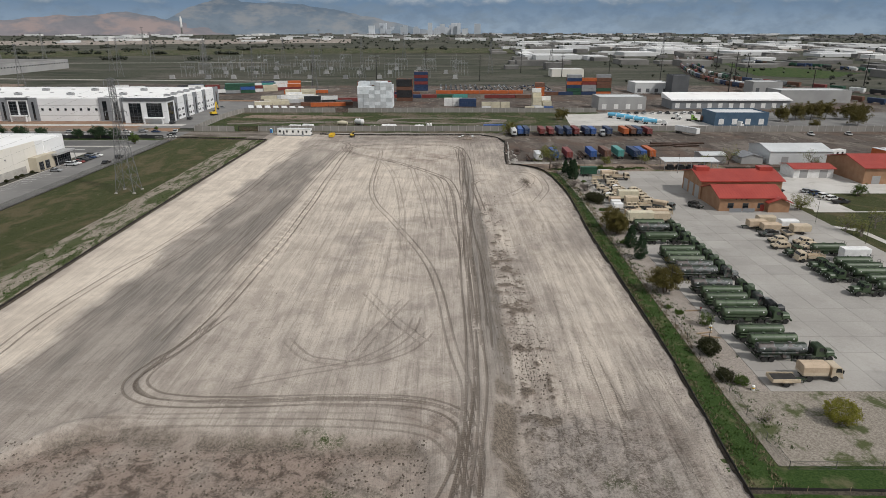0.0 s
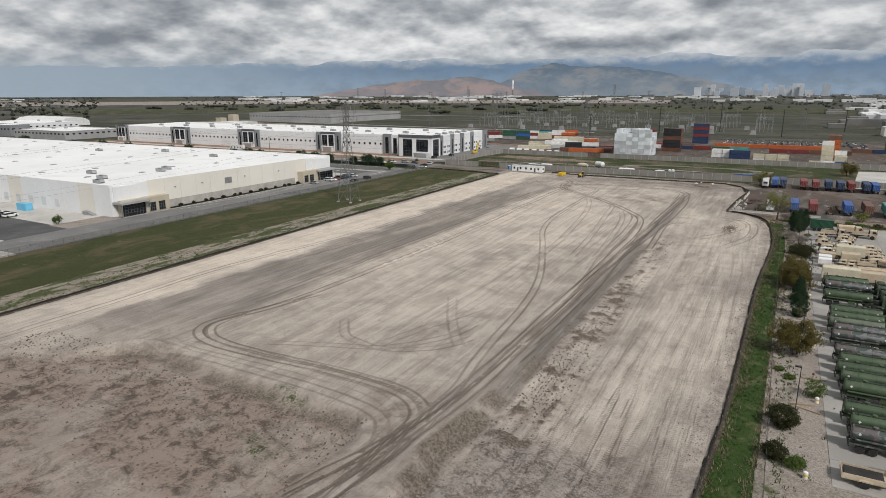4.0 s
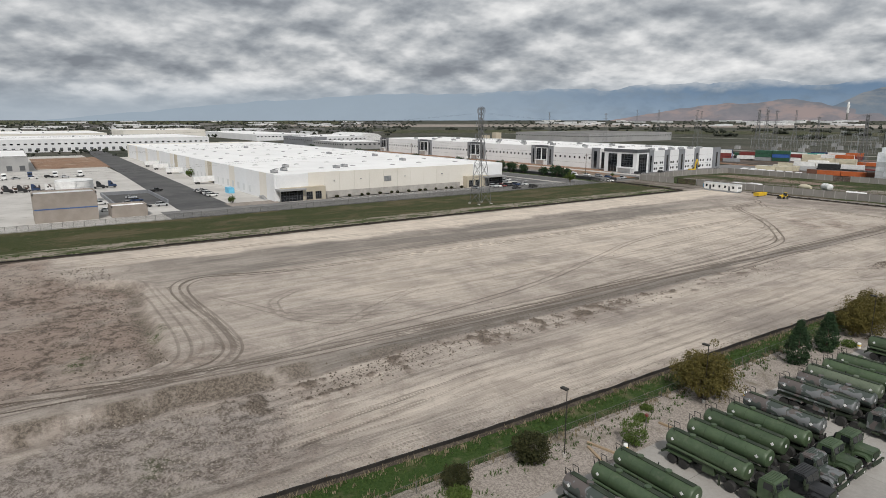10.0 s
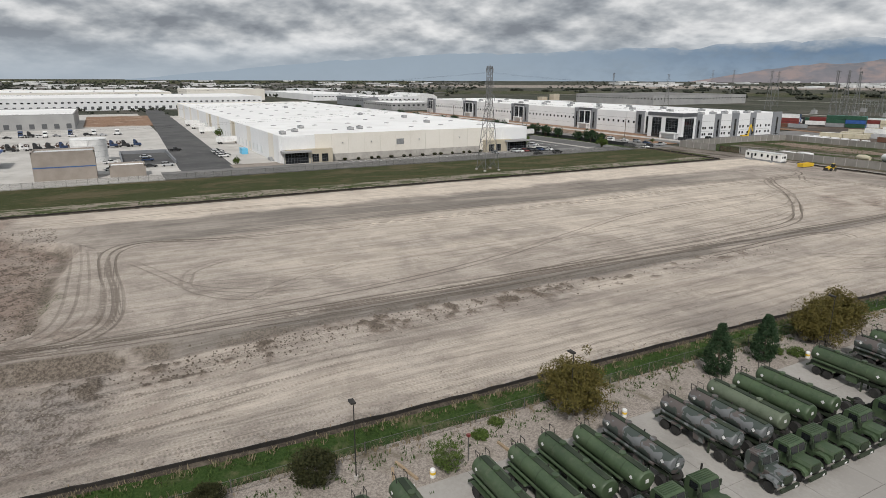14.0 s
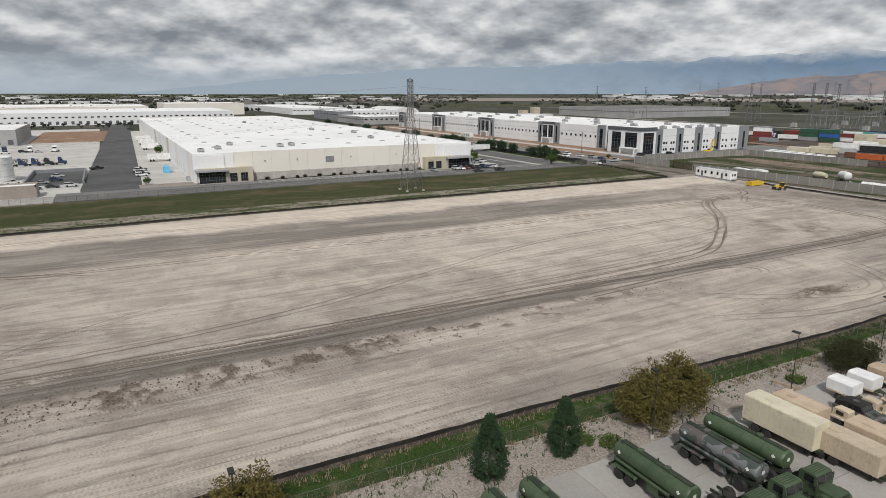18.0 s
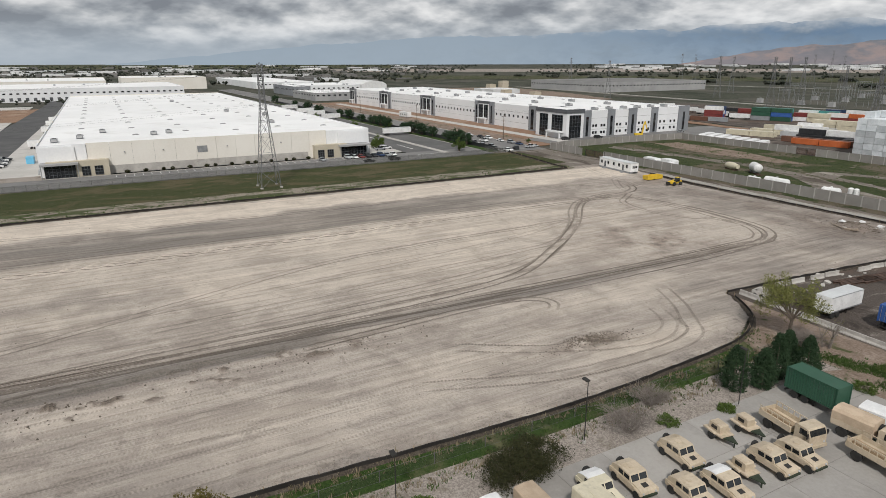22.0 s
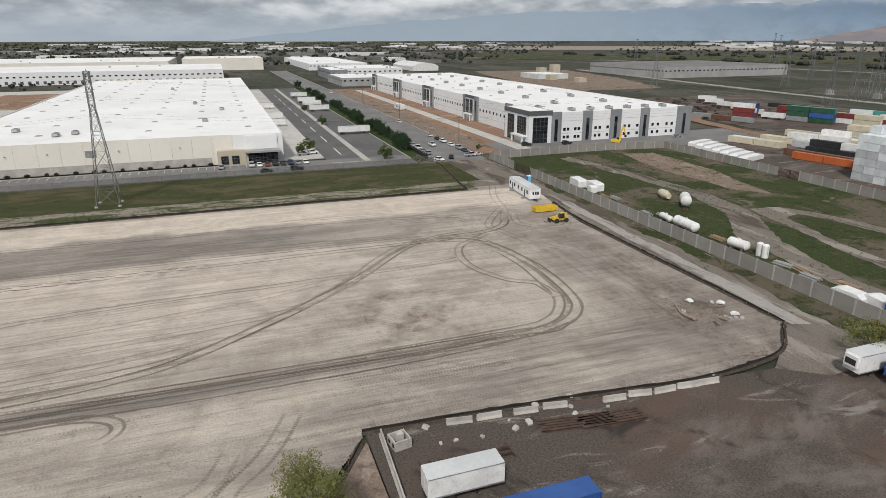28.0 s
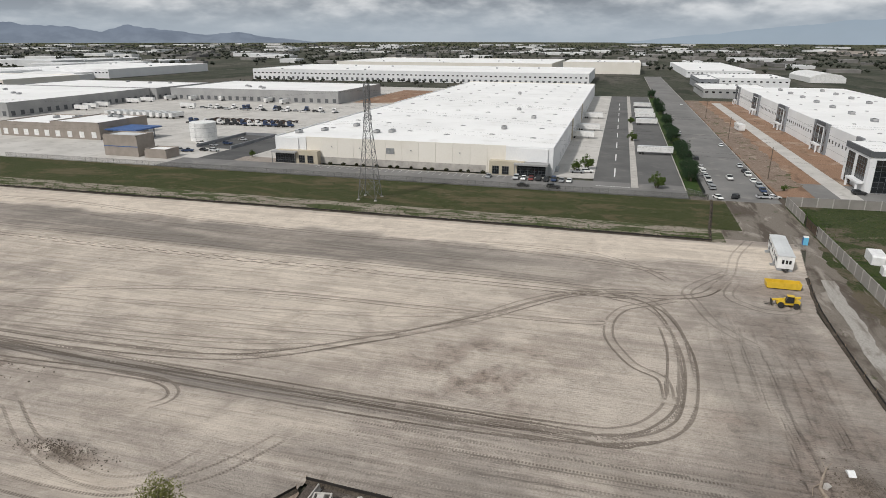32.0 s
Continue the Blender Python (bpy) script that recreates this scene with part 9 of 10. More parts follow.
hall(-500, -402, -96, 66, 9.8, GREYWALL, "grey cross-dock terminal with a white roof", docks="e", units=4)
hall(-540, -440, -470, -330, 10, CREAM, "pale warehouse with charcoal corners and a white roof", docks="e", windows="e")
hall(-860, -640, -560, -380, 11, WHITE, "large white distribution warehouse", windows="e", units=5)
hall(-860, -690, -190, 254, 12.6, WHITE, "very long white distribution warehouse with dark dock doors", windows="e", docks="e", units=10)
hall(-1230, -980, -200, 180, 13, CREAM, "long pale warehouse behind the others", units=8)
hall(-1090, -960, 200, 318, 17, CREAM, "tall cream warehouse at the road's end", units=4)
hall(-640, -555, 365, 425, 7.5, GREYWALL, "grey and white low office building with strip windows", windows="es", units=4)
hall(-760, -660, 372, 392, 10.5, MIDGREY, "mid-grey office block with strip windows", windows="es", units=3)
hall(-800, -700, 392.4, 470, 10, WHITE, "white office block with dark strip windows", windows="es", units=4)
hall(-1250, -900, 380, 470, 9, WHITE, "low white industrial hall", windows="e", units=3)
dome = thing("tent_hall", "large white fabric tent hall with a rounded roof", "tent")
part("shell", S().prism([(520, -0.2), (520, 6), (526, 9.5), (540, 11.5), (554, 9.5), (560, 6), (560, -0.2)], -930, -820, "x"), PAINTS["white"], dome)
sheet("berm_strip", 0, 0, 0, 0, 0.35, REDSOIL, "low orange-brown earth berm beside the container ground", "soil", ragged([(-236, 520), (-208, 502), (-150, 494), (-144, 500), (-206, 511), (-232, 528)], 0.8, 3.0))
sheet("equipment_yard", 0, 0, 0, 0, -0.08, YARD, "dark ground with parked trailer frames and scrap", "yard", ragged([(-340, 560), (-228, 520), (-160, 512), (-160, 640), (-330, 660)], 2.0, 6.0))
sheet("site_ground", 0, 0, 0, 0, -0.1, SLOPE, "trampled brown building site ground in the field", "soil", ragged([(-780, 600), (-500, 545), (-420, 560), (-420, 650), (-560, 700), (-760, 740)], 5.0, 12.0))
sheet("field_road", 0, 0, 0, 0, -0.06, WORN_PATH, "pale dirt road across the open field", "road", ragged([(-760, 756), (-559, 732), (-311, 702), (-140, 690), (-140, 698), (-311, 711), (-559, 742), (-760, 768)], 1.0, 10.0))
sheet("far_road", 0, 0, 0, 0, -0.06, WORN_PATH, "pale straight road behind the far hall", "road", [(-1300, 1010), (-300, 1090), (-300, 1098), (-1300, 1022)])
# unfinished grey tilt-up hall in the field
gh = hall(-700, -540, 745, 935, 12, GREYWALL, "unfinished grey concrete tilt-up hall in the field", roof=OLD_ASPHALT, windows="es")
for k, (x, y, h) in enumerate(((-648, 640, 9), (-640, 655, 13), (-566, 610, 5), (-520, 620, 4))):
    hall(x - 5, x + 5, y - 5, y + 5, h, TAN_WALL, "pale concrete plant block in the field", name="plant_block")
for k in range(2):
    hall(-600 - 26 * k, -580 - 26 * k, 600, 640, 5, PALEROOF, "low pale metal shed in the field", name="shed")

# lorries, trailers and cars in the lorry yard
tr = box_trailer("white box trailer backed up to a dock", pose(-306, -100, 0.02, 0, 0, 90), 13, far_off=True)
for x, y, a in ((-362, -102, 90), (-375, -99, 90), (-399, -70, 0), (-405, -44, 0), (-398, 4, 0), (-392, 22, 0), (-342, -34, 90), (-395, -92, 0), (-330, -104, 90), (-318, -104, 90), (-268, 272, 90), (-362, 274, 90), (-300, 274, 90), (-330, 142, 90), (-372, 142, 90), (-404, 142, 90), (-256, 141, 90)):
    copy_thing(tr, pose(x, y, 0.06, 0, 0, a))
box_trailer("long white trailer parked across the car park", pose(-225, 308.4, 0.09, 0, 0, 91), 16)
lo = {c: lorry(PAINTS[c], pose(-344, -16 + 30 * i, 0.02, 0, 0, 90), c + " road tractor parked in the lorry yard") for i, c in enumerate(("white", "navy", "black"))}
rng = np.random.default_rng(19)
for i in range(14):
    copy_thing(lo[("white", "navy", "black")[rng.integers(3)]], pose(-262 - rng.uniform(0, 2), 26 + i * 5.4, 0.03, 0, 0, 90 + rng.uniform(-3, 3)))
for i in range(9):
    copy_thing(lo[("white", "navy", "white")[rng.integers(3)]], pose(-342 - rng.uniform(0, 8), -10 + i * 12.5, 0.03, 0, 0, 0 + rng.uniform(-3, 3)))
for i in range(11):
    copy_thing(tr, pose(-284, -52 + i * 5.2, 0.02, 0, 0, 0))
fb = flat_chassis("bare trailer chassis in the lorry yard", pose(-282, 30, 0.02, 0, 0, 0), far_off=True)
for i in range(13):
    copy_thing(fb, pose(-281, 34 + i * 4.6, 0.02, 0, 0, 0))
for i, (x, y) in enumerate(((-172, 84), (-172, 88), (-172, 92), (-176, 98), (-176, 104), (-194, 84), (-190, 94), (-196, 98), (-232, 112), (-210, 98))):
    car(PAINTS[("white", "grey", "navy", "black", "silver")[i % 5]], pose(x, y, 0.03, 0, 0, 80 + 15 * (i % 3)), ("sedan", "suv", "pickup")[i % 3])
for i in range(16):
    car(PAINTS[("white", "grey", "white", "black", "silver")[i % 5]], pose(-340 - 4 * (i % 2), -30 + i * 8, 0.03, 0, 0, 95), ("pickup", "suv", "sedan")[i % 3])
for i in range(34):
    x, y = -318 + (i % 9) * 13.5 + rng.uniform(-3, 3), 552 + (i // 9) * 19 - (i % 9) * 3.6 + rng.uniform(-3, 3)
    copy_thing(fb, pose(x, y, -0.08, 0, 0, 70 + rng.uniform(-14, 14) + 90 * (i % 7 == 3)))
for i in range(6):
    copy_thing(tr, pose(-300 + i * 21, 596 - i * 9 + rng.uniform(-4, 4), -0.08, 0, 0, 15 + rng.uniform(-20, 20)))
bluebox = thing("shipping_container", "small bright blue container by the loading dock", "container", at=pose(-206, 139, 0.06))
part("body", S().box(-3, 3, -1.3, 1.3, 0, 2.6), PAINTS["sky"], bluebox)
for i in range(9):
    car(PAINTS[("white", "black", "grey")[i % 3]], pose(-196 - 3 * i, 128.6 + 0.4 * (i % 2), 0.07, 0, 0, 92), ("suv", "pickup", "sedan")[i % 3])
# along the warehouse front, the car park and the access road
for i, y in enumerate((243, 254, 256.9, 259.8, 262.7, 265.6, 268.5, 271.4, 274.3)):
    car(PAINTS[("grey", "silver", "white", "maroon", "black", "black", "navy", "grey", "white")[i]], pose(-153.6, y, 0.1, 0, 0, 0), ("sedan", "suv", "sedan", "sedan", "suv")[i % 5])
car(PAINTS["black"], pose(-141.5, 258.5, 0.1, 0, 0, 90), "sedan")
car(PAINTS["black"], pose(-141.5, 269.5, 0.1, 0, 0, 90), "suv")
for i, (x, y, c, st, a) in enumerate(((-174, 280, "white", "suv", 90), (-172, 276, "grey", "pickup", 90), (-141.5, 325.5, "white", "sedan", 20), (-144, 331.4, "black", "suv", 160), (-146, 341, "silver", "pickup", 100), (-146.6, 344, "white", "sedan", 110), (-179, 325.6, "silver", "sedan", 180), (-187, 325.6, "white", "suv", 180), (-197, 325.8, "white", "sedan", 180), (-164, 325.4, "grey", "sedan", 180), (-171, 325.6, "white", "pickup", 180), (-156.5, 325.4, "grey", "suv", 180), (-217, 325.8, "black", "suv", 180), (-176, 334, "white", "pickup", 0), (-204, 342, "silver", "sedan", 0), (-192, 342, "black", "sedan", 0), (-184, 342, "white", "suv", 0), (-173, 342, "white", "sedan", 0), (-164, 342.4, "grey", "suv", 0), (-157, 342.4, "navy", "sedan", 0), (-476, 340, "white", "sedan", 0), (-161, 374, "black", "suv", 90), (-158, 393, "black", "suv", 90), (-158, 454, "grey", "sedan", 90), (-260, 342, "white", "sedan", 0), (-300, 325, "silver", "suv", 180))):
    car(PAINTS[c], pose(x, y, 0.0 if 322 < y < 345.5 else 0.05, 0, 0, a), st)
for x in (-336, -370, -398, -444):
    copy_thing(tr, pose(x, 308, 0.09, 0, 0, 91))
# painted bays and lane marks
marks = thing("bay_marking", "white painted parking bay lines on the asphalt", "road marking", kind="structure")
for i in range(34):
    part("bay_line", S().box(-157.9, -152.6, 168 + i * 2.9, 168.14 + i * 2.9, 0.09, 0.106), PAINT_LINE, marks)
for i in range(9):
    part("lane_mark", S().box(-186 - i * 36, -168 - i * 36, 290.6, 291.1, 0.07, 0.086), PAINT_LINE, marks)
for i in range(14):
    part("crossing_mark", S().box(-150.6, -150.0, 284.4 + i * 1.05, 285.0 + i * 1.05, 0.07, 0.106), PAINT_LINE, marks)
for x in (-180, -282, -384):
    th = thing("utility_pole", "wooden utility pole with a crossarm", "utility pole", "utility poles", pose(x, 348.5, 0))
    part("pole", S().cyl((0, 0, -0.2), (0, 0, 12.5), 0.18, 0.13, n=8), BARK, th)
    part("crossarm", S().box(-0.06, 0.06, -1.4, 1.4, 11.4, 11.56), BARK, th)
cab2 = thing("site_cabin", "white site cabin on the unpaved plot", "cabin", at=pose(-327, 361, 0.05, 0, 0, 4))
part("body", S().box(-6, 6, -1.8, 1.8, 0.5, 3.8), PAINTS["white"], cab2)
for x in (-4, -1, 2, 4.6):
    part("window", S().box(x - 0.5, x + 0.5, -1.83, -1.8, 1.7, 2.7), DARK_GLASS, cab2)
part("blocks", S().box(-5.6, 5.6, -1.4, 1.4, 0, 0.5), KERB, cab2)

# yellow excavator by the new warehouse
ex = thing("excavator", "yellow crawler excavator with its boom raised", "excavator", at=pose(-150, 414, 0.05, 0, 0, 60))
for y in (-1.2, 1.2):
    part("crawler", S().prism([(-2.0, 0.35), (-1.7, 0.0), (1.7, 0.0), (2.0, 0.35), (1.8, 0.85), (-1.8, 0.85)], y - 0.3, y + 0.3), DARKSTEEL, ex)
part("upper_body", S().prism([(-2.4, 1.0), (-2.5, 2.2), (0.4, 2.3), (1.4, 1.9), (1.4, 1.0)], -1.3, 1.3), YELLOW, ex)
part("cab", S().prism([(0.1, 1.9), (0.1, 3.0), (1.2, 3.0), (1.6, 1.9)], 0.4, 1.3), CAR_GLASS, ex)
part("boom", S().prism([(1.0, 1.7), (1.6, 6.6), (2.3, 8.4), (2.8, 8.2), (2.2, 6.2), (1.8, 1.7)], -0.3, 0.3), YELLOW, ex)
part("stick", S().prism([(2.2, 8.5), (2.8, 8.4), (4.0, 4.4), (3.6, 4.3)], -0.22, 0.22), YELLOW, ex)
part("bucket", S().prism([(3.4, 4.4), (4.2, 4.4), (4.3, 3.6), (3.7, 3.2), (3.2, 3.6)], -0.6, 0.6), DARKSTEEL, ex)

# trees along the road
base_tree = broad_tree("dark green roadside tree in the planted strip", pose(-168, 319, 0.12), 6.5, 3.0, LEAF_PINE, 201, 34, 0.2)
base_pale = broad_tree("fresh green young tree in a car park island", pose(-152, 306, 0.1), 6.0, 2.4, LEAF_GREEN, 202, 40, 0.18)
for i, (x, s) in enumerate(((-176, 1.2), (-187, 0.9), (-206, 1.0), (-216, 1.15), (-228, 1.2), (-240, 0.9), (-262, 1.1), (-274, 1.2), (-288, 1.0), (-306, 0.9), (-332, 1.2), (-352, 1.0), (-398, 1.1), (-430, 1.2), (-470, 1.0), (-536, 1.3))):
    t2 = copy_thing(base_tree, pose(x, 319 + (i % 3) * 0.6, 0.12, 0, 0, 47 * i))
    t2.scale = (s, s, s)
for i, (x, y, s) in enumerate(((-182, 279.4, 1.0), (-265, 298.4, 0.9), (-340, 298.4, 0.8), (-176, 275, 0.8), (-168.5, 129, 0.55), (-300, 143, 0.9), (-160, 350, 0.4), (-262, 320, 0.8))):
    t2 = copy_thing(base_pale, pose(x, y, 0.1, 0, 0, 31 * i))
    t2.scale = (s, s, s)
for i in range(14):
    bush = copy_thing(bpy.data.objects["shrub"], pose(-160.6, 172 + i * 5.1 + (i % 3), 0.1, 0, 0, 40 * i))
    bush.scale = (0.36, 0.5, 0.4)

# ---- container stacks to the north ----
def stack(x, y, a, cols, rows, high, colours, L=12.19, gap=0.12, uneven=0, seed=1):
    r = np.random.default_rng(seed)
    for i in range(cols):
        for j in range(rows):
            top = high - (r.integers(0, uneven + 1) if uneven else 0)
            for k in range(top):
                m = pose(x, y, 0, 0, 0, a) @ pose(i * (L + 0.5), j * (2.44 + gap), k * 2.78)
                container(PAINTS[colours[r.integers(len(colours))]], m, L, 2.75, detail=False)


def crate_stack(x0, x1, y0, y1, h, label, mat, nx, ny, nz, seed=2):
    """Wrapped crates in tiers, each one a piece of the stack."""
    th = thing("crate_stack", label, "stack", "stacks of wrapped crates")
    r = np.random.default_rng(seed)
    w, d, t = (x1 - x0) / nx, (y1 - y0) / ny, h / nz
    for i in range(nx):
        for j in range(ny):
            full = nz - (r.integers(0, 2) if j == 0 else r.integers(0, 3))
            for k in range(full):
                if 0 < i < nx - 1 and 0 < j < ny - 1 and k < full - 1:
                    continue
                part("crate", S().box(x0 + i * w + 0.06, x0 + (i + 1) * w - 0.06, y0 + j * d + 0.06, y0 + (j + 1) * d - 0.06, k * t, (k + 1) * t - 0.08), mat, th)


WRAP = surface("wrapped_crates", (0.50, 0.54, 0.56), (0.68, 0.71, 0.73), 0.3, 2, 0.6, spread=0.30)
crate_stack(-60, -36, 447, 470, 18.0, "tall stack of pale grey wrapped crates", WRAP, 6, 5, 7)
stack(-58, 480, 0, 2, 2, 6, ["brown", "navy", "maroon", "brown"], seed=3)
stack(-30, 498, 0, 1, 3, 6, ["maroon", "orange", "brown", "black"], seed=4)
stack(-20, 585, 0, 1, 2, 6, ["maroon", "red", "navy", "navy"], seed=5)
stack(112, 548, 0, 3, 2, 6, ["orange", "maroon", "navy", "red", "green", "grey", "brown", "orange"], seed=6, uneven=1)
stack(66, 446, 0, 1, 3, 5, ["buff", "white", "buff"], L=6.1, seed=7, uneven=2)
stack(73, 446, 0, 1, 3, 4, ["buff", "buff", "white"], L=6.1, seed=8, uneven=2)
stack(60, 440, 0, 3, 1, 1, ["blue", "white", "buff"], L=6.1, seed=18)
stack(70, 462, 0, 1, 2, 6, ["orange", "brown", "orange"], L=6.1, seed=9)
stack(4, 466, 0, 2, 2, 2, ["buff", "buff", "white"], L=6.1, seed=10)
stack(18, 462, 0, 1, 2, 2, ["navy", "blue"], seed=11)
stack(30, 441, 0, 3, 1, 2, ["buff", "white", "buff"], L=6.1, seed=12)
stack(0, 558, 0, 6, 1, 1, ["orange", "red", "brown", "maroon", "orange"], seed=13)
stack(-24, 522, 4, 4, 1, 1, ["navy", "teal", "brown", "green", "red"], seed=14)
stack(92, 545, 3, 2, 2, 1, ["maroon", "green", "navy", "brown"], seed=15)
stack(-210, 545, 20, 1, 3, 3, ["navy", "blue", "maroon", "white"], seed=16)
stack(-208, 578, 14, 1, 2, 2, ["maroon", "green", "red"], seed=17)
stack(-184, 560, 16, 2, 2, 3, ["teal", "green", "blue", "navy", "grey"], seed=20)
stack(-176, 600, 14, 2, 2, 2, ["navy", "maroon", "teal", "white"], seed=21)
stack(-150, 590, 14, 2, 2, 2, ["orange", "white", "white", "maroon"], seed=22)
stack(-246, 610, 16, 3, 1, 1, ["black", "brown", "green"], seed=23)
stack(-133, 470, 14, 2, 2, 1, ["white", "buff", "buff"], seed=24)
stack(-130, 486, 12, 3, 2, 2, ["buff", "white", "buff"], seed=25, uneven=1)
stack(-118, 506, 12, 2, 3, 2, ["white", "white", "buff"], seed=26, uneven=1)
stack(-126, 536, 12, 2, 2, 2, ["buff", "white", "buff"], seed=27)
stack(-98, 478, 12, 2, 2, 2, ["white", "buff", "black"], seed=28, uneven=1)
stack(-90, 462, 10, 2, 1, 1, ["orange", "red", "orange"], seed=29)
stack(-74, 476, 14, 1, 3, 1, ["black", "maroon", "black"], seed=30)
stack(-140, 512, 14, 3, 1, 1, ["white", "buff", "silver"], seed=41)
stack(-112, 486, 12, 2, 2, 1, ["silver", "white"], seed=42)
stack(-98, 466, 8, 3, 1, 1, ["black", "brown", "black"], seed=43)
stack(-84, 494, 8, 2, 2, 1, ["brown", "black", "maroon"], seed=44)
stack(-216, 520, 16, 3, 1, 1, ["black", "brown", "grey"], seed=45)
stack(-214, 560, 14, 2, 1, 1, ["brown", "black"], seed=46)
stack(-195, 590, 14, 3, 2, 1, ["navy", "teal", "maroon", "blue"], seed=47)
stack(-168, 575, 14, 2, 2, 2, ["white", "maroon", "buff", "green"], seed=48)
stack(-170, 622, 14, 3, 2, 2, ["maroon", "orange", "white", "navy"], seed=49, uneven=1)
stack(-132, 556, 12, 3, 2, 1, ["buff", "white", "orange"], seed=50)
stack(-60, 520, 6, 3, 1, 1, ["red", "white", "navy"], seed=52)
stack(40, 520, 2, 4, 1, 1, ["maroon", "navy", "brown", "red"], seed=53)
for i in range(7):
    tagged(part("wrapped_bale", S().prism([(-7, 0), (-7, 1.4), (-6, 1.9), (6, 1.8), (7, 1.3), (7, 0)], -1.7, 1.7), TARP_WHITE, at=pose(-136 + i * 6.2, 449 - i * 1.2, 0, 0, 0, -72)), "row of white-wrapped boards beside the wall", "wrapped goods", "wrapped goods")
for i in range(6):
    container(PAINTS[("brown", "black", "maroon", "navy")[i % 4]], pose(-62 + (i % 5) * 9, 545 + (i // 5) * 16, 0, 0, 0, 20 * (i % 3)), 12.19, 2.75, detail=False)
rng = np.random.default_rng(31)
lot_cars = {}
for r_ in range(6):
    for i in range(22):
        if rng.uniform() < 0.7:
            c = ("white", "silver", "black", "grey", "navy", "white")[rng.integers(6)]
            m = pose(-2 + i * 4.8, 588 + r_ * 9.5, -0.05, 0, 0, 90)
            if c in lot_cars:
                copy_thing(lot_cars[c], m)
                continue
            th = part("car", S().prism([(-2.3, 0.3), (-2.3, 0.85), (1.2, 0.9), (2.2, 0.75), (2.3, 0.3)], -0.9, 0.9).box(-1.6, -1.0, -0.92, 0.92, 0, 0.5).box(1.1, 1.7, -0.92, 0.92, 0, 0.5), PAINTS[c], at=m)
            tagged(th, c + " car in a crowded storage lot", "car", "cars in the storage lot")
            part("cabin_glass", S().prism([(-1.8, 0.87), (-1.2, 1.42), (0.2, 1.42), (0.95, 0.87)], -0.8, 0.8), CAR_GLASS, th)
            lot_cars[c] = th
WORKSHOP_BLUE = surface("workshop_blue", (0.050, 0.095, 0.150), (0.070, 0.120, 0.185), 0.3, 4, 0.6)
hall(108, 141, 441, 462, 8.5, GREYWALL, "grey metal workshop with white roller doors", PALEROOF, docks="s", dock_mat=PAINTS["white"], name="workshop")
lg = hall(161, 244, 446, 468, 6.0, MIDGREY, "long dark garage building with a bright white roof", ROOF, docks="s", dock_mat=PAINTS["white"], name="garage_building")
hall(158, 189, 366, 386, 7.2, WORKSHOP_BLUE, "blue metal workshop with white roller doors", PALEROOF, docks="s", dock_mat=PAINTS["white"], name="workshop")
part("sloping_roof", S().prism([(445, 6.0), (445, 6.3), (468, 9.8), (468, 6.0)], 160, 245, "x"), ROOF, lg)
hall(168, 198, 560, 584, 8.5, PALEROOF, "pale grey shed with a white roof", ROOF, docks="s", name="shed")
hall(193, 207, 540, 556, 16, CHARCOAL, "tall dark charcoal block among the containers", CHARCOAL, name="silo_block")
hall(274, 300, 566, 584, 9, GREYWALL, "small grey shed beside the railway", PALEROOF, docks="s", name="shed")
hall(256, 310, 484, 505, 9, GREYWALL, "grey metal hall with a pale roof", PALEROOF, name="hall")
hall(128, 166, 760, 785, 8, CREAM, "pale low hall beyond the car lot", PALEROOF, name="hall")
for i in range(5):
    th = thing("tank_lorry", "white tank lorry with a sky blue stripe", "truck", "tank lorries", pose(110 + i * 3.5, 400 - i * 7, 0.03, 0, 0, -28))
    part("tank", S().lathe([(-6, 0.5), (-5.7, 1.1), (4.7, 1.1), (5, 0.5)], "x", 14, (0, 0, 2.3)), PAINTS["white"], th, smooth=True)
    part("stripe", S().lathe([(-5.2, 1.105), (-2, 1.115), (2.5, 1.105)], "x", 14, (0, 0, 2.3)), PAINTS["sky"], th)
    part("cab", S().prism([(5.3, 0.8), (5.3, 3.0), (6.6, 3.0), (7.2, 2.0), (8.2, 1.8), (8.3, 0.8)], -1.1, 1.1), PAINTS["white"], th)
    part("windshield", S().prism([(6.65, 2.9), (7.15, 2.05), (7.2, 2.05), (6.72, 2.9)], -1.0, 1.0), CAR_GLASS, th)
    for y in (-1, 1):
        for x in (-4.5, -3.2, 5.6, 7.4):
            wheel(th, x, y * 0.95, 0.5, 0.45, PAINTS["silver"])
for i, (x, y, c) in enumerate(((146, 394, "white"), (153, 387, "lime"), (158, 384, "brown"), (170, 360, "white"))):
    lorry(PAINTS[c], pose(x, y, 0.03, 0, 0, -30 + 20 * i), c + " road tractor in the tanker yard")
for i in range(14):
    car(PAINTS[("white", "grey", "black", "silver")[i % 4]], pose(118 + i * 5.2, 420, 0.03, 0, 0, 90), ("pickup", "sedan", "suv")[i % 3])
base_olive = broad_tree("tall olive-green spring tree beside the workshops", pose(206, 385, 0), 9.0, 5.2, LEAF_OLIVE, 203, 60, 0.3, trunk_h=0.3)
for i, (x, y, s) in enumerate(((219, 392, 1.1), (229, 393, 1.2), (241, 398, 1.2), (253, 392, 1.1), (264, 398, 1.0), (244, 369, 1.0), (212, 358, 0.55), (286, 388, 1.1), (73, 393, 0.8), (300, 372, 1.2), (36, 336, 0.7))):
    t2 = copy_thing(base_olive, pose(x, y, 0, 0, 0, 40 * i))
    t2.scale = (s, s, s)

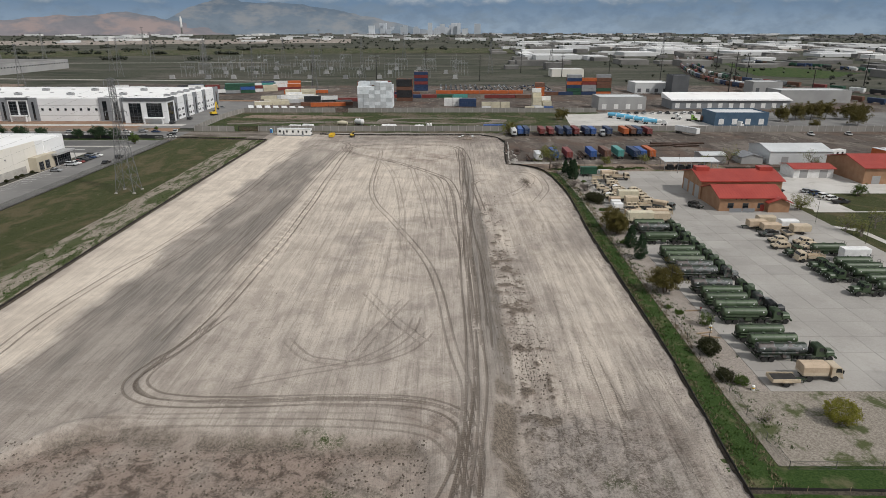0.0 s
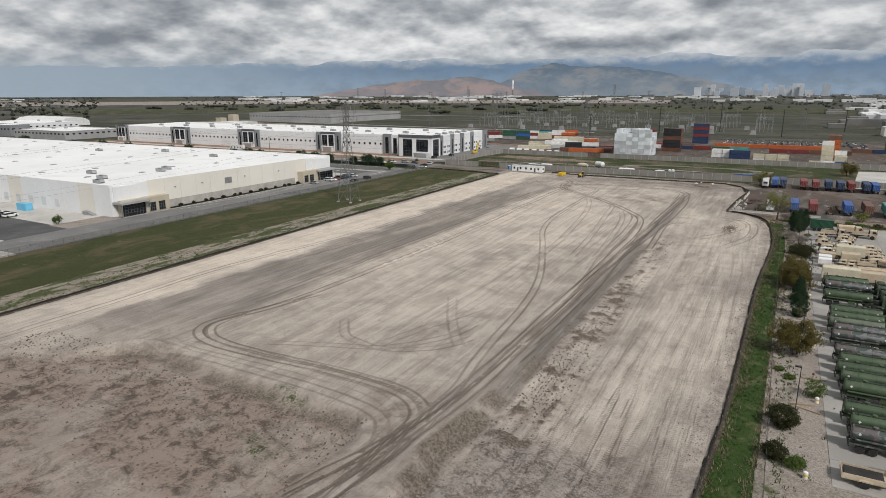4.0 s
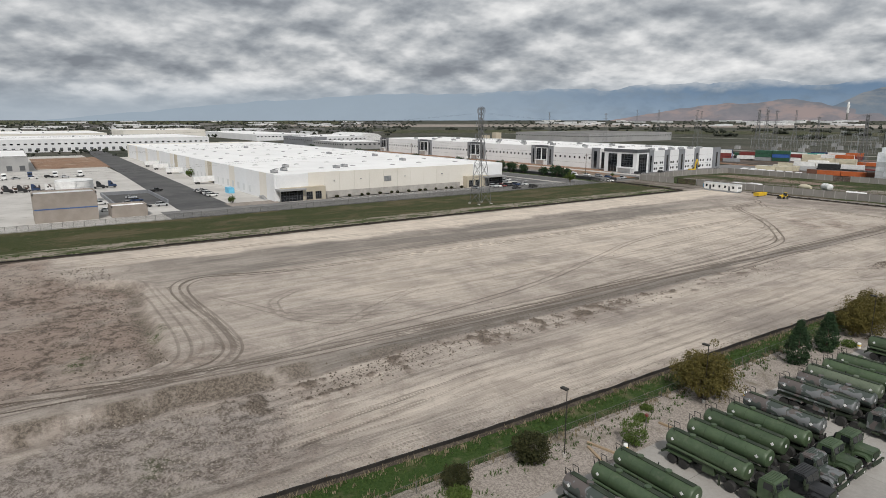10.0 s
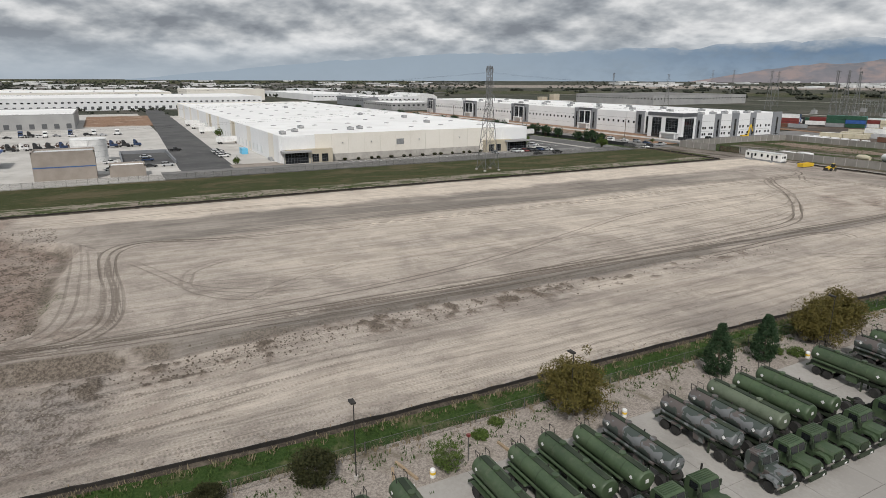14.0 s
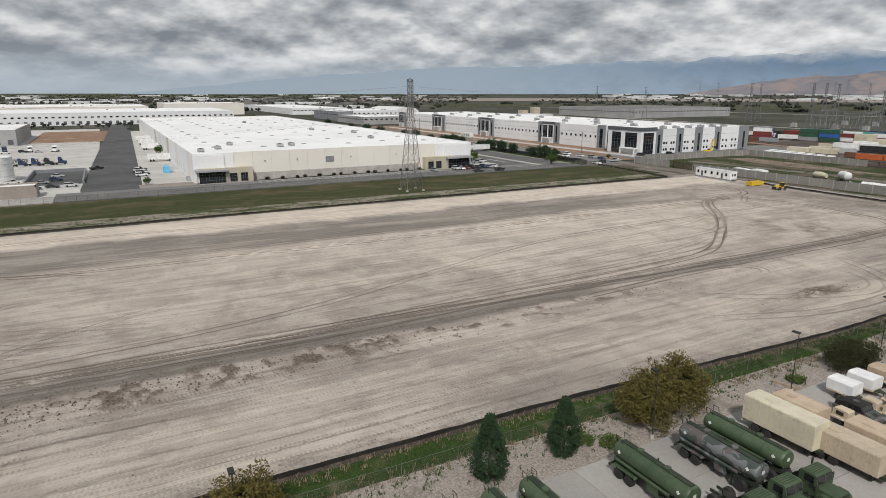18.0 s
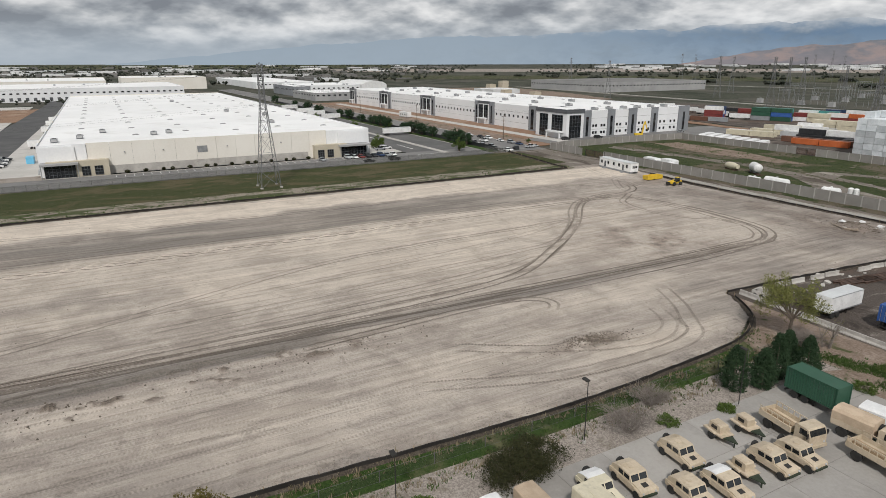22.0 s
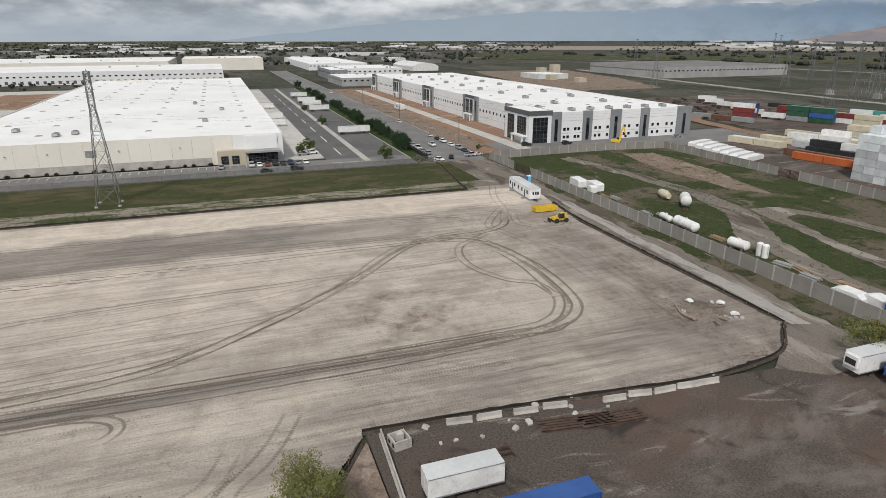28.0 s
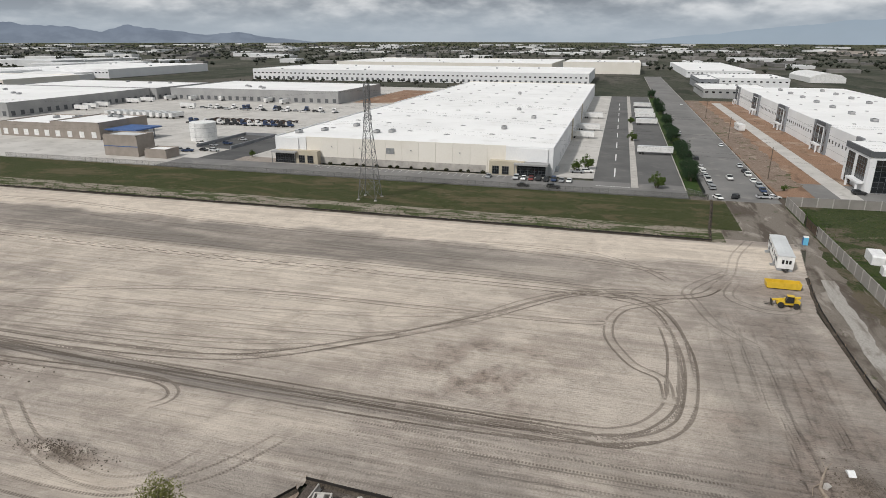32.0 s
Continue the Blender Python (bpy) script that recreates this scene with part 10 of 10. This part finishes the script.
# ---- substation, poles and railway ----
def gantry(at, w=16, h=12):
    s = S()
    for x in (-w / 2, w / 2):
        s.wire([(x - 0.5, 0, 0), (x, 0, h)], 0.12, 4).wire([(x + 0.5, 0, 0), (x, 0, h)], 0.12, 4).wire([(x, 0, h), (x, 0, h + 5)], 0.07, 4)
    s.wire([(-w / 2, 0, h), (w / 2, 0, h)], 0.14, 4).wire([(-w / 2, 0, h - 1.1), (w / 2, 0, h - 1.1)], 0.12, 4).wire([(-w / 2 + i * w / 12, 0, h - 1.1 * (i % 2)) for i in range(13)], 0.07, 3)
    for x in (-w / 4, 0, w / 4):
        s.cyl((x, 0, h - 1.1), (x, 0, h - 3.2), 0.14, n=6).cyl((x, 4, 0), (x, 4, 5), 0.2, 0.12, n=6)
    th = part("substation_gantry", s, STEEL, at=at)
    tagged(th, "grey steel lattice gantry of the substation", "gantry", "substation gantries")
    return th


sheet("substation_ground", -330, 60, 690, 1010, -0.25, FIELD, "pale gravel ground of the electrical substation", "gravel")
g0 = gantry(pose(-300, 760, -0.25))
rng = np.random.default_rng(41)
for i in range(9):
    for j in range(7):
        if rng.uniform() < 0.8 and (i or j):
            t2 = copy_thing(g0, pose(-300 + i * 40 + rng.uniform(-4, 4), 745 + j * 36, -0.25, 0, 0, 90 * (rng.uniform() < 0.35)))
            t2.scale = (1, 1, rng.uniform(0.8, 1.5))
for i in range(26):
    s = S().box(-2.5, 2.5, -1.8, 1.8, 0.3, 3.8).box(-3.2, 3.2, -2.4, 2.4, 0, 0.3)
    for x in (-1.4, 0, 1.4):
        s.cyl((x, 0, 3.8), (x, 0, 5.6), 0.16, 0.08, n=6)
    tagged(part("transformer", s, GREYWALL, at=pose(-310 + (i % 9) * 40 + rng.uniform(-8, 8), 735 + (i // 9) * 80 + rng.uniform(-6, 6), -0.25)), "grey substation transformer on its plinth", "transformer", "transformers")
far_pylon = pylon(pose(-380, 760, -0.4, 0, 0, 30), 44, 7, "distant lattice power pylon across the field", False)
for x, y, a, s in ((-330, 900, 30, 1), (-242, 652, 20, 0.95), (-254, 690, 20, 0.95), (-265, 728, 20, 0.95), (-260, 1060, 20, 1), (-420, 640, 40, 0.9), (-500, 1120, 30, 1.1), (-90, 720, 10, 1.0), (-60, 1000, 0, 1.1), (60, 820, 5, 0.9), (150, 900, 0, 1.0), (-600, 980, 40, 1.1), (-200, 680, 10, 0.8), (330, 980, 0, 1.0), (-440, 860, 30, 1.0), (-170, 900, 10, 1.2), (-700, 820, 40, 1.0), (-820, 1200, 40, 1.2), (-640, 1400, 30, 1.3)):
    t2 = copy_thing(far_pylon, pose(x, y, -0.4, 0, 0, a))
    t2.scale = (s, s, s)
pole0 = thing("utility_pole", "tall dark steel utility pole", "utility pole", "utility poles", pose(250, 560, -0.3))
part("pole", S().cyl((0, 0, 0), (0, 0, 27), 0.5, 0.25, n=8), DARKSTEEL, pole0)
for z in (20, 23, 26):
    part("crossarm", S().box(-2.4, 2.4, -0.12, 0.12, z, z + 0.25), DARKSTEEL, pole0)
for x, y, s in ((216, 640, 1), (180, 700, 1), (140, 760, 1.0), (100, 830, 1), (300, 520, 0.9), (330, 700, 1.1), (-20, 760, 1.2), (-70, 680, 1.1), (40, 700, 1), (290, 640, 1.2), (420, 640, 1.1), (-130, 640, 0.8), (380, 900, 1.2)):
    t2 = copy_thing(pole0, pose(x, y, -0.3, 0, 0, 20))
    t2.scale = (s, s, s)

rail_routes = [[(800, 2270), (478, 1334), (340, 915), (291, 709), (289, 600), (312, 529), (340, 440)], [(806, 2270), (486, 1334), (349, 915), (300, 712), (298, 606), (321, 536), (350, 446)], [(715, 1933), (463, 1232), (358, 915), (323, 726), (356, 606), (390, 510)], [(724, 1933), (472, 1232), (367, 915), (332, 728), (366, 612), (402, 516)], [(640, 1640), (500, 1232), (508, 1068), (548, 942), (556, 780)], [(650, 1640), (512, 1236), (520, 1074), (560, 946), (570, 784)]]
sheet("rail_meadow", 0, 0, 0, 0, -0.3, GREEN, "green meadow inside the curving railway", "grass", ragged([(480, 1140), (400, 860), (380, 780), (440, 740), (530, 820), (500, 960), (488, 1060)], 4.0, 14.0))
ballast = thing("railway", "curving railway on pale ballast", "railway", kind="structure")
for route in rail_routes:
    ln = spline(route, 14)
    tn = np.gradient(ln, axis=0)
    tn /= np.linalg.norm(tn, axis=1, keepdims=True)
    nr = np.stack([-tn[:, 1], tn[:, 0]], 1)
    for off, w, z, mat, nm in ((0, 5, -0.2, YARD, "ballast"), (-0.75, 0.08, 0.0, RUST, "rail"), (0.75, 0.08, 0.0, RUST, "rail")):
        s = S()
        vs = []
        for p, q in zip(ln, nr):
            for e in (-w, w):
                vs.append((p[0] + q[0] * (off + e), p[1] + q[1] * (off + e), z))
        s.add(vs, [(2 * i, 2 * i + 1, 2 * i + 3, 2 * i + 2) for i in range(len(ln) - 1)])
        part(nm, s, mat, ballast)
cars_r = {}
for k, route in enumerate(rail_routes):
    ln = spline(route, 15.5)
    for i in range(3, len(ln) - 1):
        if k in (1, 3) and rng.uniform() < 0.75 or rng.uniform() < (0.9 if ln[i][1] > 1250 else 0.16):
            continue
        c = ("black", "green", "brown", "maroon", "grey", "white", "brown", "navy")[rng.integers(8)]
        d = ln[i] - ln[i - 1]
        m = pose(*ln[i], -0.05, 0, 0, math.degrees(math.atan2(d[1], d[0])))
        if c in cars_r:
            copy_thing(cars_r[c], m)
            continue
        th = part("railway_wagon", S().prism([(-1.4, 1.2), (-1.5, 1.5), (-1.5, 3.9), (-1.1, 4.3), (1.1, 4.3), (1.5, 3.9), (1.5, 1.5), (1.4, 1.2)], -7, 7, "x").box(-6.3, -3.7, -1.1, 1.1, 0, 1.2).box(3.7, 6.3, -1.1, 1.1, 0, 1.2), PAINTS[c], at=m)
        tagged(th, c + " freight wagon on the curving railway", "railway wagon", "freight wagons")
        cars_r[c] = th

# ---- the built-up distance ----
rng = np.random.default_rng(55)


def far_blocks(name, label, n, pick, mat, hs, ws):
    """Countless low roofs of the city, too far off to tell apart."""
    s = S()
    for _ in range(n):
        x, y = pick()
        w, d, h = rng.uniform(*ws), rng.uniform(*ws), rng.uniform(*hs)
        z = valley(math.hypot(x, y))
        s.box(x - w / 2, x + w / 2, y - d / 2, y + d / 2, z - 3, z + h)
    tagged(part(name, s, mat), label, "buildings", kind="stuff")


def polar(a0, a1, r0, r1):
    """A random place by bearing (degrees left of +y) and distance."""
    def pick():
        a, r = radians(rng.uniform(a0, a1)), math.sqrt(rng.uniform(r0 ** 2, r1 ** 2))
        return -r * math.sin(a), r * math.cos(a)
    return pick


FAR_WHITE = surface("far_white_roofs", (0.55, 0.56, 0.57), (0.74, 0.74, 0.73), 0.004, 0.05, 0.8, bump=0)
FAR_CITY = surface("far_city_walls", (0.40, 0.44, 0.49), (0.55, 0.58, 0.62), 0.004, 0.05, 0.9, bump=0)
FAR_DULL = surface("far_dull_walls", (0.12, 0.118, 0.115), (0.26, 0.25, 0.235), 0.004, 0.05, 0.9, bump=0)
far_blocks("far_buildings", "countless low white industrial roofs across the plain", 150, polar(-55, -6, 1200, 2700), FAR_WHITE, (5, 10), (25, 110))
far_blocks("far_buildings", "low dull buildings scattered across the plain", 260, polar(-55, -4, 900, 2600), FAR_DULL, (4, 9), (12, 50))
far_blocks("far_buildings", "white roofs along the foot of the mountains", 120, polar(-30, 45, 2900, 4400), FAR_WHITE, (5, 11), (25, 100))
far_blocks("far_buildings", "low white industrial roofs beyond the warehouses", 130, polar(62, 150, 1300, 4200), FAR_WHITE, (4, 9), (30, 120))
far_blocks("far_buildings", "dull low buildings beyond the warehouses", 420, polar(58, 150, 1250, 3800), FAR_DULL, (3, 9), (12, 50))
far_blocks("far_buildings", "white industrial halls to the south-west", 22, polar(118, 160, 700, 1500), FAR_WHITE, (7, 11), (60, 150))
far_blocks("far_towers", "distant pale city towers below the mountains", 26, polar(-3, 6.5, 4250, 4500), FAR_CITY, (25, 75), (22, 45))
far_blocks("far_sprawl", "pale sprawl of the distant city", 260, polar(-40, 12, 3200, 4500), FAR_DULL, (4, 12), (15, 50))

def far_trees(name, label, n, pick, mat, hs):
    """Clumpy far tree crowns, each of a few crossed ragged lobes."""
    s = S()
    for _ in range(n):
        x, y = pick()
        h, z = rng.uniform(*hs), valley(math.hypot(x, y))
        for k in range(5):
            r = h * rng.uniform(0.28, 0.5)
            cx, cy, cz = x + rng.normal() * h * 0.3, y + rng.normal() * h * 0.3, z + h * rng.uniform(0.35, 0.75)
            pts = [(cx + r * math.cos(a) * rng.uniform(0.6, 1.2), cy + r * math.sin(a) * rng.uniform(0.6, 1.2), cz + rng.normal() * r * 0.2) for a in np.arange(0, 6.2, 1.26)]
            pts += [(cx, cy, cz + r * rng.uniform(0.6, 1.0)), (cx, cy, cz - r)]
            s.add(pts, [(i, (i + 1) % 5, 5) for i in range(5)] + [((i + 1) % 5, i, 6) for i in range(5)])
    tagged(part(name, s, mat), label, "trees", kind="stuff")


FAR_LEAF = leaves("far_leaves", (0.030, 0.038, 0.028), (0.062, 0.066, 0.048))
far_trees("far_trees", "dark scattered trees between the distant buildings", 3600, polar(56, 150, 1150, 4300), FAR_LEAF, (4, 10))
far_trees("far_trees", "dark trees in front of the distant city", 1800, polar(-55, 50, 1700, 4300), FAR_LEAF, (4, 9))
far_trees("far_trees", "bushy trees along the field edges", 260, polar(-48, -14, 700, 1600), FAR_LEAF, (2, 5))
far_trees("far_trees", "tree rows along the far field roads", 520, lambda: (-420 - 38 * (k_ := rng.uniform(0, 30)) + rng.normal() * 4, 1180 + 260 * int(k_ % 4) + rng.normal() * 6), FAR_LEAF, (4, 9))
far_trees("far_trees", "low bushes beside the long warehouses", 120, lambda: (rng.uniform(-690, -560), rng.uniform(-180, 240)) if rng.uniform() < 0.5 else (-682 + rng.normal() * 2, rng.uniform(-180, 250)), FAR_LEAF, (2, 4))

# far field bands: pale salt flats and dark meadows as level sheets
for k, (a0, a1, r0, r1, mat, lab) in enumerate(((8, 70, 2600, 3300, GRAVEL, "pale salt flat far across the plain"), (-8, 60, 1500, 1900, SCRUB, "dark green meadow across the plain"), (-60, -10, 1900, 2100, GRAVEL, "pale open ground across the plain"), (62, 150, 3600, 4700, SCRUB, "dark flats below the far skyline"))):
    n = 24
    pts = [(-r0 * math.sin(radians(a)), r0 * math.cos(radians(a))) for a in np.linspace(a0, a1, n)] + [(-r1 * math.sin(radians(a)), r1 * math.cos(radians(a))) for a in np.linspace(a1, a0, n)]
    tagged(part("far_flat", S().add([(x, y, valley(math.hypot(x, y)) + 0.6) for x, y in pts], [(i, i + 1, 2 * n - 2 - i, 2 * n - 1 - i) for i in range(n - 1)]), mat), lab, "field", kind="structure")


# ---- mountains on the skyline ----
def painted_haze_mat(name, low, high, patch, patch_amount, seed, fade=False):
    """A glowing backdrop far behind everything else, its haze painted into the colour."""
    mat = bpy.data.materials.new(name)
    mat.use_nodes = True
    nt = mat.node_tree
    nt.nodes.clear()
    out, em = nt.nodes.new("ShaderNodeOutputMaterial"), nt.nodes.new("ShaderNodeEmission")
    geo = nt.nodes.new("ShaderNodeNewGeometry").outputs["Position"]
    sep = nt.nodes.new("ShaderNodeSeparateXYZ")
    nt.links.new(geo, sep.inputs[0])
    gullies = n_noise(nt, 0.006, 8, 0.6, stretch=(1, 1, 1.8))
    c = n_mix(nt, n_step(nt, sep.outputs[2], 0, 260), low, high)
    # darker gullies, their shade painted in
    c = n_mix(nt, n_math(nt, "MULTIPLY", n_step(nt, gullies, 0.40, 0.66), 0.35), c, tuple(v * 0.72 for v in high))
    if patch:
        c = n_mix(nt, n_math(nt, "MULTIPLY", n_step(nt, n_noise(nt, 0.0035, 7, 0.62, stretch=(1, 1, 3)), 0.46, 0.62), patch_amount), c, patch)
    # painted veil: sky haze westwards, cloud over the crests
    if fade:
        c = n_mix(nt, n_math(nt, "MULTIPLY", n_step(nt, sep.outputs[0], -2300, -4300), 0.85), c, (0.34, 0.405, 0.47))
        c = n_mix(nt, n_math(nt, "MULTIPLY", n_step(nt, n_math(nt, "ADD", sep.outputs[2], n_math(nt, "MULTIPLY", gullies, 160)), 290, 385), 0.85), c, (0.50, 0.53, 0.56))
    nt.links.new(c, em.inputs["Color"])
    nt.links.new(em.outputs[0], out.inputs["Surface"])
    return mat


def ridge(name, label, a0, a1, r, heights, mat, rough=0.10, seed=1, deep=260):
    """A mountain range: bearing by bearing a foot, a flank with spurs and a crest."""
    n = int((a1 - a0) * 5)
    az = np.linspace(a0, a1, n)
    h = np.interp(az, [p[0] for p in heights], [p[1] for p in heights])
    h = np.maximum(1, h * (1 + rough * value_noise(az * 10, az * 0 + seed, 22, 5, seed)))
    vs, lev = [], (0.0, 0.25, 0.5, 0.75, 1.0)
    for i in range(n):
        for t in lev:
            spur = 60 * math.sin(az[i] * 2.6 + 3 * t) * (1 - t) * t * 4 if 0 < t < 1 else 0
            rr = r + t * deep + spur * 0.5
            vs.append((-rr * math.sin(radians(az[i])), rr * math.cos(radians(az[i])), -1 + h[i] * t ** 1.25))
    m = len(lev)
    fs = [(i * m + j, i * m + j + 1, (i + 1) * m + j + 1, (i + 1) * m + j) for i in range(n - 1) for j in range(m - 1)]
    tagged(part(name, S().add(vs, fs), mat, smooth=True), label, "mountains", kind="structure")


# glowing range tones with distance haze and sunlight mixed into the colours
BLUE_RANGE = painted_haze_mat("hazy_blue_range", (0.275, 0.352, 0.440), (0.148, 0.225, 0.330), (0.185, 0.235, 0.285), 0.4, 1, True)
RED_HILL = painted_haze_mat("hazy_red_hill", (0.255, 0.235, 0.250), (0.155, 0.185, 0.215), (0.40, 0.300, 0.270), 0.55, 2)
DARK_HILL = painted_haze_mat("hazy_dark_foothill", (0.205, 0.245, 0.285), (0.125, 0.170, 0.225), (0.36, 0.34, 0.32), 0.4, 5)
WEST_RANGE = painted_haze_mat("hazy_west_range", (0.23, 0.27, 0.33), (0.17, 0.205, 0.27), (0.14, 0.17, 0.22), 0.4, 4)
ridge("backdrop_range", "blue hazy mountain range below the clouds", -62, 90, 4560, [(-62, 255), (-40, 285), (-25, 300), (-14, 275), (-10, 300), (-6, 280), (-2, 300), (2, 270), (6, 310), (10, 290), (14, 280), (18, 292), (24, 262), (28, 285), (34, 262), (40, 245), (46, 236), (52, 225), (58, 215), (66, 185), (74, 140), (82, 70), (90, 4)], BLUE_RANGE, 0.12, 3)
ridge("backdrop_hill", "reddish foothill below the range, its sunlit tone painted in", 17, 41, 4300, [(17, 3), (19, 60), (22, 110), (25, 150), (28, 140), (31, 118), (35, 80), (38, 40), (41, 2)], RED_HILL, 0.2, 5, 180)
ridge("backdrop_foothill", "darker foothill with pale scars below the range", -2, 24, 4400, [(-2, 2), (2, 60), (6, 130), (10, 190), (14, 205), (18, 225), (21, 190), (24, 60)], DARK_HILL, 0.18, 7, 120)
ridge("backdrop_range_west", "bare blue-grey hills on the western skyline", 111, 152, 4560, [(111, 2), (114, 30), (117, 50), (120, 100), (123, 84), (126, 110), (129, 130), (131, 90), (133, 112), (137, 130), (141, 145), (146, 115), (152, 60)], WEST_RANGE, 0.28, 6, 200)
# thin white steam from a stack on the foothill
stk = thing("chimney_stack", "distant chimney with a plume of white steam", "chimney", at=pose(-4200 * math.sin(radians(21.6)), 4200 * math.cos(radians(21.6)), 0))
part("stack", S().cyl((0, 0, 0), (0, 0, 60), 7, 5, n=10), FAR_DULL, stk)
part("steam", S().lathe([(60, 4), (74, 7), (88, 5.5), (102, 8), (116, 5), (124, 1.5)], "z", 8), PAINTS["white"], stk, smooth=True)

# ---- weeds, grass tufts and clods ----
def tufts(label, n, place, mat, seed, h=0.35, blades=7):
    """Loose grass and weed blades standing on the ground."""
    r = np.random.default_rng(seed)
    s = S()
    for _ in range(n):
        x, y, z = place(r)
        g = h * r.uniform(0.5, 1.5)
        for b in range(blades):
            a, lean = r.uniform(0, 6.28), g * r.uniform(0.1, 0.8)
            bx, by, w = x + r.normal() * g * 0.5, y + r.normal() * g * 0.5, 0.10 * g + 0.02
            c, d = math.cos(a), math.sin(a)
            s.add([(bx - d * w, by + c * w, z), (bx + d * w, by - c * w, z), (bx + c * lean, by + d * lean, z + g)], [(0, 1, 2)])
    tagged(part("grass_tufts", s, mat), label, "grass", kind="stuff")


def verge_x(y):
    return np.interp(y, [55, 100, 160, 205, 232, 250], [37.6, 40.2, 41.2, 43.2, 43.0, 37.5])


DRY = leaves("dry_grass", (0.17, 0.14, 0.085), (0.30, 0.25, 0.165))
LUSH = leaves("lush_grass", (0.042, 0.082, 0.016), (0.085, 0.128, 0.034))


def on_verge(r):
    y = r.uniform(58, 248)
    return verge_x(y) + abs(r.normal()) * 1.6, y, 0.04


def on_gravel(r):
    y = r.uniform(70, 240)
    return 45.2 + abs(r.normal()) * 1.8, y, 0.08


def on_slope(r):
    k = r.integers(9)
    x, y = 47 + 4.1 * k + r.normal() * 1.3, 246.8 + (k % 3) * 1.5 + r.normal() * 0.8
    return x, min(max(y, 244), 256), 0.05


def in_yard(r):
    return r.uniform(-136, 60), r.choice([347.4 + abs(r.normal()) * 1.6, r.uniform(350, 426)]), 0.0


def by_lot(r):
    return -90.6 - abs(r.normal()) * 4.5, r.uniform(20, 318), 0.05


tufts("fresh green grass tufts along the verge", 1500, on_verge, LUSH, 3, 0.22)
tufts("dry straw grass at the verge's edge", 1500, lambda r: (verge_x(y_) + r.normal() * 0.5 + r.choice([0.2, 4.0]), y_, 0.05) if (y_ := r.uniform(58, 248)) else None, DRY, 4, 0.34)
tufts("scattered weeds in the gravel bed", 700, on_gravel, LUSH, 5, 0.28)
tufts("green weeds on the brown slope", 2600, on_slope, LUSH, 6, 0.24)
tufts("weeds and rank grass behind the boundary wall", 3400, in_yard, LUSH, 7, 0.30)
tufts("dry and green weeds in the dirt strip", 1600, by_lot, LUSH, 8, 0.30)


def lot_height(x, y):
    i, j = int((y - 14) / LOT_STEP + 0.5), int((x + 93) / LOT_STEP + 0.5)
    return HZ[min(max(i, 0), HZ.shape[0] - 1), min(max(j, 0), HZ.shape[1] - 1)]


def clod_field(label, n, place, mat, seed, size):
    r = np.random.default_rng(seed)
    s = S()
    for _ in range(n):
        x, y = place(r)
        w = size * r.uniform(0.4, 1.6) ** 1.5
        z = lot_height(x, y)
        ring = [(x + w * math.cos(a) * r.uniform(0.6, 1.2), y + w * math.sin(a) * r.uniform(0.6, 1.2), z - 0.03) for a in (0, 1.26, 2.5, 3.8, 5.0)]
        top = [(x + 0.5 * w * math.cos(a + 0.4) * r.uniform(0.5, 1.3), y + 0.5 * w * math.sin(a + 0.4) * r.uniform(0.5, 1.3), z + w * r.uniform(0.45, 0.95)) for a in (0, 2.1, 4.2)]
        s.add(ring + top, [(0, 1, 5), (1, 2, 6, 5), (2, 3, 6), (3, 4, 7, 6), (4, 0, 5, 7), (5, 6, 7)])
    tagged(part("dirt_clods", s, mat), label, "clods", kind="stuff")


CLOD = patchy("clod_earth", (0.085, 0.068, 0.054), (0.16, 0.135, 0.11), (0.24, 0.21, 0.18), 0.5, 0.5, 0.7, 5.0, 0.8, 0.06)
PALE_CLOD = patchy("pale_clod", (0.24, 0.21, 0.18), (0.36, 0.32, 0.28), (0.16, 0.135, 0.11), 0.5, 0.5, 0.7, 5.0, 0.8, 0.06)
clod_field("dark clods beside the haul road", 1300, lambda r: (14.5 + 2.2 * r.normal(), r.choice([r.uniform(62, 205), 122 + 18 * r.normal(), 96 + 8 * r.normal()])), CLOD, 21, 0.11)
clod_field("dark clods on the scraped southern ground", 1900, lambda r: (r.uniform(-74, -2), 72 - abs(r.normal()) * 10), CLOD, 22, 0.12)
clod_field("broken clods on the bank by the verge", 1300, lambda r: (r.uniform(10, 30), 74 - abs(r.normal()) * 9 + r.normal() * 3), PALE_CLOD, 23, 0.085)
clod_field("pale clods along the silt fence", 1500, lambda r: (verge_x(y_) - 1.6 - abs(r.normal()) * 1.1, y_) if (y_ := r.uniform(58, 246)) else None, PALE_CLOD, 24, 0.08)
clod_field("dark clods on the heap and the northern ground", 900, lambda r: (11.5 + 3.6 * r.normal(), 321.8 + 2.0 * r.normal()) if r.uniform() < 0.4 else (30.2 + 0.8 * r.normal(), 223 + 3.6 * r.normal()), CLOD, 25, 0.09)
clod_field("scattered clods over the graded lot", 1400, lambda r: (r.uniform(-86, 36), r.uniform(60, 328)), CLOD, 26, 0.06)

# ---- concrete slabs of the army pad ----
pad = thing("vehicle_pad", "wide pale concrete vehicle pad of square slabs", "pavement", kind="structure")
part("pad_base", S().box(51.2, 112, 84.2, 243, -0.3, 0.09), JOINT, pad)
nx, ny = 10, 26
sx, sy = (112 - 51.2) / nx, (243 - 84.2) / ny
slab = shared(("slab",), lambda: S().box(0.025, sx - 0.025, 0.025, sy - 0.025, -0.05, 0.13), PAD)
for i in range(nx):
    for j in range(ny):
        part("slab", slab, PAD, pad, at=pose(51.2 + i * sx, 84.2 + j * sy, 0.003 * ((i * 7 + j * 3) % 4)))
